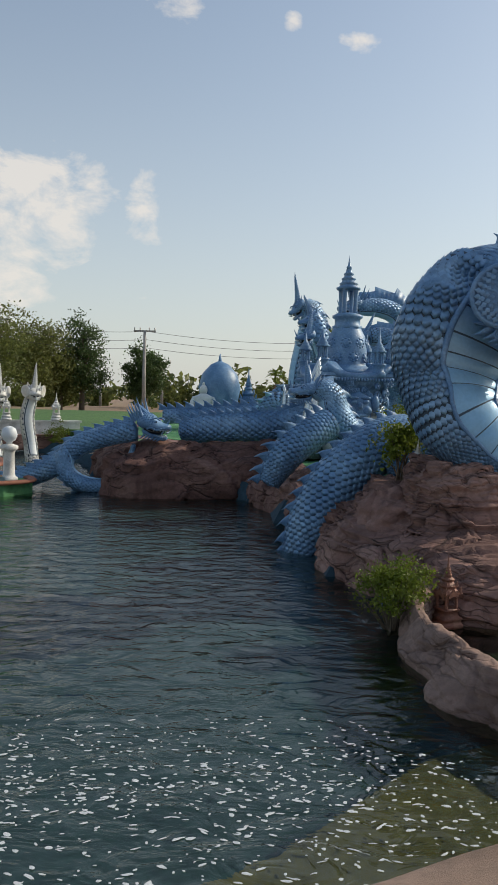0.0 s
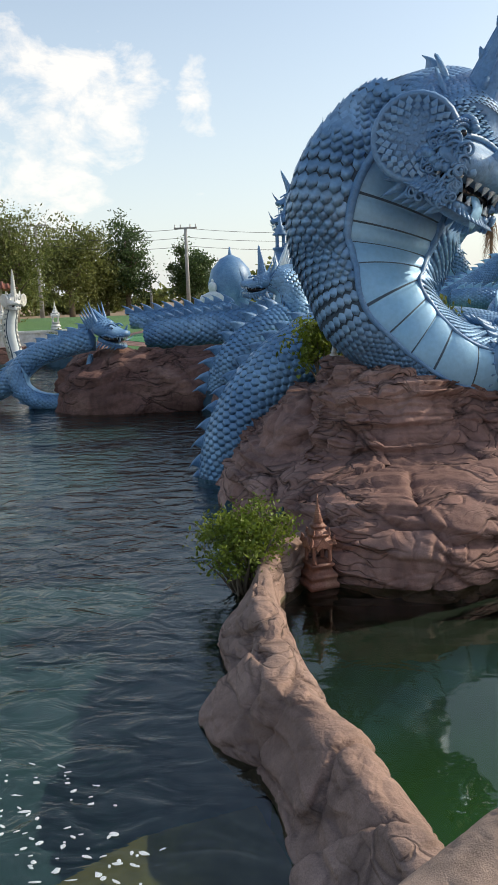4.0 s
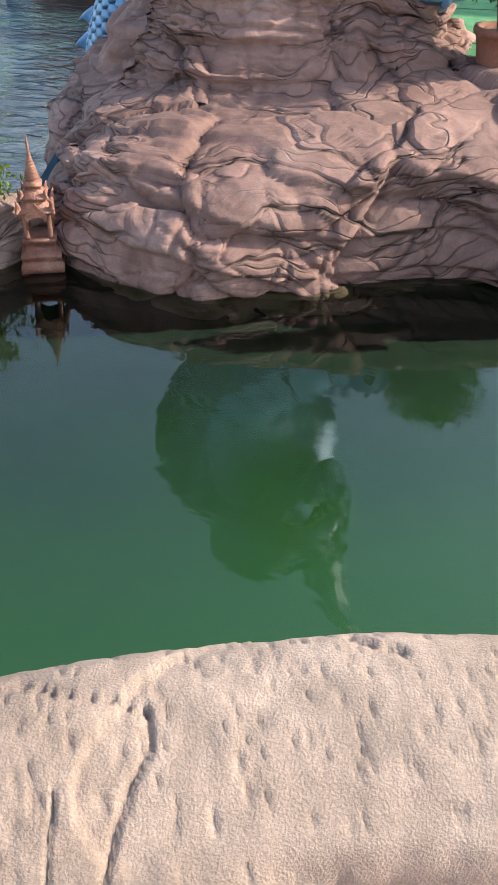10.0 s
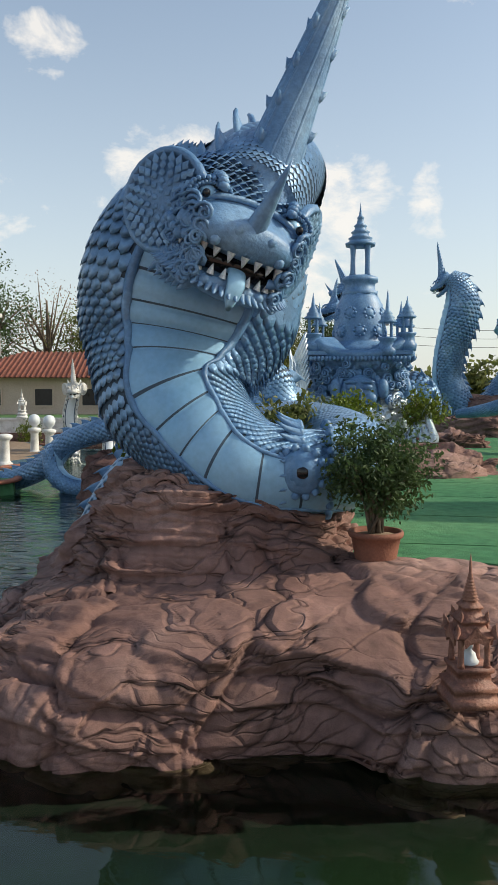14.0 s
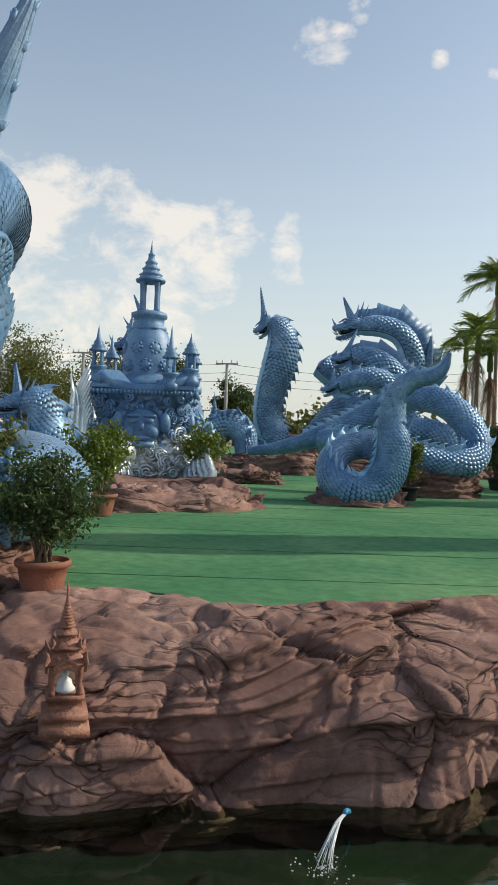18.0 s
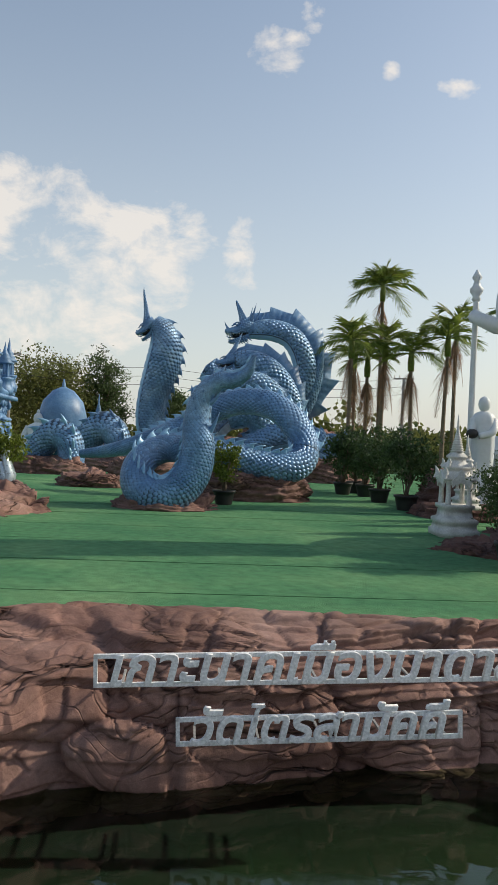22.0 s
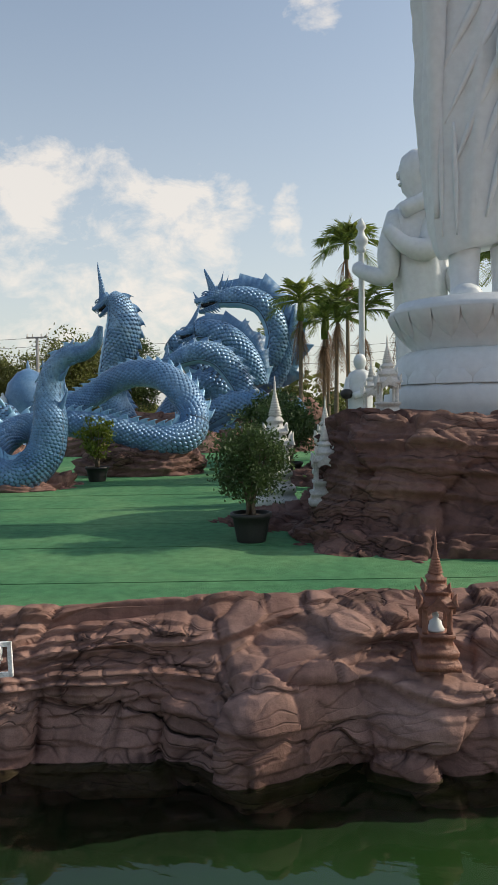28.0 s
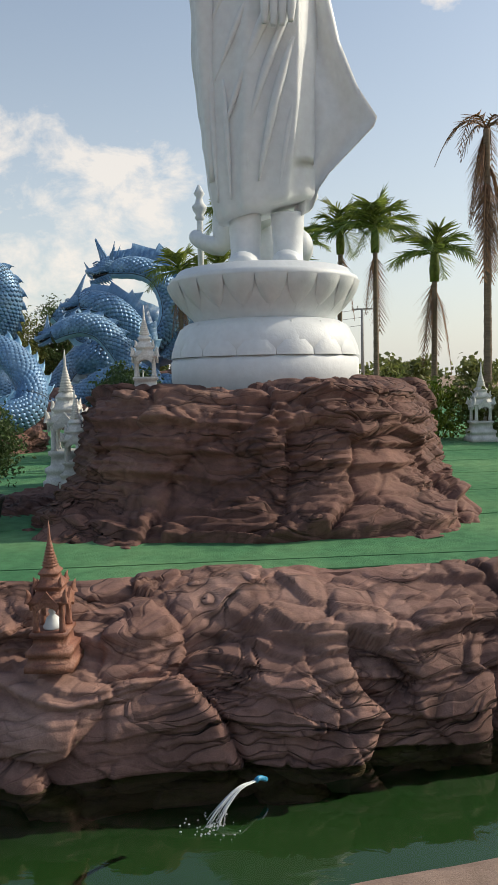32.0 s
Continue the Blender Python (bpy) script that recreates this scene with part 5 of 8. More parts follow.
naga("tall blue naga statue rearing up with a flame crest", [
    ([(5.60, 29.9, 0.9, 0.45, 0, -0.5, -1), (4.9, 29.5, 0.75, 0.48, 0, -0.5, -1), (4.20, 29.30, 0.80, 0.50, -0.9, -0.3, 0), (3.85, 29.30, 1.32, 0.50, -0.9, -0.3, 0), (3.60, 29.30, 1.96, 0.46, -0.9, -0.3, 0), (3.65, 29.30, 2.79, 0.47, -0.9, -0.3, 0), (3.89, 29.30, 3.62, 0.55, -0.9, -0.3, 0), (4.02, 29.30, 4.30, 0.54, -0.9, -0.3, 0), (3.90, 29.30, 4.85, 0.42, -0.9, -0.3, -0.2), (3.60, 29.30, 5.15, 0.30, -0.7, -0.3, -0.7)], dict(belly=32, plate=0.3, scale=0.13, fins=0.2, fin_step=0.3, samples=180, around=36, fin_from=2.4)),
    ([(4.7, 30.6, 0.8, 0.42, 0, -0.5, -1), (5.5, 30.9, 1.9, 0.48, 0, -0.5, -1), (6.2, 30.9, 2.7, 0.50, 0, -0.5, -1), (5.8, 30.9, 3.4, 0.48, 0, -0.5, -1), (5.2, 30.9, 3.9, 0.44, 0, -0.5, -1)], dict(belly=30, plate=0.25, scale=0.13, fins=0.2, fin_step=0.3, samples=90, around=30, fin_from=0.0)),
], [
    (((3.42, 29.22, 4.98), (-0.80, -0.30, -0.52), (-0.1, 0, 1), 0.36), dict(horn=3.2, horn_dir=(-0.04, 0, 1), world_horn=True, nose_horn=0.15, tongue=False, gape=0.4)),
])
naga("blue naga statue with hooked neck and ribbed sail", [
    ([(4.97, 33.40, 3.83, 0.34, -0.2, -0.3, -1), (5.72, 33.40, 3.85, 0.40, -0.2, -0.3, -1), (6.46, 33.40, 3.90, 0.42, -0.2, -0.3, -1), (7.09, 33.40, 3.57, 0.42, -0.2, -0.3, -1), (7.61, 33.40, 3.05, 0.42, -0.3, -0.3, 0.8), (8.14, 33.40, 3.25, 0.42, -0.8, -0.3, 0.5), (8.43, 33.40, 3.95, 0.43, -0.95, -0.3, 0.0), (8.30, 33.40, 4.73, 0.43, -0.8, -0.3, -0.5), (7.87, 33.40, 5.35, 0.42, -0.4, -0.3, -0.9), (7.24, 33.40, 5.60, 0.40, -0.2, -0.3, -1), (6.61, 33.40, 5.62, 0.36, -0.2, -0.3, -1), (6.2, 33.38, 5.60, 0.32, -0.2, -0.3, -1)], dict(belly=42, plate=0.35, scale=0.15, fins=0, sail=0.82, fin_step=0.62, samples=140, around=32, fin_from=0.0)),
    ([(8.22, 33.50, 2.39, 0.30, -1, -0.2, 0), (8.55, 33.50, 3.02, 0.30, -1, -0.2, 0), (8.84, 33.50, 3.85, 0.24, -1, -0.2, 0), (8.98, 33.50, 4.68, 0.14, -1, -0.2, 0), (9.03, 33.50, 5.26, 0.03, -1, -0.2, 0)], dict(belly=0, plate=0.2, scale=0.14, fins=0.12, fin_step=0.4, samples=80, around=22, fin_from=0.0)),
], [
    (((6.05, 33.40, 5.56), (-0.95, -0.25, -0.10), (0, 0, 1), 0.56), dict(horn=1.7, horn_dir=(-0.30, 0, 1), world_horn=True, nose_horn=0.35, tongue=False, mane=3)),
])
naga("blue naga statues twined into a knot of bodies", [
    ([(8.21, 30.00, 2.29, 0.36, -0.2, -0.3, -1), (8.07, 30.00, 2.85, 0.38, -0.2, -0.3, -1), (7.68, 30.00, 3.50, 0.40, -0.2, -0.3, -1), (7.13, 30.00, 3.94, 0.40, -0.2, -0.3, -1), (6.57, 30.00, 4.09, 0.36, -0.2, -0.3, -1), (6.25, 30.00, 4.06, 0.30, -0.2, -0.3, -1)], dict(belly=34, plate=0.3, scale=0.13, fins=0, sail=0.42, fin_step=0.45, samples=110, around=30, fin_from=0.0)),
    ([(8.27, 28.20, 1.38, 0.30, -0.2, -0.3, -1), (8.16, 28.20, 1.98, 0.34, -0.2, -0.3, -1), (7.86, 28.20, 2.59, 0.36, -0.2, -0.3, -1), (7.43, 28.20, 3.08, 0.36, -0.2, -0.3, -1), (6.92, 28.20, 3.26, 0.34, -0.2, -0.3, -1), (6.39, 28.20, 3.17, 0.30, -0.2, -0.3, -1), (5.95, 28.20, 2.98, 0.25, -0.2, -0.3, -1)], dict(belly=32, plate=0.25, scale=0.12, fins=0.2, fin_step=0.32, samples=130, around=30, fin_from=0.0)),
    ([(5.9, 27.6, 0.75, 0.28, 0, -0.4, -1), (6.64, 27.00, 0.95, 0.30, 0, -0.4, -1), (7.22, 27.00, 1.26, 0.34, 0, -0.4, -1), (7.89, 27.00, 1.61, 0.36, 0, -0.4, -1), (8.63, 27.00, 1.67, 0.36, 0, -0.4, -1), (9.19, 27.00, 1.45, 0.34, 0, -0.4, -1), (9.38, 27.00, 1.04, 0.30, 0, -0.4, -1), (9.09, 27.00, 0.68, 0.28, 0, -0.4, -1), (8.60, 27.00, 0.60, 0.28, 0, -0.4, -1), (8.04, 27.05, 0.77, 0.28, 0, -0.4, -1), (7.4, 27.2, 0.85, 0.28, 0, -0.4, -1)], dict(belly=30, plate=0.25, scale=0.11, fins=0.16, fin_step=0.26, samples=190, around=30, fin_from=0.0)),
    ([(9.95, 27.0, 1.35, 0.05, 0, 0, -1), (9.85, 27.00, 1.0, 0.10, 0, 0, -1), (9.62, 27.00, 0.74, 0.16, 0, 0, -1), (9.42, 27.00, 0.95, 0.20, 0, 0, -1), (9.45, 27.00, 1.35, 0.22, 0, 0, -1), (9.75, 27.00, 1.56, 0.20, 0, 0, -1), (10.05, 27.00, 1.46, 0.12, 0, 0, -1)], dict(belly=0, plate=0.2, scale=0.10, fins=0.16, fin_step=0.24, samples=90, around=22, fin_from=0.0)),
    ([(6.5, 29.6, 0.9, 0.42, 0.00, 0.00, -1.00), (7.3, 29.6, 1.6, 0.44, 0.00, 0.00, -1.00), (7.0, 29.6, 2.3, 0.44, 0.00, 0.00, -1.00), (6.2, 29.6, 2.2, 0.42, 0.00, 0.00, -1.00)], dict(belly=30, plate=0.25, scale=0.13, fins=0.2, fin_step=0.35, samples=90, around=28, fin_from=0.0)),
], [
    (((6.0, 29.95, 4.02), (-0.95, -0.3, -0.08), (0, 0, 1), 0.36), dict(horn=2.6, horn_dir=(-0.7, 0, 1), nose_horn=0.2, tongue=False)),
    (((5.75, 28.15, 2.95), (-0.9, -0.3, -0.25), (0, 0, 1), 0.30), dict(horn=1.6, horn_dir=(-0.5, 0, 1), nose_horn=0.2, tongue=False)),
])
naga("arched blue naga body with pale back spikes", [
    ([(2.19, 26.50, 0.61, 0.30, 0, 0.5, -1), (2.35, 26.50, 1.20, 0.38, 0, 0.5, -1), (2.88, 26.50, 1.71, 0.42, 0, 0.5, -1), (3.31, 26.50, 1.39, 0.38, 0, 0.5, -1), (3.41, 26.50, 0.82, 0.30, 0, 0.5, -1)], dict(belly=30, plate=0.2, scale=0.11, fins=0.18, fin_step=0.22, samples=90, around=28, fin_from=0.0)),
    ([(3.05, 27.50, 0.55, 0.25, 0, 0.5, -1), (3.45, 27.50, 0.90, 0.22, 0, 0.5, -1), (3.85, 27.50, 1.05, 0.2, 0, 0.5, -1)], dict(belly=30, plate=0.2, scale=0.11, fins=0.14, fin_step=0.22, samples=60, around=24, fin_from=0.0)),
], [])
naga("arched blue naga body beside the castle", [
    ([(1.76, 24.00, 0.63, 0.30, 0, 0.5, -1), (2.06, 24.00, 1.20, 0.36, 0, 0.5, -1), (2.44, 24.00, 1.44, 0.38, 0, 0.5, -1), (2.75, 24.00, 1.20, 0.36, 0, 0.5, -1), (2.86, 24.00, 0.61, 0.30, 0, 0.5, -1)], dict(belly=30, plate=0.2, scale=0.10, fins=0.22, fin_step=0.2, samples=90, around=28, fin_from=0.0, fin_mat=2)),
], [])
naga("broad blue naga body rising from the water", [
    ([(2.04, 10.50, -0.90, 0.24, 0.75, 0.1, -0.6), (2.10, 10.50, -0.50, 0.29, 0.75, 0.1, -0.6), (2.19, 10.50, -0.10, 0.33, 0.75, 0.1, -0.6), (2.35, 10.50, 0.24, 0.36, 0.75, 0.1, -0.6), (2.58, 10.55, 0.58, 0.37, 0.75, 0.1, -0.6), (2.87, 10.65, 0.86, 0.35, 0.75, 0.1, -0.6), (3.14, 10.80, 1.06, 0.31, 0.75, 0.1, -0.6), (3.5, 11.00, 1.18, 0.26, 0.75, 0.1, -0.6)], dict(belly=30, plate=0.2, scale=0.082, fins=0.13, fin_step=0.17, samples=190, around=44, fin_from=0.5)),
], [])
naga("blue naga statue with raised crested head by the castle", [
    ([(3.53, 13.83, 0.77, 0.29, -0.50, -0.30, -0.60), (3.14, 13.85, 0.96, 0.29, -0.50, -0.30, -0.60), (2.90, 13.87, 1.34, 0.27, -0.50, -0.30, -0.60), (2.80, 13.89, 1.67, 0.23, -0.50, -0.30, -0.60), (2.58, 13.91, 1.81, 0.19, -0.50, -0.30, -0.60)], dict(belly=30, plate=0.2, scale=0.075, fins=0.16, fin_step=0.2, samples=100, around=28, fin_from=0.0)),
    ([(1.75, 13.3, 0.20, 0.18, 0.7, 0.3, -0.6), (1.90, 13.3, 0.50, 0.25, 0.7, 0.3, -0.6), (2.10, 13.3, 0.76, 0.28, 0.7, 0.3, -0.6), (2.40, 13.4, 1.00, 0.28, 0.7, 0.3, -0.6), (2.75, 13.6, 1.20, 0.27, 0.7, 0.3, -0.6)], dict(belly=0, plate=0.2, scale=0.08, fins=0.2, fin_step=0.18, samples=90, around=30, fin_from=0.0)),
], [
    (((2.37, 13.90, 1.71), (-0.95, -0.2, 0.1), (0, 0, 1), 0.24), dict(horn=2.0, horn_dir=(0.1, 0, 1), mane=4)),
])
naga("long blue naga statue lying along the far shore", [
    ([(0.02, 16.90, 0.86, 0.20, 0, 0.3, -1), (0.50, 16.90, 0.92, 0.30, 0, 0.3, -1), (1.20, 16.90, 0.98, 0.32, 0, 0.3, -1), (1.89, 16.90, 1.03, 0.32, 0, 0.3, -1), (2.41, 16.90, 1.12, 0.32, 0, 0.3, -1), (3.04, 16.90, 1.36, 0.30, 0, 0.3, -1)], dict(belly=30, plate=0.2, scale=0.10, fins=0.16, fin_step=0.18, samples=120, around=30, fin_from=0.0)),
    ([(-0.40, 17.60, 1.15, 0.16, 0, 0.3, -1), (0.65, 17.60, 1.22, 0.18, 0, 0.3, -1), (1.60, 17.60, 1.26, 0.22, 0, 0.3, -1)], dict(belly=30, plate=0.2, scale=0.10, fins=0.18, fin_step=0.2, samples=80, around=24, fin_from=0.0)),
    ([(-5.0, 16.20, -0.5, 0.14, 0, 0, -1), (-4.4, 16.20, -0.36, 0.16, 0, 0, -1), (-3.65, 16.20, -0.30, 0.18, 0, 0, -1), (-2.95, 16.20, -0.10, 0.20, 0, 0, -1), (-2.41, 16.20, 0.16, 0.21, 0, 0, -1), (-2.15, 16.20, 0.43, 0.21, 0, 0, -1), (-1.84, 16.20, 0.63, 0.21, 0, 0, -1), (-1.34, 16.20, 0.78, 0.21, 0, 0, -1), (-0.85, 16.20, 0.90, 0.23, 0, 0, -1)], dict(belly=28, plate=0.2, scale=0.085, fins=0.12, fin_step=0.2, samples=150, around=28, fin_from=0.0)),
    ([(-2.26, 16.12, 0.39, 0.19, 0, 0, 1), (-2.20, 16.10, 0.02, 0.18, 0.6, 0, 0.8), (-1.90, 16.10, -0.20, 0.17, 0, 0, 1), (-1.44, 16.10, -0.24, 0.15, -0.3, 0, 1), (-1.10, 16.10, -0.12, 0.12, -0.8, 0, 0.6), (-0.95, 16.10, 0.22, 0.09, -1, 0, 0), (-0.86, 16.10, 0.61, 0.04, -1, 0, 0)], dict(belly=30, plate=0.15, scale=0.07, fins=0.08, fin_step=0.14, samples=110, around=24, fin_from=0.0)),
], [
    (((-0.52, 16.15, 0.98), (0.95, -0.22, -0.05), (0, 0, 1), 0.33), dict(horn=1.3, horn_dir=(-1, 0, 0.8), nose_horn=0.25, tongue=False, mane=5)),
])
naga("small blue naga head rising beside the castle", [
    ([(3.18, 17.94, 2.49, 0.18, -1.00, -0.20, 0.00), (3.03, 17.97, 2.99, 0.20, -1.00, -0.20, 0.00), (2.90, 18.00, 3.37, 0.19, -1.00, -0.20, 0.00), (2.80, 18.00, 3.49, 0.13, -1.00, -0.20, 0.00)], dict(belly=30, plate=0.2, scale=0.102, fins=0.15, fin_step=0.2, samples=80, around=26, fin_from=0.0)),
], [
    (((2.82, 18.00, 3.37), (-0.9, -0.2, -0.2), (0, 0, 1), 0.25), dict(horn=2.0, horn_dir=(0.1, 0, 1))),
    (((2.69, 17.47, 2.95), (-0.9, -0.3, -0.1), (0, 0, 1), 0.22), dict(horn=2.2, horn_dir=(-0.4, 0, 1))),
])

# ---- castle, great statues, shrines ----
def lathe_rings(profile, n=24, power=1.0, centre=(0, 0)):
    return [[(centre[0] + math.copysign(abs(math.cos(q)) ** power, math.cos(q)) * r, centre[1] + math.copysign(abs(math.sin(q)) ** power, math.sin(q)) * r, z)
             for q in np.linspace(0, 2 * math.pi, n, endpoint=False) + math.pi / n] for r, z in profile]


def lathe(name, profile, material, parent, label="", n=24, power=1.0, centre=(0, 0)):
    s = Soup()
    loft(s, [[np.array(p) for p in r] for r in lathe_rings(profile, n, power, centre)], 0)
    return s.make(name, [material], parent, label, smooth=power == 1.0)


def box_part(name, x0, x1, y0, y1, z0, z1, material, parent, label="", bevel=0.0, turn=None):
    bm = bmesh.new()
    bmesh.ops.create_cube(bm, size=1.0, matrix=Matrix.Translation(((x0 + x1) / 2, (y0 + y1) / 2, (z0 + z1) / 2)) @ Matrix.Diagonal((x1 - x0, y1 - y0, z1 - z0, 1)))
    if bevel:
        bmesh.ops.bevel(bm, geom=bm.edges[:], offset=bevel, segments=2, affect="EDGES")
    if turn is not None:
        bm.transform(turn)
    return part(name, bm, material, parent, label)


def shrine(m, height, material, label, group, figure=None, legs=4, width=0.34):
    """A small spirit shrine: stepped foot, open chamber with posts, tiered roof with corner flames, ringed spire."""
    t = thing("spirit_shrine", m, label, "shrine", group)
    h = height
    w = width * h / 2
    sq = 0.32
    lathe("foot", [(w * 1.35, 0), (w * 1.35, 0.05 * h), (w * 1.22, 0.06 * h), (w * 1.15, 0.10 * h), (w * 1.25, 0.11 * h), (w * 1.25, 0.14 * h), (w * 0.95, 0.16 * h), (w * 0.9, 0.22 * h), (w * 1.05, 0.235 * h), (w * 1.05, 0.26 * h), (0.01, 0.26 * h)], material, t, n=4, power=1.0)
    for sx in (1, -1):
        for sy in (1, -1):
            lathe("post", [(w * 0.16, 0.258 * h), (w * 0.13, 0.28 * h), (w * 0.11, 0.36 * h), (w * 0.12, 0.43 * h), (w * 0.18, 0.455 * h)], material, t, n=8, centre=(sx * w * 0.52, sy * w * 0.52))
            s = Soup()
            blade(s, np.array((sx * w * 0.72, sy * w * 0.72, 0.47 * h)), np.array((sx * 0.7, sy * 0.7, 0)), np.array((0, 0, 1.0)), np.array((sy * 0.7, -sx * 0.7, 0)), w * 0.4, 0.10 * h, w * 0.05, 0, -0.7)
            blade(s, np.array((sx * w * 0.5, sy * w * 0.5, 0.57 * h)), np.array((sx * 0.7, sy * 0.7, 0)), np.array((0, 0, 1.0)), np.array((sy * 0.7, -sx * 0.7, 0)), w * 0.3, 0.07 * h, w * 0.04, 0, -0.7)
            s.make("flame", [material], t)
    lathe("roof", [(w * 0.75, 0.445 * h), (w * 1.05, 0.455 * h), (w * 1.1, 0.475 * h), (w * 0.72, 0.52 * h), (w * 0.66, 0.545 * h), (w * 0.8, 0.555 * h), (w * 0.8, 0.57 * h), (w * 0.5, 0.61 * h), (w * 0.46, 0.635 * h), (w * 0.56, 0.645 * h), (w * 0.56, 0.655 * h), (w * 0.32, 0.69 * h)], material, t, n=4)
    prof = []
    for i in range(9):
        z, r = 0.69 + 0.02 * i, 0.30 - 0.027 * i
        prof += [(w * r, z * h), (w * r * 1.18, (z + 0.006) * h), (w * r * 0.86, (z + 0.017) * h)]
    lathe("spire", prof + [(w * 0.06, 0.88 * h), (w * 0.05, 0.94 * h), (w * 0.01, h)], material, t, n=10)
    for a in range(4):
        s = Soup()
        d = np.array((math.cos(a * math.pi / 2), math.sin(a * math.pi / 2), 0))
        sd = np.array((-d[1], d[0], 0))
        loft(s, [[d * w * 0.74 + sd * w * (0.50 * x) + np.array((0, 0, z * h)) + d * dd * w for x, z in ((-1, 0.45), (-0.8, 0.40), (-0.55, 0.425), (0, 0.44), (0.55, 0.425), (0.8, 0.40), (1, 0.45), (0.4, 0.50), (0, 0.545), (-0.4, 0.50))] for dd in (-0.05, 0.05)], 0)
        s.make("gable", [material], t, smooth=False)
    if figure:
        s = Soup()
        loft(s, [[np.array(p) for p in r] for r in lathe_rings([(w * 0.36, 0.26 * h), (w * 0.4, 0.275 * h), (w * 0.3, 0.30 * h), (w * 0.26, 0.33 * h), (w * 0.1, 0.355 * h), (w * 0.15, 0.37 * h), (w * 0.15, 0.385 * h), (w * 0.03, 0.41 * h)], 12)], 0)
        s.make("figurine", [figure], t, "small white seated figurine")
    return t


def castle():
    """A temple tower on a carved base, all cast in blue and silver."""
    t = thing("castle_sculpture", pose(3.42, 16.45, 0.46, 0, 0, 12), "blue and silver temple tower sculpture on a carved base", "sculpture")
    # carved base: a rounded square block, swelling to an upturned cornice
    n, nv = 150, 70
    pr = along([(0.62, 0.0, 0), (0.66, 0.12, 0), (0.72, 0.35, 0), (0.70, 0.7, 0), (0.64, 1.0, 0), (0.66, 1.25, 0), (0.76, 1.48, 0), (0.85, 1.6, 0), (0.80, 1.68, 0), (0.5, 1.70, 0)], nv)
    g = np.zeros((n, nv, 3))
    for i, q in enumerate(np.linspace(0, 2 * math.pi, n, endpoint=False)):
        c, s_ = math.cos(q), math.sin(q)
        k = (abs(c) ** 4 + abs(s_) ** 4) ** -0.25
        g[i, :, 0], g[i, :, 1] = c * k * pr[:, 0], s_ * k * pr[:, 0]
        corner = max(0.0, (k - 1.0) / 0.19)
        g[i, :, 2] = pr[:, 1] + 0.22 * corner ** 2 * np.clip((pr[:, 1] - 1.3) / 0.4, 0, 1)
    nor = grid_normals(g, True)
    if ((g * nor)[..., :2]).sum() < 0:
        nor = -nor
    p = g.reshape(-1, 3) + 5
    w = p + 0.10 * np.stack([fbm(p * 5, 2, 300 + j) - 0.5 for j in range(3)], 1)
    f1, f2, rnd, tilt = worley(w * (5.5, 5.5, 4.5), 310)
    h = 0.10 * (0.5 - f1) + 0.05 * (rnd - 0.5) + 0.03 * np.sin(f1 * 34)
    z = g[..., 2].reshape(-1)
    h = h * np.clip((1.60 - z) / 0.15, 0, 1) * np.clip(z / 0.1, 0.3, 1)
    g = g + nor * h.reshape(n, nv)[..., None]
    faces = grid_faces(n, nv, True)
    cz = g[..., 2].reshape(-1)
    mats = [0 if cz[f[0]] < 1.0 + 0.25 * math.sin(f[0] * 0.013) else 1 for f in faces]
    mesh_object("carved_base", g.reshape(-1, 3), faces, [SILVER, BLUE], t, "silver carved base of swirls, masks and scrolls", True, mats)
    box_part("floor_slab", -0.8, 0.8, -0.8, 0.8, 1.62, 1.68, BLUE, t)
    s = Soup()
    for i in range(26):
        for sgn in (0, 1, 2, 3):
            R = Matrix.Rotation(sgn * math.pi / 2, 3, "Z")
            ball(s, R @ Vector((-0.74 + 1.48 * i / 25, -0.83, 1.56)), 0.032, 0.032, 0.04, None, 0, 6, 5)
    tagged(s.make("bead_row", [BLUE], t), "row of blue beads under the cornice", kind="stuff")
    # mask face on two sides
    for a in (0, 90):
        s = Soup()
        R = Matrix.Rotation(radians(a), 3, "Z")

        def put(x, y, z, rx, ry, rz):
            ball(s, R @ Vector((x, -0.74 + y, z)), *((rx, ry, rz) if a == 0 else (ry, rx, rz)), None, 0, 14, 10)
        put(0, 0.0, 1.02, 0.30, 0.12, 0.30)
        for sx in (1, -1):
            put(0.13 * sx, -0.10, 1.12, 0.075, 0.05, 0.05)
            put(0.13 * sx, -0.09, 1.20, 0.11, 0.06, 0.035)
            put(0.17 * sx, -0.08, 0.95, 0.10, 0.07, 0.09)
            put(0.36 * sx, 0.0, 1.1, 0.09, 0.08, 0.16)
        put(0, -0.13, 1.04, 0.06, 0.07, 0.07)
        put(0, -0.10, 0.86, 0.17, 0.06, 0.04)
        put(0, -0.06, 0.76, 0.2, 0.08, 0.06)
        for i in range(9):
            q = math.pi * i / 8
            put(0.30 * math.cos(q), 0.02, 1.18 + 0.16 * math.sin(q), 0.05, 0.05, 0.06)
        s.make("mask", [BLUE], t, "blue carved demon mask")
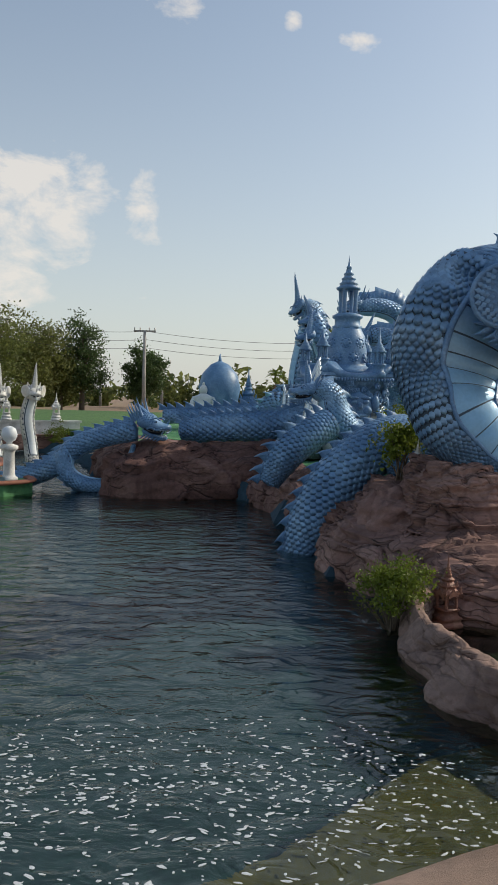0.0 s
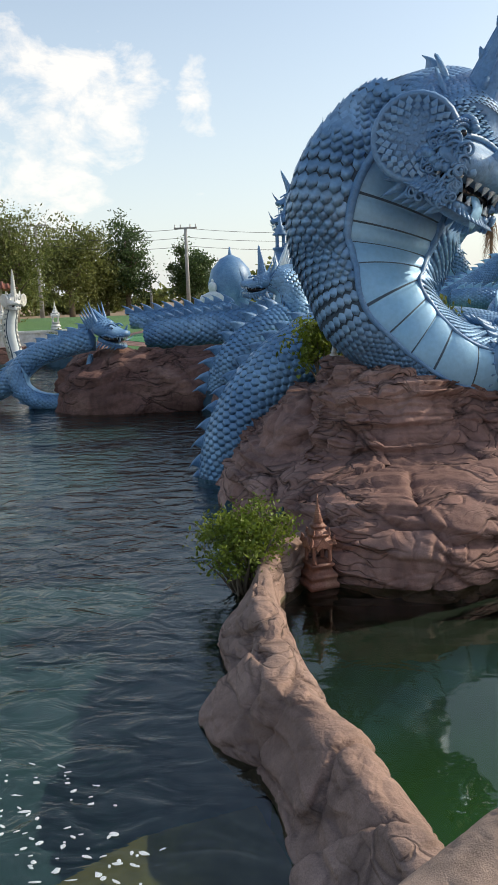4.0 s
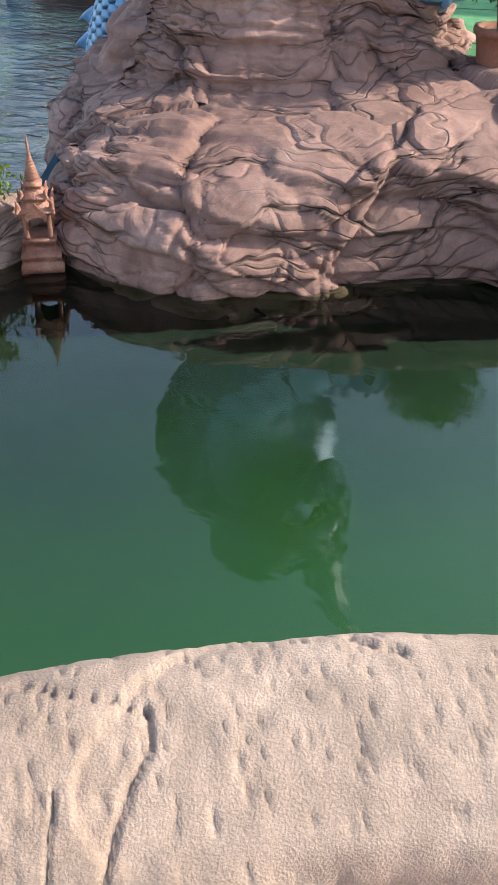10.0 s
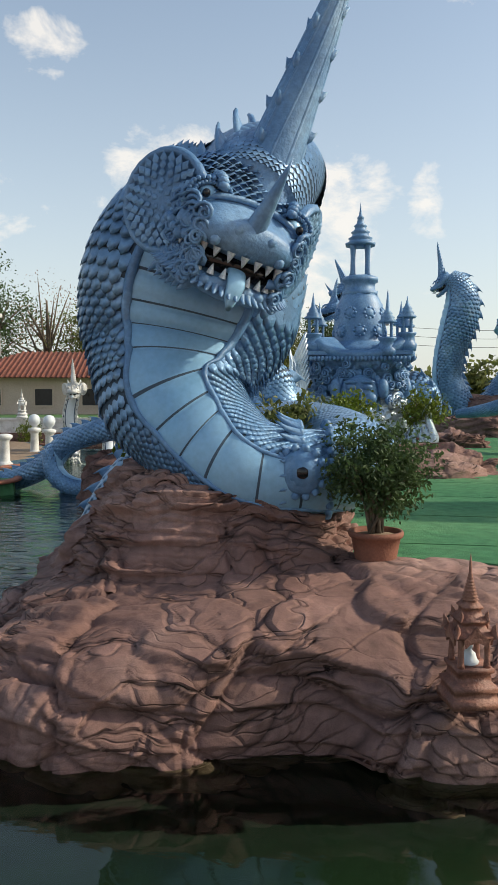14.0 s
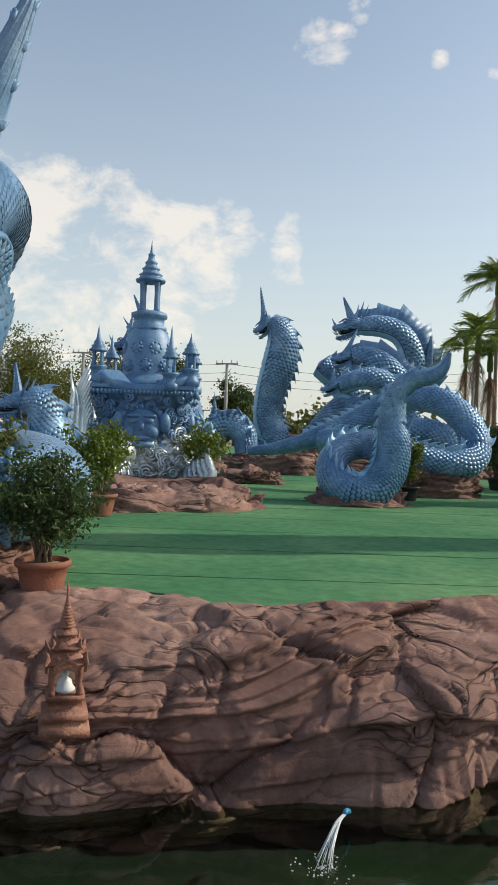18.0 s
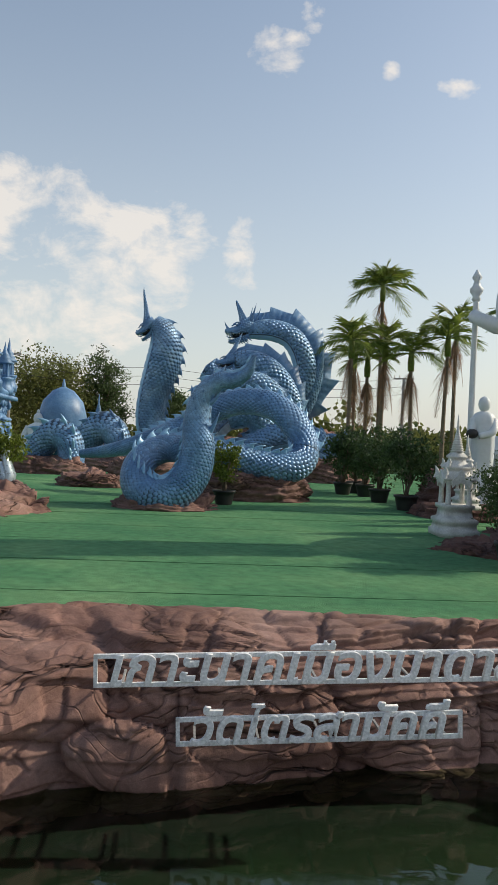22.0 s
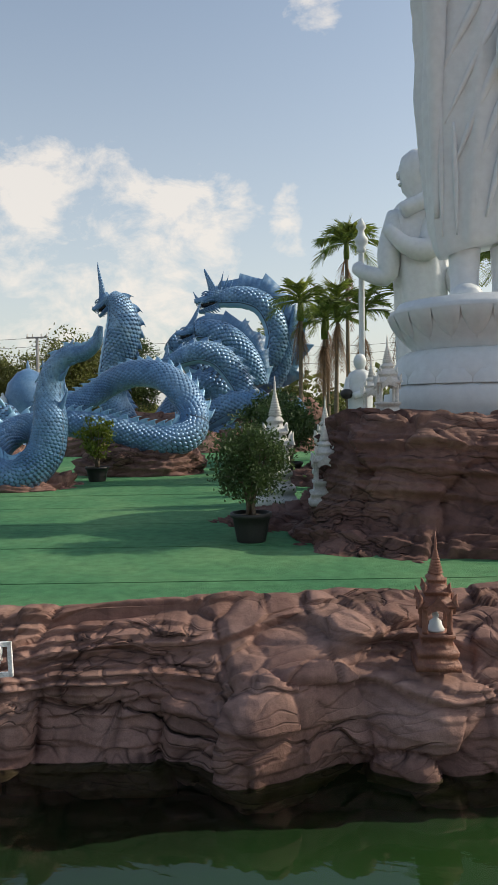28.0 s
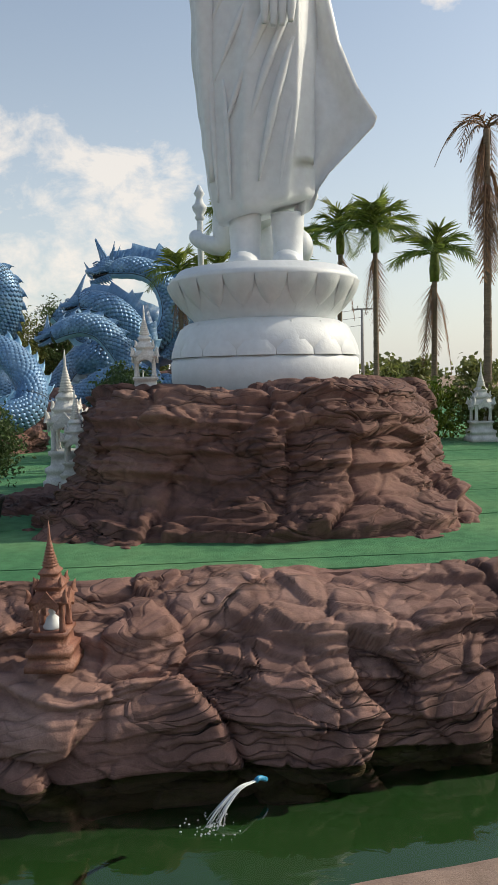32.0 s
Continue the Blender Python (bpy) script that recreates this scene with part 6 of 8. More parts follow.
    # wing and scroll ornaments on the corners
    for sx, sy, hh in ((-1, -1, 1.9), (-1, 1, 1.6), (1, -1, 1.0)):
        s = Soup()
        for k in range(7):
            c = np.array((sx * (0.98 - 0.06 * k), sy * (0.86 - 0.05 * k), 0.0))
            prof = [(0.0, 0.0, 0.10), (0.10, 0.3, 0.11), (0.14, 0.7, 0.10), (0.06, 1.15, 0.08), (0.05, 1.5, 0.05), (0.10, 1.8, 0.01)]
            loft(s, [ring(c + np.array((sx * o * (1 - k * 0.1), sy * o * 0.5, z * hh / 1.9 * (1 - 0.11 * k))), np.array((1, 0, 0)), np.array((0, 1, 0)), r * 0.8, r * 1.5, 10) for o, z, r in prof], 0)
        s.make("wing", [SILVER], t, "silver feathered wing ornament")
    rr = random.Random(8)
    for count, z0, z1, size, paint, label in ((130, 0.05, 0.95, 0.11, SILVER, "silver scrollwork curls"), (110, 0.90, 1.50, 0.085, BLUE, "blue scrollwork curls")):
        s = Soup()
        for k in range(count):
            a = rr.uniform(0, 2 * math.pi)
            z = rr.uniform(z0, z1)
            c, sn = math.cos(a), math.sin(a)
            kk = (abs(c) ** 4 + abs(sn) ** 4) ** -0.25 * np.interp(z, [0, 0.5, 1.0, 1.25, 1.5], [0.72, 0.75, 0.69, 0.71, 0.80])
            o = np.array((c * kk, sn * kk, z))
            e1, e2 = np.array((-sn, c, 0)), np.array((0, 0, 1.0))
            turns = np.linspace(0, 4.5 * math.pi, 22)
            sg = rr.choice((1, -1))
            sz = size * rr.uniform(0.7, 1.3)
            loft(s, [ring(o + (e1 * math.cos(q) * sg + e2 * math.sin(q)) * sz * (1 - q / 16) + np.array((c, sn, 0)) * 0.012 * q / 3, e1 * math.cos(q) * sg + e2 * math.sin(q), np.array((c, sn, 0)), 0.022 * (1.1 - q / 20), 0.03, 6) for q in turns], 0)
        s.make("scrollwork", [paint], t, label)
    # great swan-like figure at the corner: round breast, tail of long feathers standing up beside the tower
    s = Soup()
    ball(s, (-0.42, -0.92, 0.30), 0.34, 0.30, 0.32, None, 0, 24, 14)
    ball(s, (-0.30, -0.98, 0.62), 0.26, 0.22, 0.22, None, 0, 20, 12)
    for i in range(9):
        u = i / 8
        limb_line = [(-0.62 - 0.24 * u, -0.88 + 0.02 * i, 0.10 + 0.05 * i, 0.055), (-0.86 - 0.16 * u, -0.84 + 0.02 * i, 0.5 + 0.08 * i, 0.06), (-0.86 - 0.10 * u, -0.80, 1.0 + 0.12 * i * 0.6, 0.05), (-0.76 - 0.06 * u, -0.78, 1.25 + 0.09 * i, 0.02)]
        q = along(limb_line, 14)
        loft(s, [ring(q[m, :3], (1, 0, 0), (0, 1, 0), q[m, 3], q[m, 3] * 1.2, 8) for m in range(14)], 0)
    for i in range(60):
        a, zz = rr.uniform(-2.6, -0.5), rr.uniform(0.1, 0.7)
        d = np.array((math.cos(a), math.sin(a), 0.2))
        blade(s, np.array((-0.40, -0.92, zz)) + d * 0.29, (0, 0, 1.0), d * 0.5 - np.array((0, 0, 0.8)), np.cross(d, (0, 0, 1.0)), 0.10, 0.14, 0.02, 0, 0.2)
    s.make("swan_figure", [SILVER], t, "silver swan-like figure with standing tail feathers")
    # bell, neck, pavilion, spire
    lathe("bell", [(0.56, 1.68), (0.58, 1.74), (0.50, 1.78), (0.47, 1.82), (0.43, 1.84), (0.40, 1.88), (0.42, 2.0), (0.41, 2.25), (0.37, 2.45), (0.30, 2.58), (0.28, 2.62)], BLUE, t)
    for k in range(8):
        for zz in (2.02, 2.3):
            s = Soup()
            q = 2 * math.pi * k / 8 + (0.39 if zz > 2.2 else 0)
            d = np.array((math.cos(q), math.sin(q), 0.12))
            c = np.array((0, 0, zz)) + np.array((d[0], d[1], 0)) * (0.415 if zz < 2.2 else 0.395)
            M = Vector(d).to_track_quat("Z", "Y").to_matrix()
            ball(s, c, 0.075, 0.075, 0.03, M, 0, 12, 6)
            for i in range(8):
                off = M @ Vector((0.085 * math.cos(i * math.pi / 4), 0.085 * math.sin(i * math.pi / 4), 0))
                ball(s, c + np.array(off), 0.03, 0.03, 0.02, M, 0, 7, 5)
            s.make("rosette", [BLUE], t)
    lathe("neck", [(0.30, 2.60), (0.31, 2.66), (0.26, 2.68), (0.26, 2.80), (0.31, 2.83), (0.31, 2.88), (0.22, 2.92), (0.01, 2.92)], BLUE, t, n=8)
    for k in range(4):
        q = math.pi / 4 + k * math.pi / 2
        lathe("column", [(0.055, 2.91), (0.045, 2.96), (0.04, 3.2), (0.05, 3.38), (0.06, 3.42)], BLUE, t, n=8, centre=(0.165 * math.cos(q), 0.165 * math.sin(q)))
    lathe("spire", [(0.24, 3.40), (0.25, 3.44), (0.19, 3.47), (0.17, 3.50), (0.20, 3.52), (0.14, 3.56), (0.13, 3.60), (0.155, 3.62), (0.10, 3.66), (0.09, 3.70), (0.11, 3.72), (0.065, 3.76), (0.05, 3.84), (0.06, 3.85), (0.03, 3.89), (0.012, 4.0), (0.002, 4.1)], BLUE, t, n=12)
    for x, y, hh in ((-0.72, -0.62, 0.85), (0.72, -0.62, 0.78), (-0.68, 0.65, 0.85), (0.70, 0.65, 0.85), (0.42, -0.72, 0.95), (0.75, 0.1, 0.8)):
        c = (x, y)
        b = 1.64 + (0.1 if abs(x) > 0.6 and abs(y) > 0.6 else 0.02)
        lathe("turret_foot", [(0.15, b - 0.06), (0.16, b + 0.04), (0.13, b + 0.07), (0.12, b + 0.16), (0.15, b + 0.19), (0.15, b + 0.22), (0.01, b + 0.22)], BLUE, t, n=8, centre=c)
        for k in range(4):
            q = math.pi / 4 + k * math.pi / 2
            lathe("turret_post", [(0.03, b + 0.21), (0.022, b + 0.27), (0.022, b + 0.41), (0.03, b + 0.45)], BLUE, t, n=6, centre=(x + 0.085 * math.cos(q), y + 0.085 * math.sin(q)))
        lathe("turret_roof", [(0.14, b + 0.44), (0.15, b + 0.46), (0.10, b + 0.50), (0.115, b + 0.52), (0.07, b + 0.56), (0.08, b + 0.58), (0.04, b + 0.63), (0.012, b + hh - 0.06), (0.002, b + hh)], BLUE, t, n=8, centre=c)


castle()


def robe_ring(cx, cy, z, rx, ry, folds, depth, turn=0.0, n=64, ph=0.0):
    out = []
    for q in np.linspace(0, 2 * math.pi, n, endpoint=False):
        r = 1 + depth * math.sin(folds * q + ph) + depth * 0.6 * math.sin((folds * 1.7) * q + 2 * ph + 1)
        x, y = rx * r * math.cos(q), ry * r * math.sin(q)
        out.append(np.array((cx + x * math.cos(turn) - y * math.sin(turn), cy + x * math.sin(turn) + y * math.cos(turn), z)))
    return out


def limb(s, pts, mi=0, n=16, flat=1.0):
    q = along(pts, 18)
    P = q[:, :3]
    T, B, S = transport(P, np.tile((0.1, -1.0, 0.15), (len(P), 1)))
    loft(s, [ring(P[i], B[i], S[i], q[i, 3] * flat, q[i, 3], n) for i in range(len(P))], mi)


def standing_buddha():
    """Plain standing robed figure, one mesh."""
    s = Soup()
    cx, cy = 13.30, 14.10
    # ankles and feet
    for x in (-0.19, 0.24):
        limb(s, [(cx + x, cy, 3.2, 0.17), (cx + x, cy, 2.95, 0.155), (cx + x, cy - 0.02, 2.78, 0.15), (cx + x, cy - 0.06, 2.68, 0.17), (cx + x, cy - 0.1, 2.63, 0.18)], 0)
        limb(s, [(cx + x, cy + 0.12, 2.70, 0.12), (cx + x, cy - 0.1, 2.70, 0.15), (cx + x + 0.01, cy - 0.32, 2.68, 0.15), (cx + x + 0.02, cy - 0.46, 2.66, 0.09)], 0, flat=0.8)
    rows = [(3.22, 0.47, 0.31, 0.02), (3.26, 0.50, 0.34, 0.02), (3.4, 0.52, 0.36, 0.0), (3.7, 0.56, 0.40, -0.02), (4.2, 0.59, 0.43, -0.03), (4.7, 0.61, 0.45, -0.05), (5.2, 0.60, 0.46, -0.05), (5.7, 0.62, 0.46, -0.05), (6.2, 0.66, 0.44, -0.05), (6.7, 0.70, 0.42, -0.05), (7.05, 0.60, 0.36, -0.05), (7.2, 0.30, 0.26, -0.05), (7.3, 0.19, 0.2, -0.05)]
    q = along([(a, b, c, d) for a, b, c, d in rows], 60)
    rings = []
    for r in q:
        rg = []
        for a in np.linspace(0, 2 * math.pi, 120, endpoint=False):
            # long folds that fall slantwise from the shoulder
            u = a * 2.0 - r[0] * 0.55
            f = 0.11 * (1 - abs(math.sin(u * 1.9 + 0.6 * math.sin(r[0] * 1.3)))) ** 2 + 0.03 * math.sin(u * 5 + r[0]) - 0.035
            rg.append(np.array((cx + r[3] + r[1] * (1 + f) * math.cos(a), cy + r[2] * (1 + f) * math.sin(a), r[0] + (0.10 * math.cos(a) if r[0] < 3.6 else 0))))
        rings.append(rg)
    loft(s, rings, 0)
    # raised drapery folds that sweep across the front
    zr, rxr, ryr = q[:, 0], q[:, 1], q[:, 2]
    for z0, z1, x0, x1, w in ((6.9, 5.9, 0.45, -0.5, 0.05), (6.6, 5.4, 0.5, -0.48, 0.045), (6.3, 4.9, 0.5, -0.42, 0.055), (5.9, 4.4, 0.5, -0.38, 0.04), (5.5, 4.0, 0.46, -0.28, 0.05), (5.1, 3.7, 0.42, -0.15, 0.04),
                              (4.8, 3.45, 0.4, 0.02, 0.045), (4.4, 3.3, 0.42, 0.2, 0.035), (4.9, 3.3, -0.44, -0.40, 0.035), (4.4, 3.3, -0.3, -0.26, 0.03), (4.0, 3.3, -0.1, -0.08, 0.03)):
        pts = []
        for t in np.linspace(0, 1, 9):
            z = z0 + (z1 - z0) * (t ** 1.25)
            x = x0 + (x1 - x0) * t
            a, b = np.interp(z, zr, rxr), np.interp(z, zr, ryr)
            pts.append((cx - 0.03 + x, cy - b * math.sqrt(max(0.02, 1 - (x / a) ** 2)) * 0.985, z, w * math.sin(math.pi * min(1, 0.12 + 0.8 * t))))
        limb(s, pts, 0, 10)
    # robe blown out to one side
    edge = [(0.50, 3.25), (0.56, 3.42), (0.66, 3.56), (1.10, 3.98), (1.13, 4.06), (0.95, 4.35), (0.78, 4.8), (0.66, 5.4), (0.58, 6.0)]
    edge2 = [(0.30, 3.1), (0.32, 3.4), (0.34, 3.6), (0.36, 3.9), (0.36, 4.2), (0.36, 4.5), (0.36, 4.9), (0.36, 5.4), (0.36, 6.0)]
    rings = []
    for (x1, z1), (x0, z0) in zip(edge, edge2):
        rr = []
        for t in np.linspace(0, 1, 12):
            wv = 0.05 * math.sin(t * 9 + z1 * 2)
            rr.append(np.array((cx + x0 + (x1 - x0) * t, cy - 0.06 + wv + 0.05 * (1 - t) - (0.05 - 0.035 * t), z0 + (z1 - z0) * t)))
        for t in np.linspace(1, 0, 12):
            wv = 0.05 * math.sin(t * 9 + z1 * 2)
            rr.append(np.array((cx + x0 + (x1 - x0) * t, cy - 0.06 + wv + 0.05 * (1 - t) + (0.07 - 0.055 * t), z0 + (z1 - z0) * t)))
        rings.append(rr)
    loft(s, rings, 0)
    # lowered hand with long fingers, raised forearm with hanging sleeve
    limb(s, [(cx + 0.55, cy - 0.2, 6.6, 0.20), (cx + 0.5, cy - 0.42, 6.0, 0.17), (cx + 0.32, cy - 0.52, 5.35, 0.13), (cx + 0.24, cy - 0.54, 5.1, 0.11)], 0)
    for k in range(4):
        limb(s, [(cx + 0.12 + 0.08 * k, cy - 0.55, 5.2, 0.05), (cx + 0.10 + 0.08 * k, cy - 0.57, 4.98, 0.046), (cx + 0.09 + 0.08 * k, cy - 0.56, 4.76 + 0.03 * abs(k - 1.5), 0.025)], 0, 8)
    limb(s, [(cx - 0.6, cy - 0.1, 6.7, 0.24), (cx - 0.72, cy - 0.2, 6.36, 0.26), (cx - 1.0, cy - 0.3, 6.36, 0.24), (cx - 1.3, cy - 0.35, 6.5, 0.17), (cx - 1.45, cy - 0.35, 6.7, 0.10)], 0)
    limb(s, [(cx - 0.55, cy - 0.3, 6.3, 0.12), (cx - 0.52, cy - 0.36, 5.8, 0.13), (cx - 0.50, cy - 0.34, 5.2, 0.10), (cx - 0.5, cy - 0.28, 4.4, 0.07), (cx - 0.48, cy - 0.2, 3.5, 0.03)], 0)
    # head
    loft(s, [[np.array(p) for p in r] for r in lathe_rings([(0.17, 7.25), (0.2, 7.4), (0.3, 7.5), (0.34, 7.7), (0.33, 7.9), (0.26, 8.08), (0.15, 8.14), (0.16, 8.2), (0.02, 8.34)], 20, 1.0, (cx - 0.05, cy - 0.03))], 0)
    ob = s.make("standing_statue", [WHITE])
    tagged(ob, "tall white standing robed statue on a lotus base", "statue", "white statues")


def lotus_base():
    t = thing("lotus_pedestal", pose(13.28, 14.12, 1.50), "white round lotus pedestal with carved petals", "pedestal")
    lathe("drum", [(0.93, -0.25), (0.94, 0.02), (0.955, 0.05), (0.955, 0.24), (0.93, 0.27), (0.90, 0.28)], WHITE, t, n=64)
    lathe("lower_bowl", [(0.90, 0.26), (0.93, 0.30), (0.92, 0.42), (0.86, 0.56), (0.78, 0.62), (0.70, 0.64)], WHITE, t, n=64)
    lathe("upper_bowl", [(0.70, 0.62), (0.72, 0.66), (0.80, 0.74), (0.89, 0.88), (0.92, 0.98), (0.95, 1.0), (0.95, 1.05), (0.90, 1.07), (0.86, 1.13), (0.80, 1.14), (0.01, 1.15)], WHITE, t, n=64)
    for tier, (z0, z1, r0, r1, cnt) in enumerate(((0.28, 0.60, 0.935, 0.80, 16), (1.01, 0.70, 0.950, 0.735, 20))):
        for k in range(cnt):
            a = 2 * math.pi * (k + 0.5 * tier) / cnt
            s = Soup()
            v = []
            nu, nw = 9, 7
            for i in range(nu):
                u = i / (nu - 1)
                half = (math.pi / cnt) * 0.98 * math.sin(math.pi * min(1, 0.5 + u * 0.5)) ** 0.7 if u < 1 else 0.0
                for j in range(nw):
                    w = j / (nw - 1) * 2 - 1
                    z = z0 + (z1 - z0) * u
                    r = r0 + (r1 - r0) * u ** 1.6 + 0.022 * (1 - w * w) + (0.006 if j % 2 else 0.0)
                    v.append((r * math.cos(a + w * half), r * math.sin(a + w * half), z))
            s.add(v, [(i * nw + j, i * nw + j + 1, (i + 1) * nw + j + 1, (i + 1) * nw + j) for i in range(nu - 1) for j in range(nw - 1)])
            s.make("petal", [WHITE], t)


def monk_statue():
    s = Soup()
    cx, cy, b = 12.86, 18.6, 1.9
    rows = [(b - 0.3, 0.42, 0.32), (b + 0.0, 0.42, 0.34), (b + 0.8, 0.45, 0.36), (b + 1.6, 0.48, 0.38), (b + 2.2, 0.50, 0.36), (b + 2.7, 0.52, 0.34), (b + 2.95, 0.40, 0.28), (b + 3.05, 0.18, 0.18)]
    q = along([(a, c, d, 0) for a, c, d in rows], 40)
    loft(s, [robe_ring(cx, cy, r[0], r[1] * 0.9, r[2], 6, 0.035, 0.2, 64, r[0] * 0.7) for r in q], 0)
    loft(s, [[np.array(p) for p in r] for r in lathe_rings([(0.17, b + 2.95), (0.18, b + 3.08), (0.25, b + 3.16), (0.29, b + 3.33), (0.31, b + 3.52), (0.26, b + 3.70), (0.13, b + 3.80), (0.01, b + 3.83)], 20, 1.0, (cx - 0.04, cy))], 0)
    M = None
    ball(s, (cx - 0.345, cy - 0.02, b + 3.42), 0.045, 0.04, 0.075, M, 0)
    ball(s, (cx - 0.31, cy - 0.02, b + 3.27), 0.05, 0.07, 0.03, M, 0)
    ball(s, (cx + 0.03, cy - 0.30, b + 3.40), 0.055, 0.03, 0.11, M, 0)
    limb(s, [(cx - 0.35, cy - 0.05, b + 2.75, 0.2), (cx - 0.50, cy - 0.25, b + 2.2, 0.19), (cx - 0.55, cy - 0.3, b + 1.75, 0.16), (cx - 0.9, cy - 0.2, b + 1.85, 0.12), (cx - 1.0, cy, b + 1.95, 0.12)], 0)
    limb(s, [(cx + 0.25, cy - 0.25, b + 2.7, 0.2), (cx + 0.1, cy - 0.45, b + 2.15, 0.2), (cx - 0.25, cy - 0.5, b + 2.2, 0.14), (cx - 0.45, cy - 0.45, b + 2.4, 0.11), (cx - 0.55, cy - 0.42, b + 2.5, 0.10)], 0)
    limb(s, [(cx - 0.3, cy - 0.4, b + 2.75, 0.12), (cx + 0.1, cy - 0.32, b + 2.95, 0.13), (cx + 0.5, cy - 0.1, b + 3.2, 0.11), (cx + 0.9, cy + 0.05, b + 3.45, 0.09)], 0)
    ball(s, (cx + 0.62, cy - 0.1, b + 1.7), 0.25, 0.22, 0.3, M, 0)
    limb(s, [(cx + 0.6, cy - 0.1, b + 1.9, 0.05), (cx + 0.45, cy - 0.2, b + 2.4, 0.05), (cx + 0.3, cy - 0.25, b + 2.85, 0.05)], 0, 8)
    tagged(s.make("monk_statue", [WHITE]), "white robed statue standing with a tall staff", "statue", "white statues")
    st = thing("staff", pose(11.9, 18.75, 1.2), "tall white staff with a carved flame tip", "staff")
    lathe("pole", [(0.055, -0.5), (0.055, 0.0), (0.05, 2.9), (0.05, 2.95)], WHITE, st, n=12)
    lathe("tip", [(0.05, 2.93), (0.085, 2.98), (0.06, 3.02), (0.11, 3.1), (0.12, 3.16), (0.07, 3.22), (0.05, 3.3), (0.09, 3.36), (0.02, 3.5)], WHITE, st, n=12)
    pd = thing("statue_plinth", pose(12.86, 18.6, 0.0), "white round plinth under a robed statue", "plinth")
    lathe("plinth_body", [(0.75, 0.3), (0.75, 1.35), (0.8, 1.4), (0.8, 1.5), (0.62, 1.55), (0.6, 1.75), (0.01, 1.8)], WHITE, pd, n=40)


def alms_statue():
    s = Soup()
    cx, cy, b = 11.9, 17.6, 1.1
    q = along([(b, 0.17, 0.15, 0), (b + 0.3, 0.18, 0.15, 0), (b + 0.6, 0.19, 0.16, 0), (b + 0.85, 0.2, 0.15, 0), (b + 0.98, 0.16, 0.12, 0), (b + 1.03, 0.07, 0.07, 0)], 24)
    loft(s, [robe_ring(cx, cy, r[0], r[1], r[2], 6, 0.03, 0, 32, r[0]) for r in q], 0)
    ball(s, (cx, cy, b + 1.15), 0.1, 0.1, 0.13, None, 0)
    ball(s, (cx - 0.2, cy - 0.12, b + 0.66), 0.1, 0.1, 0.08, None, 1)
    limb(s, [(cx - 0.16, cy - 0.02, b + 0.9, 0.06), (cx - 0.2, cy - 0.1, b + 0.7, 0.06), (cx - 0.16, cy - 0.16, b + 0.62, 0.05)], 0, 10)
    limb(s, [(cx + 0.16, cy - 0.02, b + 0.9, 0.06), (cx + 0.12, cy - 0.16, b + 0.7, 0.06), (cx - 0.1, cy - 0.2, b + 0.62, 0.05)], 0, 10)
    tagged(s.make("alms_statue", [WHITE, BLACK_POT]), "small white statue holding a dark alms bowl", "statue", "white statues")
    pd = thing("alms_plinth", pose(cx, cy, 0.0), "white stepped plinth of a small statue", "plinth")
    lathe("plinth_body", [(0.36, 0.2), (0.36, 0.6), (0.3, 0.65), (0.28, 0.8), (0.33, 0.9), (0.33, 0.98), (0.24, 1.02), (0.22, 1.1), (0.01, 1.1)], WHITE, pd, n=8)


def seated_buddha():
    s = Soup()
    cx, cy, b = -0.02, 28.9, 0.75
    q = along([(b, 0.55, 0.4, 0), (b + 0.18, 0.6, 0.42, 0), (b + 0.3, 0.42, 0.32, 0), (b + 0.6, 0.32, 0.24, 0), (b + 0.85, 0.36, 0.22, 0), (b + 0.95, 0.2, 0.16, 0), (b + 1.0, 0.1, 0.1, 0)], 24)
    loft(s, [robe_ring(cx, cy, r[0], r[1], r[2], 4, 0.02, 0, 32) for r in q], 0)
    ball(s, (cx, cy, b + 1.13), 0.15, 0.15, 0.19, None, 0)
    ball(s, (cx, cy, b + 1.34), 0.05, 0.05, 0.09, None, 0)
    for sx in (1, -1):
        limb(s, [(cx + 0.32 * sx, cy, b + 0.85, 0.09), (cx + 0.42 * sx, cy - 0.1, b + 0.55, 0.09), (cx + 0.2 * sx, cy - 0.32, b + 0.36, 0.08), (cx, cy - 0.38, b + 0.34, 0.07)], 0, 10)
    tagged(s.make("seated_statue", [WHITE]), "white seated statue with folded legs", "statue", "white statues")
    hood = thing("naga_hood", pose(0.55, 29.6, 0.9), "blue egg-shaped hood rising behind a seated statue", "sculpture")
    lathe("hood_shell", [(0.3, -0.5), (0.45, 0.0), (0.72, 0.6), (0.8, 1.1), (0.66, 1.6), (0.35, 1.95), (0.03, 2.1)], BLUE, hood, n=24)
    lathe("hood_ridge", [(0.04, 1.95), (0.08, 2.05), (0.02, 2.35)], BLUE, hood, n=8)
    for x, y, h in ((1.65, 30.0, 2.4), (1.0, 30.2, 1.5)):
        shrine(pose(x, y, 0.42), h, BLUE, "small blue spired shrine behind the naga", "blue shrines")


lotus_base()
standing_buddha()
monk_statue()
alms_statue()
seated_buddha()

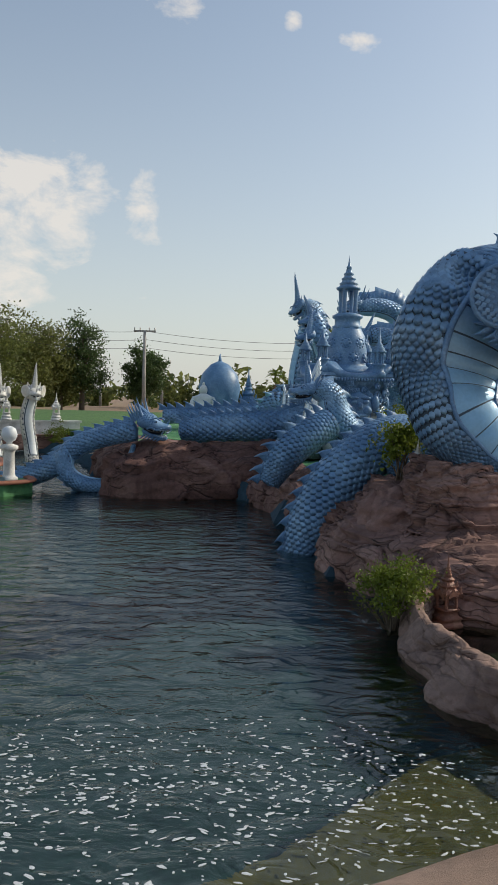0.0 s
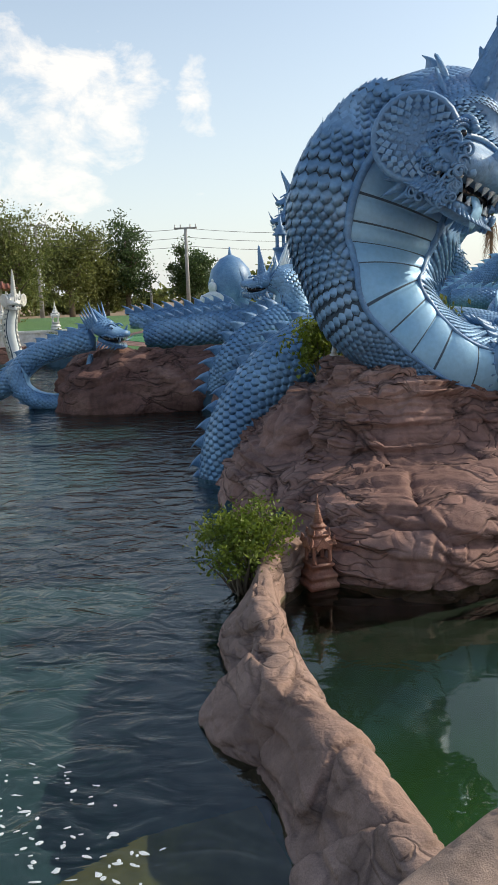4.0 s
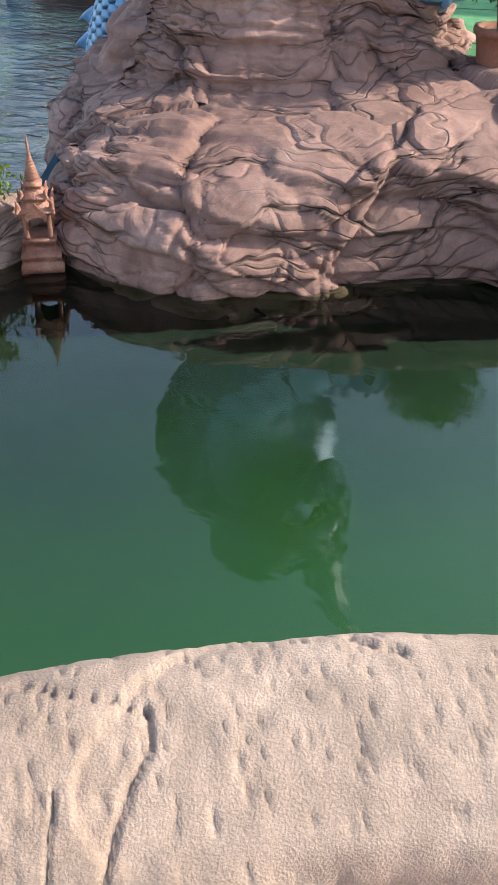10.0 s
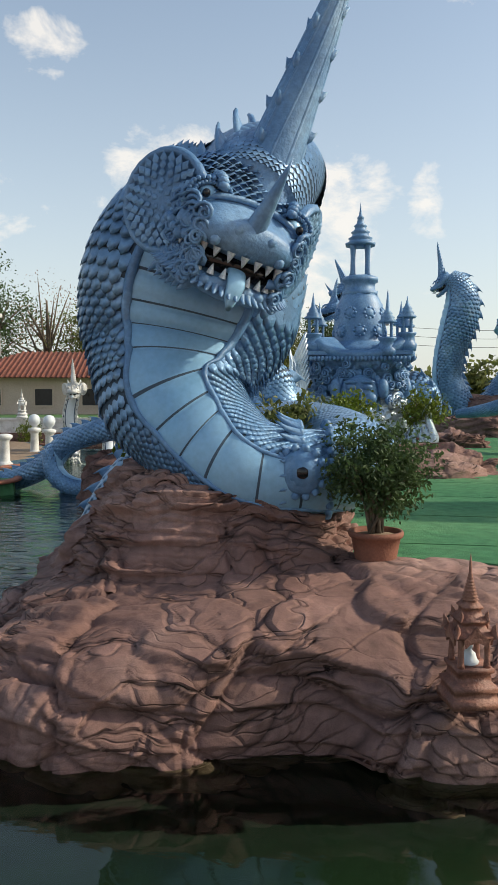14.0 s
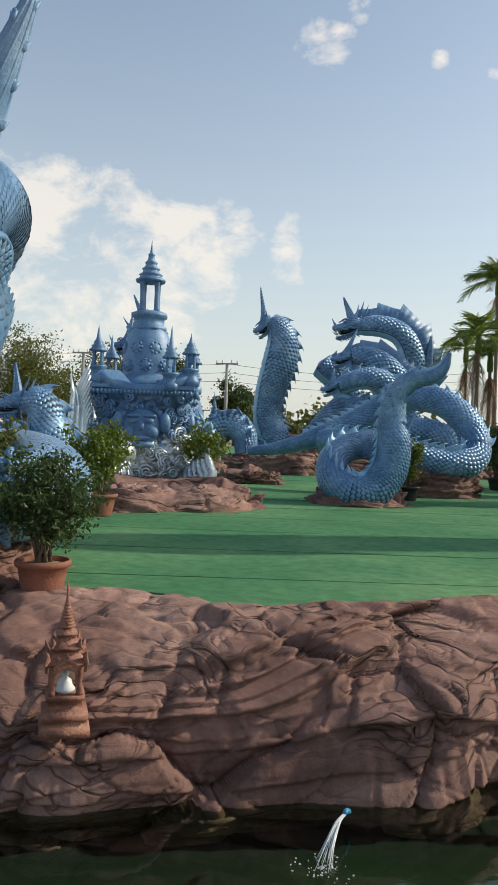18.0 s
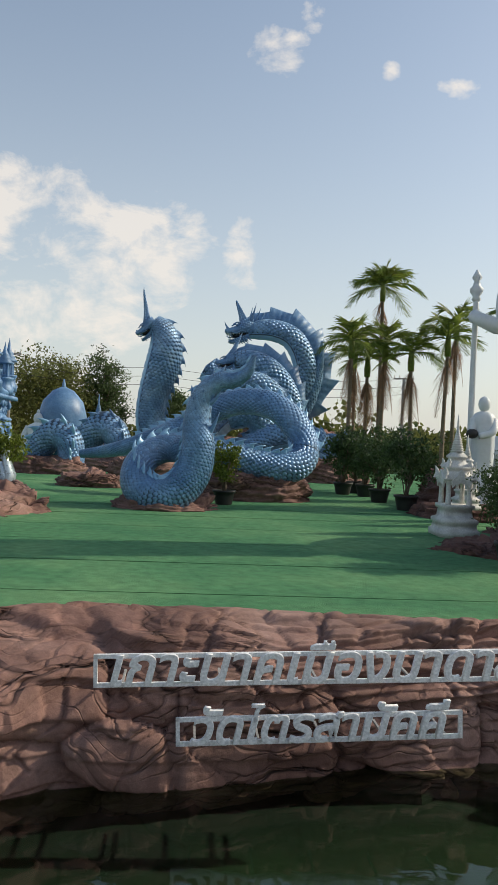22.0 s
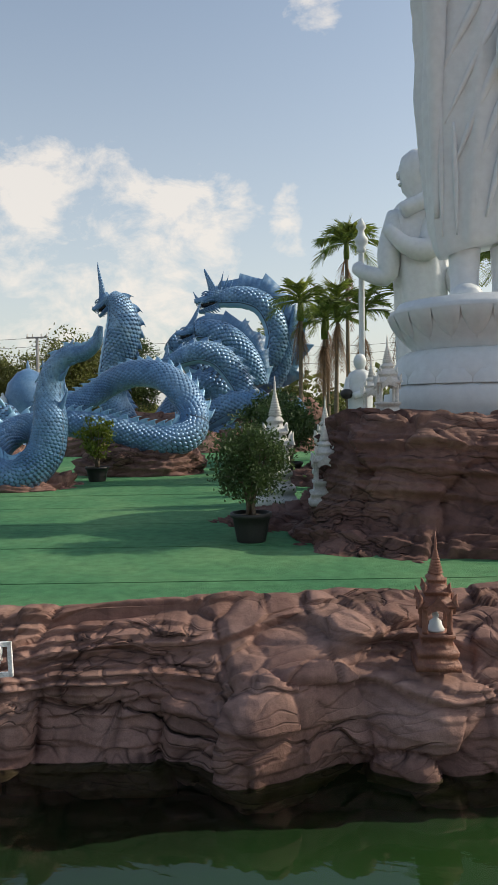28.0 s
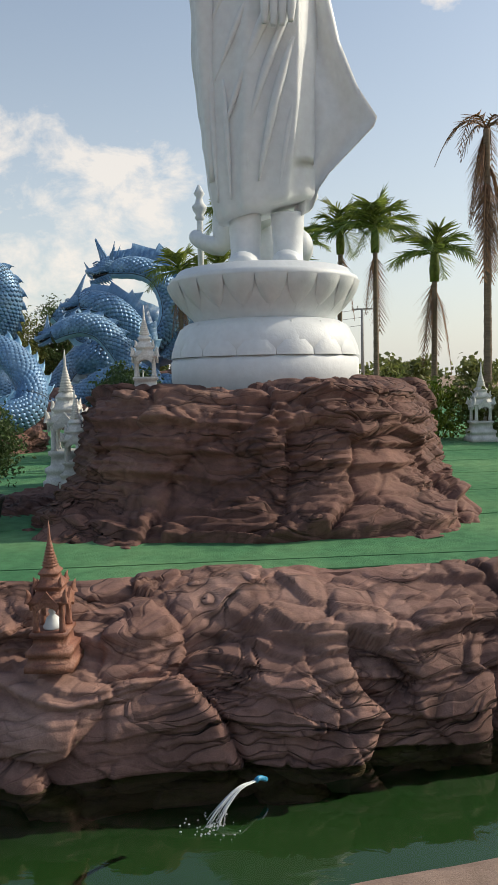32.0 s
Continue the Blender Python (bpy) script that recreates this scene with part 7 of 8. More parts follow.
# rocks on the island
PED = [(11.7, 11.55), (12.5, 11.3), (13.3, 11.35), (14.2, 11.5), (14.9, 12.0), (15.2, 13.3), (15.1, 15.0), (14.3, 16.2), (12.8, 16.4), (11.7, 15.6), (11.35, 14.0), (11.4, 12.5)]
rock_mound("pedestal_rock", PED, oval(13.28, 14.15, 1.5, 1.3, 12, radians(-130), 0.03), 0.36, 1.46, [(0, 0), (0.2, 0.2), (0.38, 0.38), (0.48, 0.7), (0.6, 0.93), (0.75, 1.0), (1, 1)],
           "dark red carved rock pedestal of the standing statue", DARK_ROCK, 620, 130, 41, 1.3, 0.17, 0.045)
rock_mound("back_rock", oval(13.0, 19.2, 2.2, 1.8, 12, 0, 0.1, 3), oval(13.0, 19.2, 1.4, 1.1, 12, 0, 0.05, 4), 0.36, 1.1, [(0, 0), (0.2, 0.5), (0.5, 0.9), (1, 1)], "dark red carved rock behind the pedestal", DARK_ROCK, 160, 40, 43, 1.6, 0.2, 0.06)
rock_mound("flat_rock", oval(11.3, 13.3, 0.8, 0.75, 10, 0, 0.12, 5), oval(11.3, 13.3, 0.35, 0.3, 10, 0, 0.1, 6), 0.36, 0.52, [(0, 0), (0.4, 0.7), (1, 1)], "low flat dark rock beside a potted bush", DARK_ROCK, 120, 30, 45, 2.2, 0.1, 0.05)
rock_mound("alms_rock", oval(11.6, 17.4, 0.9, 1.0, 10, 0, 0.1, 7), oval(11.7, 17.5, 0.5, 0.6, 10, 0, 0.1, 8), 0.36, 0.62, [(0, 0), (0.3, 0.7), (1, 1)], "dark rock under a small plinth", DARK_ROCK, 120, 30, 47, 2.0, 0.12, 0.05)
for i, (x, y, rx, ry, h) in enumerate(((6.95, 16.3, 0.82, 0.75, 0.18), (8.0, 18.75, 1.2, 0.75, 0.46), (4.2, 14.9, 1.35, 1.5, 0.32), (4.9, 24.2, 1.2, 0.8, 0.5), (2.9, 26.3, 1.2, 0.6, 0.4), (9.0, 26.0, 1.6, 0.9, 0.6),
                                         (2.3, 23.8, 1.1, 0.7, 0.4), (4.6, 20.0, 0.8, 0.6, 0.3), (5.0, 30.0, 2.5, 1.5, 1.0), (8.0, 33.5, 2.5, 1.5, 1.5), (6.2, 25.8, 2.0, 1.2, 0.6), (7.3, 31.0, 2.2, 1.6, 1.1))):
    rock_mound("island_rock", oval(x, y, rx, ry, 11, 0, 0.14, 20 + i), oval(x, y, rx * 0.6, ry * 0.6, 11, 0, 0.1, 40 + i), 0.34, 0.42 + h, [(0, 0), (0.25, 0.6), (0.6, 0.92), (1, 1)],
               "red-brown carved rock on the green carpet under a naga", ROCK, 130, 30, 60 + i, 1.8, 0.16, 0.05)
# far shore under the lying naga
rock_bank("rock_shore", FAR_SHORE[2:] + [(2.0, 14.6)], [(x + 0.6, y + 1.2) for x, y in FAR_SHORE[2:]] + [(2.8, 15.6)], WATER_Z, 0.62, 240, 40, BANK_PROFILE, "dark rock shore under the lying naga", DARK_ROCK, 53, 1.1, 0.2, 0.05, "bank")
slab("ground_far", [(x + 0.5, y + 1.1) for x, y in FAR_SHORE] + [(3, 19), (3, 60), (-30, 60), (-30, 28)], -1.2, 0.40, GRASS, "green lawn behind the far shore", "ground")
rock_mound("side_rock", [(2.35, 9.6), (2.5, 8.9), (2.85, 8.4), (3.3, 8.6), (3.4, 9.4), (3.35, 10.3), (3.1, 10.9), (2.6, 10.7)], [(2.85, 9.6), (2.9, 9.4), (3.0, 9.2), (3.1, 9.3), (3.15, 9.6), (3.12, 10.0), (3.05, 10.3), (2.92, 10.1)], -0.4, 0.62,
           [(0, 0), (0.2, 0.45), (0.5, 0.8), (1, 1)], "dark rock shoulder beside the great naga", ROCK, 160, 50, 57, 1.4, 0.14, 0.05)

# shrines
shrine(pose(3.05, 7.22, -0.36, 0, 0, 25), 0.64, BRONZE, "weathered brown spirit shrine at the water's edge", "brown shrines")
shrine(pose(5.78, 7.68, 0.04, 0, 0, 25), 0.70, BRONZE, "red-brown spirit shrine with a small figurine", "brown shrines", WHITE)
shrine(pose(12.54, 9.86, 0.16, 0, 0, 5), 0.73, BRONZE, "red-brown spirit shrine with a small figurine", "brown shrines", WHITE)
shrine(pose(3.26, 9.35, 0.68, 0, 0, 30), 0.50, STONE, "mossy white spirit shrine on the dark rock", "white shrines")
shrine(pose(11.0, 14.6, 0.42, 0, 0, 10), 1.52, STONE, "tall white spirit shrine on the carpet", "white shrines")
shrine(pose(11.72, 12.75, 0.66, 0, 0, 10), 0.86, STONE, "white spirit shrine on the rock pedestal", "white shrines")
shrine(pose(12.3, 13.0, 1.38, 0, 0, 10), 0.86, STONE, "white spirit shrine on the rock pedestal", "white shrines")
shrine(pose(12.1, 16.0, 1.30, 0, 0, 10), 0.95, STONE, "white spirit shrine on the rock pedestal", "white shrines")
shrine(pose(11.45, 16.4, 0.62, 0, 0, 10), 1.1, STONE, "white spirit shrine on the rock", "white shrines")
shrine(pose(16.5, 19.6, 0.42, 0, 0, 10), 1.35, STONE, "tall white spirit shrine in the hedge", "white shrines")
shrine(pose(18.2, 19.2, 0.42, 0, 0, 10), 1.35, STONE, "tall white spirit shrine in the hedge", "white shrines")

# ---- plants ----
def leaf_quads(pos, size, rnd, droop=0.0, narrow=0.5):
    """One folded leaf at each place, turned at random: vertices and faces."""
    n = len(pos)
    d = rnd.normal(size=(n, 3)) + (0, 0, 0.35 - droop)
    d /= np.linalg.norm(d, axis=1, keepdims=True)
    a = np.cross(d, rnd.normal(size=(n, 3)))
    a /= np.linalg.norm(a, axis=1, keepdims=True) + 1e-9
    up = np.cross(d, a)
    L = (size * rnd.uniform(0.7, 1.3, n))[:, None]
    v = np.stack([pos - d * L * 0.5, pos + a * L * narrow * 0.5 + up * L * 0.08, pos + d * L * 0.5, pos - a * L * narrow * 0.5 + up * L * 0.08], 1).reshape(-1, 3)
    f = [(4 * i, 4 * i + 1, 4 * i + 2, 4 * i + 3) for i in range(n)]
    return v, f


def crown_points(centre, radii, clumps, per, rnd, hollow=0.45, clump_r=0.28):
    """Leaf places gathered in clumps over an uneven egg shape; also the clump centres."""
    q = rnd.normal(size=(clumps, 3))
    q /= np.linalg.norm(q, axis=1, keepdims=True)
    rad = rnd.uniform(hollow, 1.05, clumps)[:, None] * (0.85 + 0.3 * rnd.random((clumps, 1)))
    c = q * rad * np.asarray(radii) + np.asarray(centre)
    spread = np.asarray(radii).min() * clump_r * rnd.uniform(0.6, 1.3, (clumps, 1, 1))
    p = c[:, None, :] + rnd.normal(size=(clumps, per, 3)) * spread * (1, 1, 0.75)
    return p.reshape(-1, 3), c


def stem(s, pts, mi=0, n=7, steps=8):
    q = along(pts, steps)
    T, B, S = transport(q[:, :3], np.tile((0.9, 0.3, 0.2), (steps, 1)))
    loft(s, [ring(q[i, :3], B[i], S[i], q[i, 3], q[i, 3], n) for i in range(steps)], mi)


def tree(x, y, z, height, radius, material, label, seed, bare=0.0, clumps=150, per=34, leaf=0.30, category="tree", squat=0.85):
    rnd = np.random.default_rng(seed)
    t = thing("tree", pose(x, y, z), label, category, "trees")
    ch = height * 0.54
    pts, cen = crown_points((0, 0, ch), (radius, radius, height * 0.45), clumps, int(per * 2.0), rnd, 0.3, 0.17)
    keep = pts[:, 2] > height * 0.06
    v, f = leaf_quads(pts[keep], leaf * 0.62, rnd, 0.2)
    s = Soup()
    s.add(v, f)
    s.make("crown", [material], t, smooth=False)
    s = Soup()
    stem(s, [(0, 0, -0.3, height * 0.035), (0.05, 0, height * 0.2, height * 0.028), (0.1, 0.1, height * 0.45, height * 0.022), (0, 0.1, height * 0.8, height * 0.006)])
    for c in cen[: 26]:
        b = height * rnd.uniform(0.2, 0.5)
        m = (c + (0, 0, b)) / 2
        stem(s, [(0.05, 0.05, b, height * 0.011), (m[0], m[1], m[2] + 0.1, height * 0.007), (c[0], c[1], c[2], height * 0.002)], 0, 5, 6)
    s.make("trunk", [BARK], t)
    return t


def potted_bush(x, y, z, pot_r, pot_h, rx, rz, leafs, pot_mat, label, seed, per=26, clumps=90, leaf=0.05, gap=0.12):
    rnd = np.random.default_rng(seed)
    t = thing("potted_bush", pose(x, y, z), label, "potted plant", "potted bushes")
    lathe("pot", [(pot_r * 0.72, 0), (pot_r * 0.74, 0.01), (pot_r * 0.88, pot_h * 0.55), (pot_r * 0.95, pot_h * 0.82), (pot_r * 1.04, pot_h * 0.84), (pot_r * 1.08, pot_h * 0.92), (pot_r * 1.05, pot_h), (pot_r * 0.95, pot_h), (pot_r * 0.92, pot_h * 0.88), (0.01, pot_h * 0.86)], pot_mat, t, n=28)
    lathe("soil", [(pot_r * 0.93, pot_h * 0.86), (pot_r * 0.5, pot_h * 0.92), (0.01, pot_h * 0.93)], EARTH, t, n=16)
    cz = pot_h + gap + rz
    pts, cen = crown_points((0, 0, cz), (rx, rx, rz), clumps, per, rnd, 0.4, 0.17)
    v, f = leaf_quads(pts, leaf, rnd)
    s = Soup()
    s.add(v, f)
    s.make("foliage", [leafs], t, smooth=False)
    s = Soup()
    for c in cen[:16]:
        stem(s, [(rnd.uniform(-0.04, 0.04), rnd.uniform(-0.04, 0.04), pot_h * 0.85, 0.012), (c[0] * 0.4, c[1] * 0.4, cz * 0.75, 0.008), (c[0], c[1], c[2], 0.003)], 0, 5, 6)
    tagged(s.make("stem_cluster", [BARK], t), "thin brown stems", kind="stuff")
    return t


potted_bush(5.12, 8.86, 0.37, 0.165, 0.24, 0.31, 0.29, LEAF_DARK, TERRACOTTA, "round green bush in a terracotta pot by the rock", 1, 46, 160, 0.036)
potted_bush(11.14, 12.1, 0.42, 0.17, 0.25, 0.33, 0.33, LEAF_DARK, BLACK_POT, "round green bush in a dark pot on the carpet", 2, 42, 150, 0.038)
for i, (x, y, r) in enumerate(((10.05, 21.9, 0.45), (10.2, 20.9, 0.5), (10.4, 19.5, 0.48), (10.75, 18.0, 0.5), (9.75, 21.3, 0.42))):
    potted_bush(x, y, 0.42, 0.2, 0.26, r, 0.5, LEAF_DARK, BLACK_POT, "dense green bush in a dark pot beside the carpet", 10 + i, 22, 90, 0.08)
potted_bush(3.98, 12.9, 0.42, 0.2, 0.26, 0.42, 0.36, LEAF_YELLOW, TERRACOTTA, "yellow-green bush in a terracotta pot by the castle", 20, 24, 90, 0.065)
potted_bush(4.55, 15.9, 0.6, 0.16, 0.22, 0.32, 0.30, LEAF_YELLOW, TERRACOTTA, "yellow-green bush in a terracotta pot by the castle", 21, 24, 70, 0.065)
potted_bush(7.72, 17.3, 0.42, 0.18, 0.24, 0.30, 0.34, LEAF_YELLOW, BLACK_POT, "slim bush in a dark pot beside a naga rock", 22, 22, 60, 0.065)


def shrub(name, x, y, z, rx, rz, leafs, label, seed, clumps=90, per=26, leaf=0.06, base=0.1, group="shrubs", stems=10, ry=None, category="shrub"):
    rnd = np.random.default_rng(seed)
    t = thing(name, pose(x, y, z), label, category, group)
    pts, cen = crown_points((0, 0, base + rz), (rx, ry or rx, rz), clumps, per, rnd, 0.3, 0.17)
    v, f = leaf_quads(pts[pts[:, 2] > 0.02], leaf, rnd)
    s = Soup()
    s.add(v, f)
    s.make("foliage", [leafs], t, smooth=False)
    s = Soup()
    for c in cen[:stems]:
        stem(s, [(rnd.uniform(-0.05, 0.05), rnd.uniform(-0.05, 0.05), -0.1, 0.012), (c[0] * 0.5, c[1] * 0.5, c[2] * 0.5, 0.009), (c[0], c[1], c[2], 0.003)], 0, 5, 6)
    tagged(s.make("stem_cluster", [BARK], t), "thin brown stems", kind="stuff")
    return t


shrub("water_bush", 2.56, 7.1, -0.40, 0.30, 0.25, LEAF_YELLOW, "yellow-green bush growing from the water by the rock bar", 31, 130, 34, 0.034, 0.16, stems=24)
shrub("rock_shrub", 3.15, 9.75, 0.75, 0.32, 0.28, LEAF_YELLOW, "bright green shrub behind the great naga", 32, 60, 26, 0.06)
shrub("rock_shrub", 4.25, 9.95, 0.7, 0.34, 0.36, LEAF, "green shrub inside the naga's coil", 33, 70, 26, 0.06)
for i in range(15):
    shrub("hedge_bush", 15.9 + 0.62 * i, 20.3 - 0.22 * i, 0.35, 0.55, 0.62 + 0.1 * math.sin(i * 2.3), LEAF if i % 3 else LEAF_YELLOW, "clipped hedge bush at the carpet's edge", 200 + i, 70, 22, 0.10, 0.0, "hedge bushes", 4, category="hedge")
for i in range(9):
    shrub("hedge_bush", 8.6 + 0.95 * i, 36.5 - 0.3 * i, 0.35, 0.8, 0.7, LEAF, "green hedge bush behind the nagas", 230 + i, 60, 20, 0.16, 0.0, "hedge bushes", 3, category="hedge")

tree(-22.9, 89.0, -0.1, 10.6, 4.6, LEAF, "broad olive-green tree far behind the castle", 44, leaf=0.6, clumps=190)
tree(-17.6, 94.5, -0.1, 10.8, 3.0, LEAF_DARK, "dark green tree far behind the nagas", 45, leaf=0.55, squat=1.2)
tree(-10.0, 96.2, -0.1, 8.0, 2.6, LEAF_DARK, "dark green tree far behind the nagas", 42, leaf=0.55)
tree(-19.8, 93.0, -0.1, 7.0, 2.6, LEAF, "olive-green tree far behind the castle", 43, leaf=0.55)
tree(-33.0, 91.0, -0.1, 9.5, 4.2, LEAF, "olive-green tree far behind the pond", 41, leaf=0.6)
tree(-24.7, 42.5, 0.0, 9.5, 3.4, LEAF_DARK, "tall dark green tree beside the house", 46)
tree(-21.1, 43.2, 0.0, 8.8, 2.7, DRY_LEAF, "half-bare tree with sparse dry leaves", 47, clumps=70, per=12, leaf=0.2)
tree(-18.6, 44.5, 0.0, 7.0, 2.5, LEAF, "olive tree behind the house", 48)
tree(-14.6, 49.2, 0.0, 7.5, 2.6, LEAF, "olive tree behind the house", 49)


def frond(s, base, direction, length, mi, rnd, sag=0.6, width=0.16, leaflets=20):
    """A feather leaf: a bent rib with two rows of narrow hanging leaflets."""
    d = np.asarray(direction, float)
    side = np.cross(d, (0, 0, 1.0))
    side /= np.linalg.norm(side) + 1e-9
    P = np.array([np.asarray(base) + d * length * t - np.array((0, 0, 1.0)) * sag * length * t ** 2.2 for t in np.linspace(0, 1, 9)])
    T = np.gradient(P, axis=0)
    T /= np.linalg.norm(T, axis=1, keepdims=True)
    loft(s, [ring(P[i], side, np.cross(T[i], side), 0.018 * (1.1 - i / 9), 0.018 * (1.1 - i / 9), 4) for i in range(9)], mi)
    V, F = [], []
    for k in range(leaflets):
        t = 0.10 + 0.9 * k / leaflets
        i = min(7, int(t * 8))
        w = t * 8 - i
        p = P[i] * (1 - w) + P[i + 1] * w
        tt = T[i]
        L = length * width * 2.4 * math.sin(math.pi * min(0.97, 0.15 + 0.8 * t)) * rnd.uniform(0.8, 1.15)
        for sg in (1, -1):
            dd = side * sg * 0.62 + tt * 0.8 - np.array((0, 0, 0.0 + 0.45 * rnd.random()))
            dd /= np.linalg.norm(dd)
            wv = tt * length * 0.016
            n = len(V)
            V += [p - wv, p + wv, p + dd * L * 0.6 + wv * 0.8 - np.array((0, 0, 0.02)), p + dd * L - np.array((0, 0, L * 0.12))]
            F += [(n, n + 1, n + 2), (n, n + 2, n + 3)]
    s.add(V, F, mi)


def palm(x, y, z, height, spread, label, seed, dead=0.35, fronds=17, shaft=True):
    rnd = np.random.default_rng(seed)
    t = thing("palm", pose(x, y, z), label, "palm tree", "areca palms")
    s = Soup()
    lean = rnd.uniform(-0.02, 0.02, 2) * height
    rings = []
    steps = int(height / 0.12)
    for i in range(steps + 1):
        u = i / steps
        r = (0.055 + 0.03 * (1 - u) ** 2) * (1.0 if i % 2 else 1.07) * (0.8 + height * 0.035)
        rings.append(ring((lean[0] * u * u, lean[1] * u * u, -0.2 + (height + 0.2) * u), (1, 0, 0), (0, 1, 0), r, r, 9))
    loft(s, rings, 0)
    s.make("trunk", [PALM_BARK], t)
    top = np.array((lean[0], lean[1], height))
    if shaft:
        s = Soup()
        loft(s, [ring(top + (0, 0, h), (1, 0, 0), (0, 1, 0), r, r, 10) for h, r in ((-0.05, 0.09), (0.2, 0.10), (0.5, 0.07), (0.7, 0.03))], 0)
        s.make("crownshaft", [PALM_LEAF], t, "green smooth crownshaft")
    s = Soup()
    live = 0 if dead > 0.8 else int(fronds * (1 - dead) * 1.1)
    for k in range(live):
        a = 2 * math.pi * (k * 0.382 + rnd.uniform(-0.05, 0.05))
        e = 1.5 - 1.35 * ((k + 0.5) / live) + rnd.uniform(-0.12, 0.12)
        frond(s, top + (0, 0, 0.45 if shaft else 0.05), (math.cos(a) * math.cos(e), math.sin(a) * math.cos(e), math.sin(e)), spread * rnd.uniform(0.85, 1.15), 0, rnd, 0.62, 0.16, 26)
    if live:
        s.make("crown", [PALM_LEAF], t, smooth=False)
    s = Soup()
    skirt = int(fronds * dead * (1.1 if dead > 0.8 else 0.8))
    for k in range(skirt):
        a = 2 * math.pi * (k * 0.382 + 0.2)
        e = rnd.uniform(-0.5, 0.15)
        if dead > 0.8 and k % 3 == 0:
            frond(s, top, (math.cos(a) * 0.75, math.sin(a) * 0.75, 0.75), spread * rnd.uniform(0.6, 0.9), 0, rnd, 1.25, 0.12, 18)
            continue
        frond(s, top + (0, 0, -rnd.uniform(0, 0.9) * (1.6 if dead > 0.8 else 0.4)), (math.cos(a) * 0.24, math.sin(a) * 0.24, math.sin(e) * 0.4 - 0.1), spread * rnd.uniform(0.7, 1.2), 0, rnd, 0.95, 0.17, 26)
    if skirt:
        s.make("dead_fronds", [DRY_LEAF], t, "brown hanging dead fronds", smooth=False)
    return t


G = 0.42
palm(11.08, 31.3, G, 6.05, 1.55, "tall green palm with dry hanging fronds", 61, 0.2, 20)
palm(9.95, 27.1, G, 3.6, 1.35, "green palm behind the nagas", 62, 0.35, 16)
palm(10.5, 28.5, G, 3.2, 1.3, "half-dry palm behind the nagas", 63, 0.5, 16)
palm(10.9, 27.6, G, 3.6, 1.3, "half-dry palm behind the nagas", 64, 0.4, 16)
palm(11.75, 27.3, G, 3.3, 1.3, "half-dry palm behind the nagas", 65, 0.4, 16)
palm(12.7, 27.6, G, 3.8, 1.35, "green palm behind the white statues", 66, 0.3, 16)
palm(13.3, 29.6, G, 4.6, 1.3, "half-dry palm behind the white statues", 67, 0.6, 16)
palm(15.0, 23.5, G, 3.9, 1.35, "green palm behind the pedestal", 68, 0.15, 18)
palm(16.0, 21.6, G, 3.0, 1.15, "drooping green palm beside the hedge", 69, 0.3, 18)
palm(16.7, 20.0, G, 5.3, 1.35, "tall dying palm with brown hanging fronds", 70, 0.9, 20, False)
palm(18.6, 21.0, G, 4.2, 1.4, "yellowing palm beside the hedge", 71, 0.45, 16)
palm(14.2, 24.3, G, 4.0, 1.3, "green palm behind the pedestal", 72, 0.25, 16)
palm(6.2, 47.0, 0.3, 4.6, 1.6, "far palm behind the nagas", 73, 0.2, 14)
palm(4.2, 60.8, 0.0, 3.0, 1.1, "small far palm behind the lying naga", 74, 0.2, 14)
palm(10.3, 33.0, G, 3.9, 1.4, "half-dry palm behind the hooked naga", 75, 0.4, 16)


def far_woods():
    """A low belt of trees that closes the view all round."""
    rnd = np.random.default_rng(5)
    s = Soup()
    for i in range(150):
        a = 2 * math.pi * i / 150 + rnd.uniform(-0.02, 0.02)
        r = rnd.uniform(95, 135)
        x, y = 6 + r * math.cos(a), 12 + r * math.sin(a)
        h = rnd.uniform(2.6, 5.2) * (1.25 if rnd.random() < 0.2 else 1)
        w = rnd.uniform(3.2, 6.0)
        pts, cen = crown_points((x, y, h * 0.5 - 0.3), (w, w, h * 0.6), 16, 34, rnd, 0.2, 0.34)
        v, f = leaf_quads(pts, 1.0, rnd, 0.2, 0.7)
        s.add(v, f)
    tagged(s.make("far_woods", [LEAF], smooth=False), "low belt of distant green trees", "trees", kind="stuff")


far_woods()

# ---- sign, buildings, poles and small things ----
def text_part(name, body, size, m, material, parent, depth=0.012):
    c = bpy.data.curves.new(name, "FONT")
    c.body, c.size, c.extrude, c.bevel_depth, c.offset = body, size, depth, 0.003, 0.001
    c.shear = 0.25
    c.materials.append(material)
    ob = new(name, c)
    ob.parent = parent
    ob.matrix_local = m
    return ob


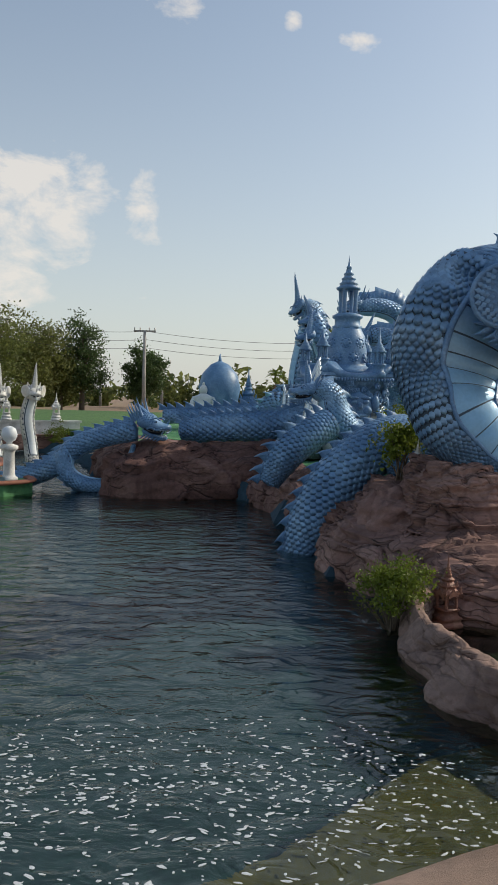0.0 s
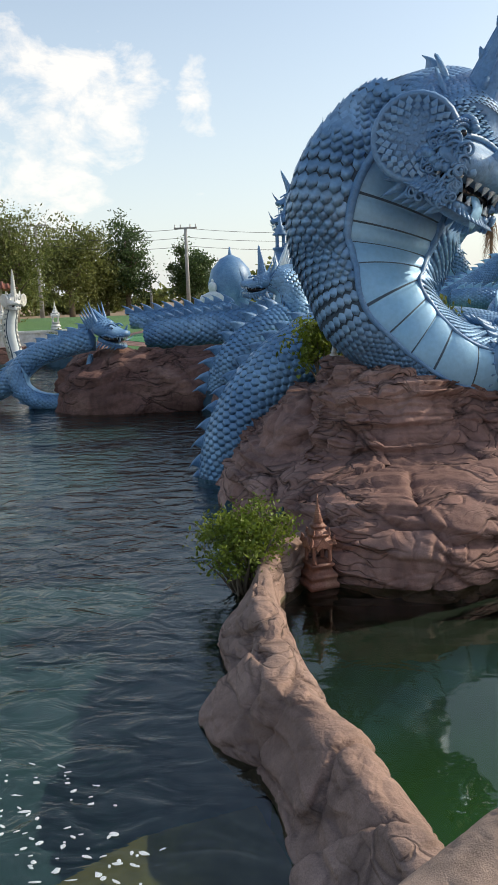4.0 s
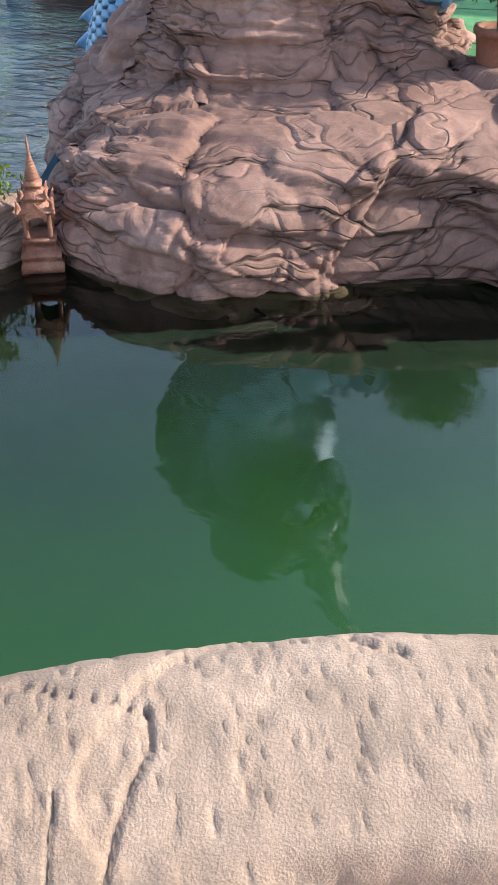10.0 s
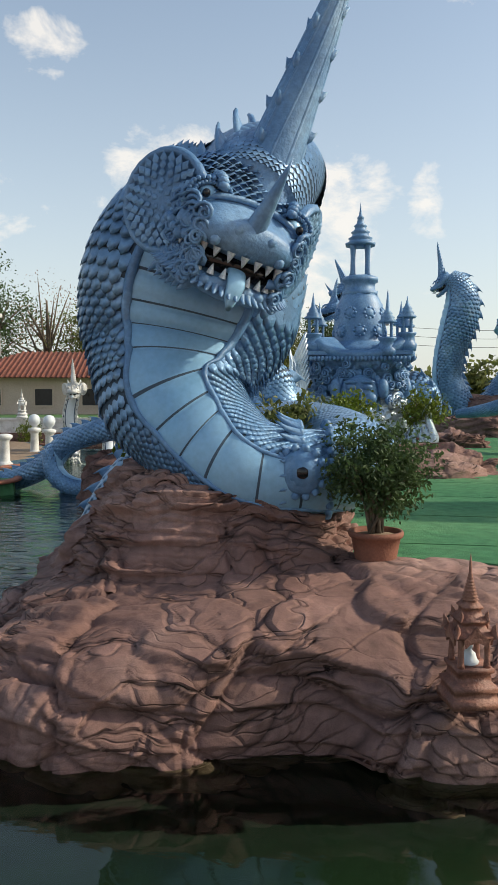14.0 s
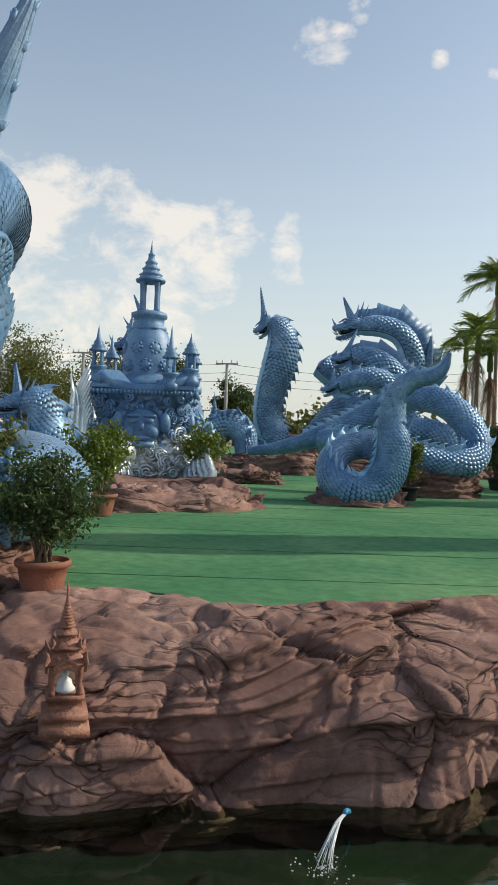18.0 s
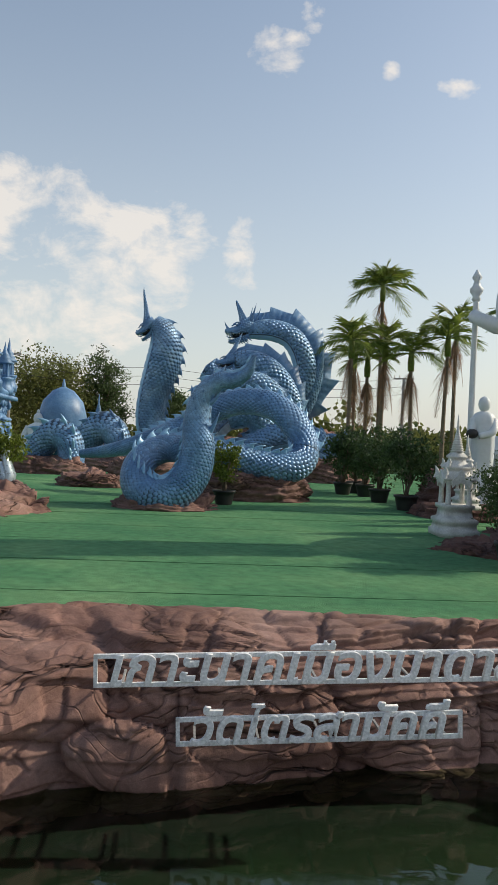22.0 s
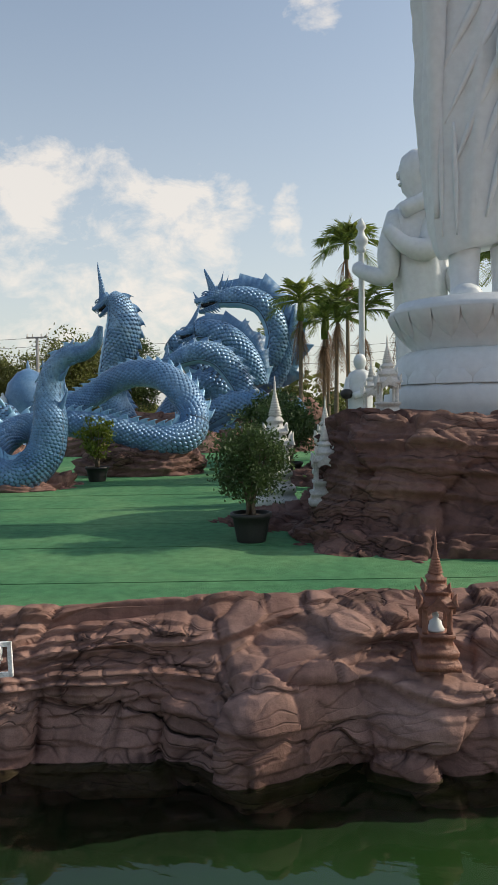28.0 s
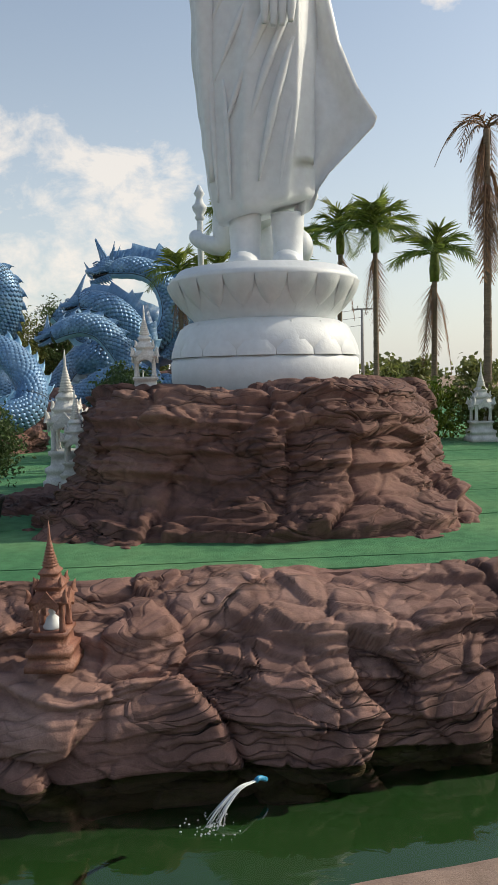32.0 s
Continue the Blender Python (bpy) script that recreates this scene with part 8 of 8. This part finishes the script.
def sign(name, body, left, right, height, label, letter):
    """Cut-out letters on a frame of thin rails, fixed to the rock face by pins."""
    a, b = Vector(left), Vector(right)
    x = (b - a).normalized()
    y = Vector((0, 0, 1))
    y = (y - y.dot(x) * x).normalized()
    z = x.cross(y)
    m = Matrix((x, y, z)).transposed().to_4x4()
    m.translation = a
    t = thing(name, m, label, "sign", "rock sign")
    L = (b - a).length
    for y0, y1, x0, x1 in ((0, 0.022, 0, L), (height - 0.022, height, 0, L), (0, height, 0, 0.02), (0, height, L - 0.02, L)):
        box_part("rail", x0, x1, y0, y1, -0.012, 0.006, LETTER, t)
    for i in range(5):
        px = L * (0.06 + 0.22 * i)
        box_part("pin", px, px + 0.012, 0.005, 0.017, -0.25, 0.0, CONCRETE, t)
    ob = text_part("letters", body, letter, Matrix.Translation((0.08, 0.012, 0.008)), LETTER, t)
    bpy.context.view_layer.update()
    w = ob.dimensions.x
    if w > 0.1:
        k = (L - 0.13) / w
        ob.matrix_local = Matrix.Translation((0.06, 0.012, 0.008)) @ Matrix.Diagonal((k, 1.28, 1, 1))


sign("sign_upper", "เกาะนาคเมืองบาดาล", (8.24, 8.60, 0.215), (10.51, 9.03, 0.29), 0.17, "white cut-out letter sign on the rock bank", 0.215)
sign("sign_lower", "วัดไตรสามัคคี", (8.68, 8.60, -0.05), (10.14, 8.86, 0.015), 0.145, "smaller white cut-out letter sign on the rock bank", 0.185)


def house():
    m = pose(-17.8, 40.9, -0.02, 0, 0, 23) @ Matrix.Scale(1.05, 4)
    t = thing("house", m, "cream plastered house with a red tiled hip roof", "house")
    wl = box_part("wall", -5, 5, -3, 3, 0, 2.3, WALL, t)
    for x in (-3.4, -0.9, 1.4, 3.6):
        w = box_part("window", x - 0.42, x + 0.42, -3.03, -2.9, 0.85, 1.65, DARK_GLASS, t)
        for x0, x1, z0, z1 in ((-0.5, 0.5, 1.65, 1.73), (-0.5, 0.5, 0.77, 0.85), (-0.5, -0.42, 0.85, 1.65), (0.42, 0.5, 0.85, 1.65)):
            fr = box_part("window_frame", x + x0, x + x1, -3.07, -3.0, z0, z1, WALL, t)
    bm = bmesh.new()
    v = [bm.verts.new(p) for p in ((-5.7, -3.7, 2.2), (5.7, -3.7, 2.2), (5.7, 3.7, 2.2), (-5.7, 3.7, 2.2), (-2.6, 0, 3.6), (2.6, 0, 3.6))]
    for f in ((0, 1, 5, 4), (1, 2, 5), (2, 3, 4, 5), (3, 0, 4), (3, 2, 1, 0)):
        bm.faces.new([v[i] for i in f])
    roof = part("roof", bm, ROOF, t, "red-brown tiled hip roof")
    # tile ridges down the front slope
    for i in range(46):
        x = -5.5 + 11.0 * i / 45
        top = 1.0 if abs(x) < 2.6 else max(0.03, (5.7 - abs(x)) / 3.1)
        s = Soup()
        p0, p1 = np.array((x, -3.7, 2.22)), np.array((x, -3.7 + 3.7 * top, 2.22 + 1.4 * top))
        loft(s, [ring(p, (1, 0, 0), (0, -0.35, 0.93), 0.06, 0.05, 6) for p in (p0, p1)], 0)
        s.make("tile_row", [ROOF], t)


house()


def garden_wall():
    a, b = Vector((-14.6, 22.6, 0)), Vector((-4.2, 27.2, 0))
    d = (b - a)
    m = Matrix.Translation(a) @ Matrix.Rotation(math.atan2(d.y, d.x), 4, "Z")
    t = thing("wall_garden", m, "white garden wall with small spires along it", "wall", kind="structure")
    L = d.length
    box_part("wall_panel", 0, L, -0.08, 0.08, -0.1, 0.62, STONE, t)
    box_part("coping", -0.05, L + 0.05, -0.13, 0.13, 0.622, 0.69, STONE, t)
    box_part("rock_plinth", -0.1, L + 0.1, -0.45, -0.1, -0.3, 0.22, ROCK, t, bevel=0.05)
    for i in range(7):
        x = 0.8 + (L - 1.6) * i / 6
        shrine(m @ Matrix.Translation((x, 0, 0.69)), 0.95, STONE, "small white spire on the garden wall", "wall spires")
    for i in range(5):
        x = 1.7 + (L - 2.6) * i / 4
        p = m @ Vector((x, -0.75, -0.1))
        shrub("ball_shrub", p.x, p.y, p.z, 0.40, 0.38, LEAF_DARK if i % 2 else LEAF_YELLOW, "clipped round shrub before the white wall", 300 + i, 60, 24, 0.06, 0.0, "ball shrubs", 3)


garden_wall()


def lawn_post(x, y, z, lamp):
    t = thing("lawn_post", pose(x, y, z), "white fluted post with a globe lamp" if lamp else "white fluted garden post", "post", "lawn posts")
    lathe("shaft", [(0.17, 0), (0.17, 0.07), (0.13, 0.10), (0.11, 0.14), (0.10, 0.55), (0.13, 0.60), (0.17, 0.63), (0.17, 0.69), (0.08, 0.72), (0.01, 0.72)], STONE, t, n=12)
    if lamp:
        lathe("globe", [(0.05, 0.71), (0.06, 0.76), (0.12, 0.80), (0.155, 0.90), (0.12, 1.02), (0.04, 1.06), (0.0, 1.065)], WHITE, t, "white glass globe", n=16)


for x, y, lamp in ((-3.15, 15.4, True), (-4.7, 17.9, False), (-5.6, 17.4, False), (-5.2, 20.3, True), (-6.0, 20.8, True), (-5.0, 15.2, False), (-7.5, 15.2, False)):
    lawn_post(x, y, -0.12, lamp)


def lawn_kerb():
    """Low timber-coloured edging along the lawn."""
    s = Soup()
    q = along([(x, y, -0.10, 0) for x, y in LAWN_EDGE], 120)
    T, B, S = transport(q[:, :3], np.tile((0, 0, 1.0), (120, 1)))
    loft(s, [ring(q[i, :3], B[i], S[i], 0.045, 0.09, 8) for i in range(120)], 0)
    tagged(s.make("lawn_edging", [TERRACOTTA]), "brown edging along the lawn by the water", "edging", kind="structure")


lawn_kerb()


def white_naga(x, y, h, label):
    s = Soup()
    naga_body(s, [(x + 0.4, y, -0.8, 0.16, 0, 0, -1), (x + 0.15, y - 0.2, -0.4, 0.17, 0, 0, -1), (x, y, 0.2, 0.18, 0.5, -0.8, 0), (x - 0.1, y, h * 0.5, 0.19, 0.5, -0.8, 0), (x, y, h * 0.8, 0.17, 0.5, -0.8, 0), (x + 0.1, y - 0.1, h * 0.92, 0.13, 0.3, -0.6, -0.6)], 45, 0.12, 0.09, 0.12, 0.2, 70, 22)
    naga_head(s, (x + 0.16, y - 0.2, h * 0.92), (0.4, -0.85, -0.15), (0, 0, 1), 0.24, 3.0, (0, 0, 1))
    tagged(s.make("naga_statue", [STONE, STONE, WHITE, GAP_SHADE, TOOTH, BLACK]), label, "statue", "white nagas")


white_naga(-4.5, 22.0, 1.75, "white and grey naga statue beside the channel")
white_naga(-5.35, 21.6, 1.7, "white and grey naga statue beside the channel")


def utility_pole(x, y, h, label, arms=1, lamp=False):
    t = thing("utility_pole", pose(x, y, -0.1), label, "utility pole", "utility poles")
    lathe("post", [(0.24, 0), (0.15, h)], CONCRETE, t, n=8)
    for k in range(arms):
        z = h - 0.15 - 0.5 * k
        box_part("crossarm", -1.2, 1.2, -0.08, 0.08, z, z + 0.16, CONCRETE, t)
        for sx in (-1.1, -0.5, 0.5, 1.1):
            lathe("insulator", [(0.05, z + 0.15), (0.09, z + 0.24), (0.05, z + 0.3), (0.09, z + 0.38), (0.02, z + 0.5)], STONE, t, n=8, centre=(sx, 0))
    if lamp:
        box_part("lamp_head", -0.3, 0.3, -0.08, 0.08, h - 0.1, h + 0.12, STONE, t)


POLES = [(-8.9, 84.8, 8.9), (-9.3, 109.6, 6.6), (-21.0, 126.7, 5.0), (-24.0, 82.0, 9.5), (18.0, 96.0, 9.5), (-22.5, 40.5, 6.0)]
for i, (x, y, h) in enumerate(POLES):
    utility_pole(x, y, h, "grey concrete utility pole with a crossarm" if i < 5 else "slim grey floodlight mast", 1 if i < 5 else 0, i == 5)


def cable(p, q, sag, label="thin black overhead cable"):
    s = Soup()
    p, q = np.array(p), np.array(q)
    pts = [np.append(p + (q - p) * t - np.array((0, 0, 4 * sag * t * (1 - t))), 0.022) for t in np.linspace(0, 1, 14)]
    stem(s, pts, 0, 5, 30)
    tagged(s.make("cable", [WIRE]), label, "cable", "overhead cables")


for dz in (0.0, -0.9, -1.8):
    cable((-8.7, 84.8, 8.7 + dz), (-24, 82, 9.3 + dz), 0.5)
    cable((-24, 82, 9.3 + dz), (-60, 60, 9.5 + dz), 1.0)
    cable((-8.7, 84.8, 8.7 + dz), (18, 96, 9.3 + dz), 0.8)


# ---- water jets, foam ----
def jet(x, y, dx, dy, label):
    """A blue pipe end that spills a short white arc into the pond."""
    t = thing("water_pipe", pose(x, y, WATER_Z + 0.05), label, "pipe", "water pipes")
    s = Soup()
    stem(s, [(-dx * 0.1, -dy * 0.1, 0.02, 0.012), (0, 0, 0.045, 0.012), (dx * 0.06, dy * 0.06, 0.04, 0.012)], 0, 10, 5)
    s.make("pipe_end", [PIPE_BLUE], t, "short blue plastic pipe end")
    s = Soup()
    rnd = np.random.default_rng(3)
    for k in range(16):
        o = rnd.uniform(-0.006, 0.006, 3)
        reach = rnd.uniform(0.62, 0.78)
        stem(s, [(dx * 0.06 + o[0], dy * 0.06 + o[1], 0.04, 0.0022), (dx * 0.3 + o[0] * 2, dy * 0.3 + o[1] * 2, 0.05 + o[2], 0.0026), (dx * 0.55 + o[0] * 4, dy * 0.55 + o[1] * 4, 0.005 + o[2], 0.0022), (dx * reach + o[0] * 7, dy * reach + o[1] * 7, -0.05, 0.0012)], 0, 5, 10)
    for k in range(70):
        a = rnd.uniform(0, 6.28)
        r = abs(rnd.normal()) * 0.06
        ball(s, (dx * 0.72 + r * math.cos(a), dy * 0.72 + r * math.sin(a), -0.045), 0.004 * rnd.uniform(0.4, 1.6), 0.004 * rnd.uniform(0.4, 1.6), 0.003, None, 0, 6, 5)
    s.make("water_arc", [FOAM], t, "white falling water")


jet(7.10, 7.84, -0.11, -0.46, "blue pipe spilling white water beside the rock bank")
jet(13.58, 9.62, -0.26, -0.34, "blue pipe spilling white water beside the rock bank")


def foam_flakes():
    """Drifting flecks of foam on the open water."""
    rnd = np.random.default_rng(9)
    s = Soup()
    n = 0
    while n < 1150:
        x, y = rnd.uniform(-2.2, 2.5), rnd.uniform(3.2, 6.2)
        c = 1.0 - abs(y - 4.3) / 1.0 - max(0, abs(x - 0.9) - 0.9) * 0.6
        if rnd.random() > c * 0.9 + 0.03:
            continue
        L, W, a = 0.006 + 0.022 * rnd.random() ** 2, 0.004 + 0.009 * rnd.random() ** 2, rnd.uniform(-0.7, 0.7)
        k = 7
        ph = rnd.uniform(0.7, 1.3, k)
        v = [(x + L * ph[i] * math.cos(2 * math.pi * i / k) * math.cos(a) - W * ph[i] * math.sin(2 * math.pi * i / k) * math.sin(a), y + L * ph[i] * math.cos(2 * math.pi * i / k) * math.sin(a) + W * ph[i] * math.sin(2 * math.pi * i / k) * math.cos(a), WATER_Z + 0.003) for i in range(k)]
        v.append((x, y, WATER_Z + 0.006))
        s.add(v, [(i, (i + 1) % k, k) for i in range(k)])
        n += 1
    for k in range(160):
        a, r = rnd.uniform(0, 6.28), abs(rnd.normal()) * 0.12
        ball(s, (-1.05 + r * math.cos(a), 5.9 + r * 0.6 * math.sin(a), WATER_Z + rnd.uniform(0, 0.10) * math.exp(-r * 9)), 0.014, 0.014, 0.012, None, 0, 6, 5)
    tagged(s.make("foam_flakes", [FOAM]), "white foam flecks drifting on the pond", "foam", kind="stuff")


foam_flakes()
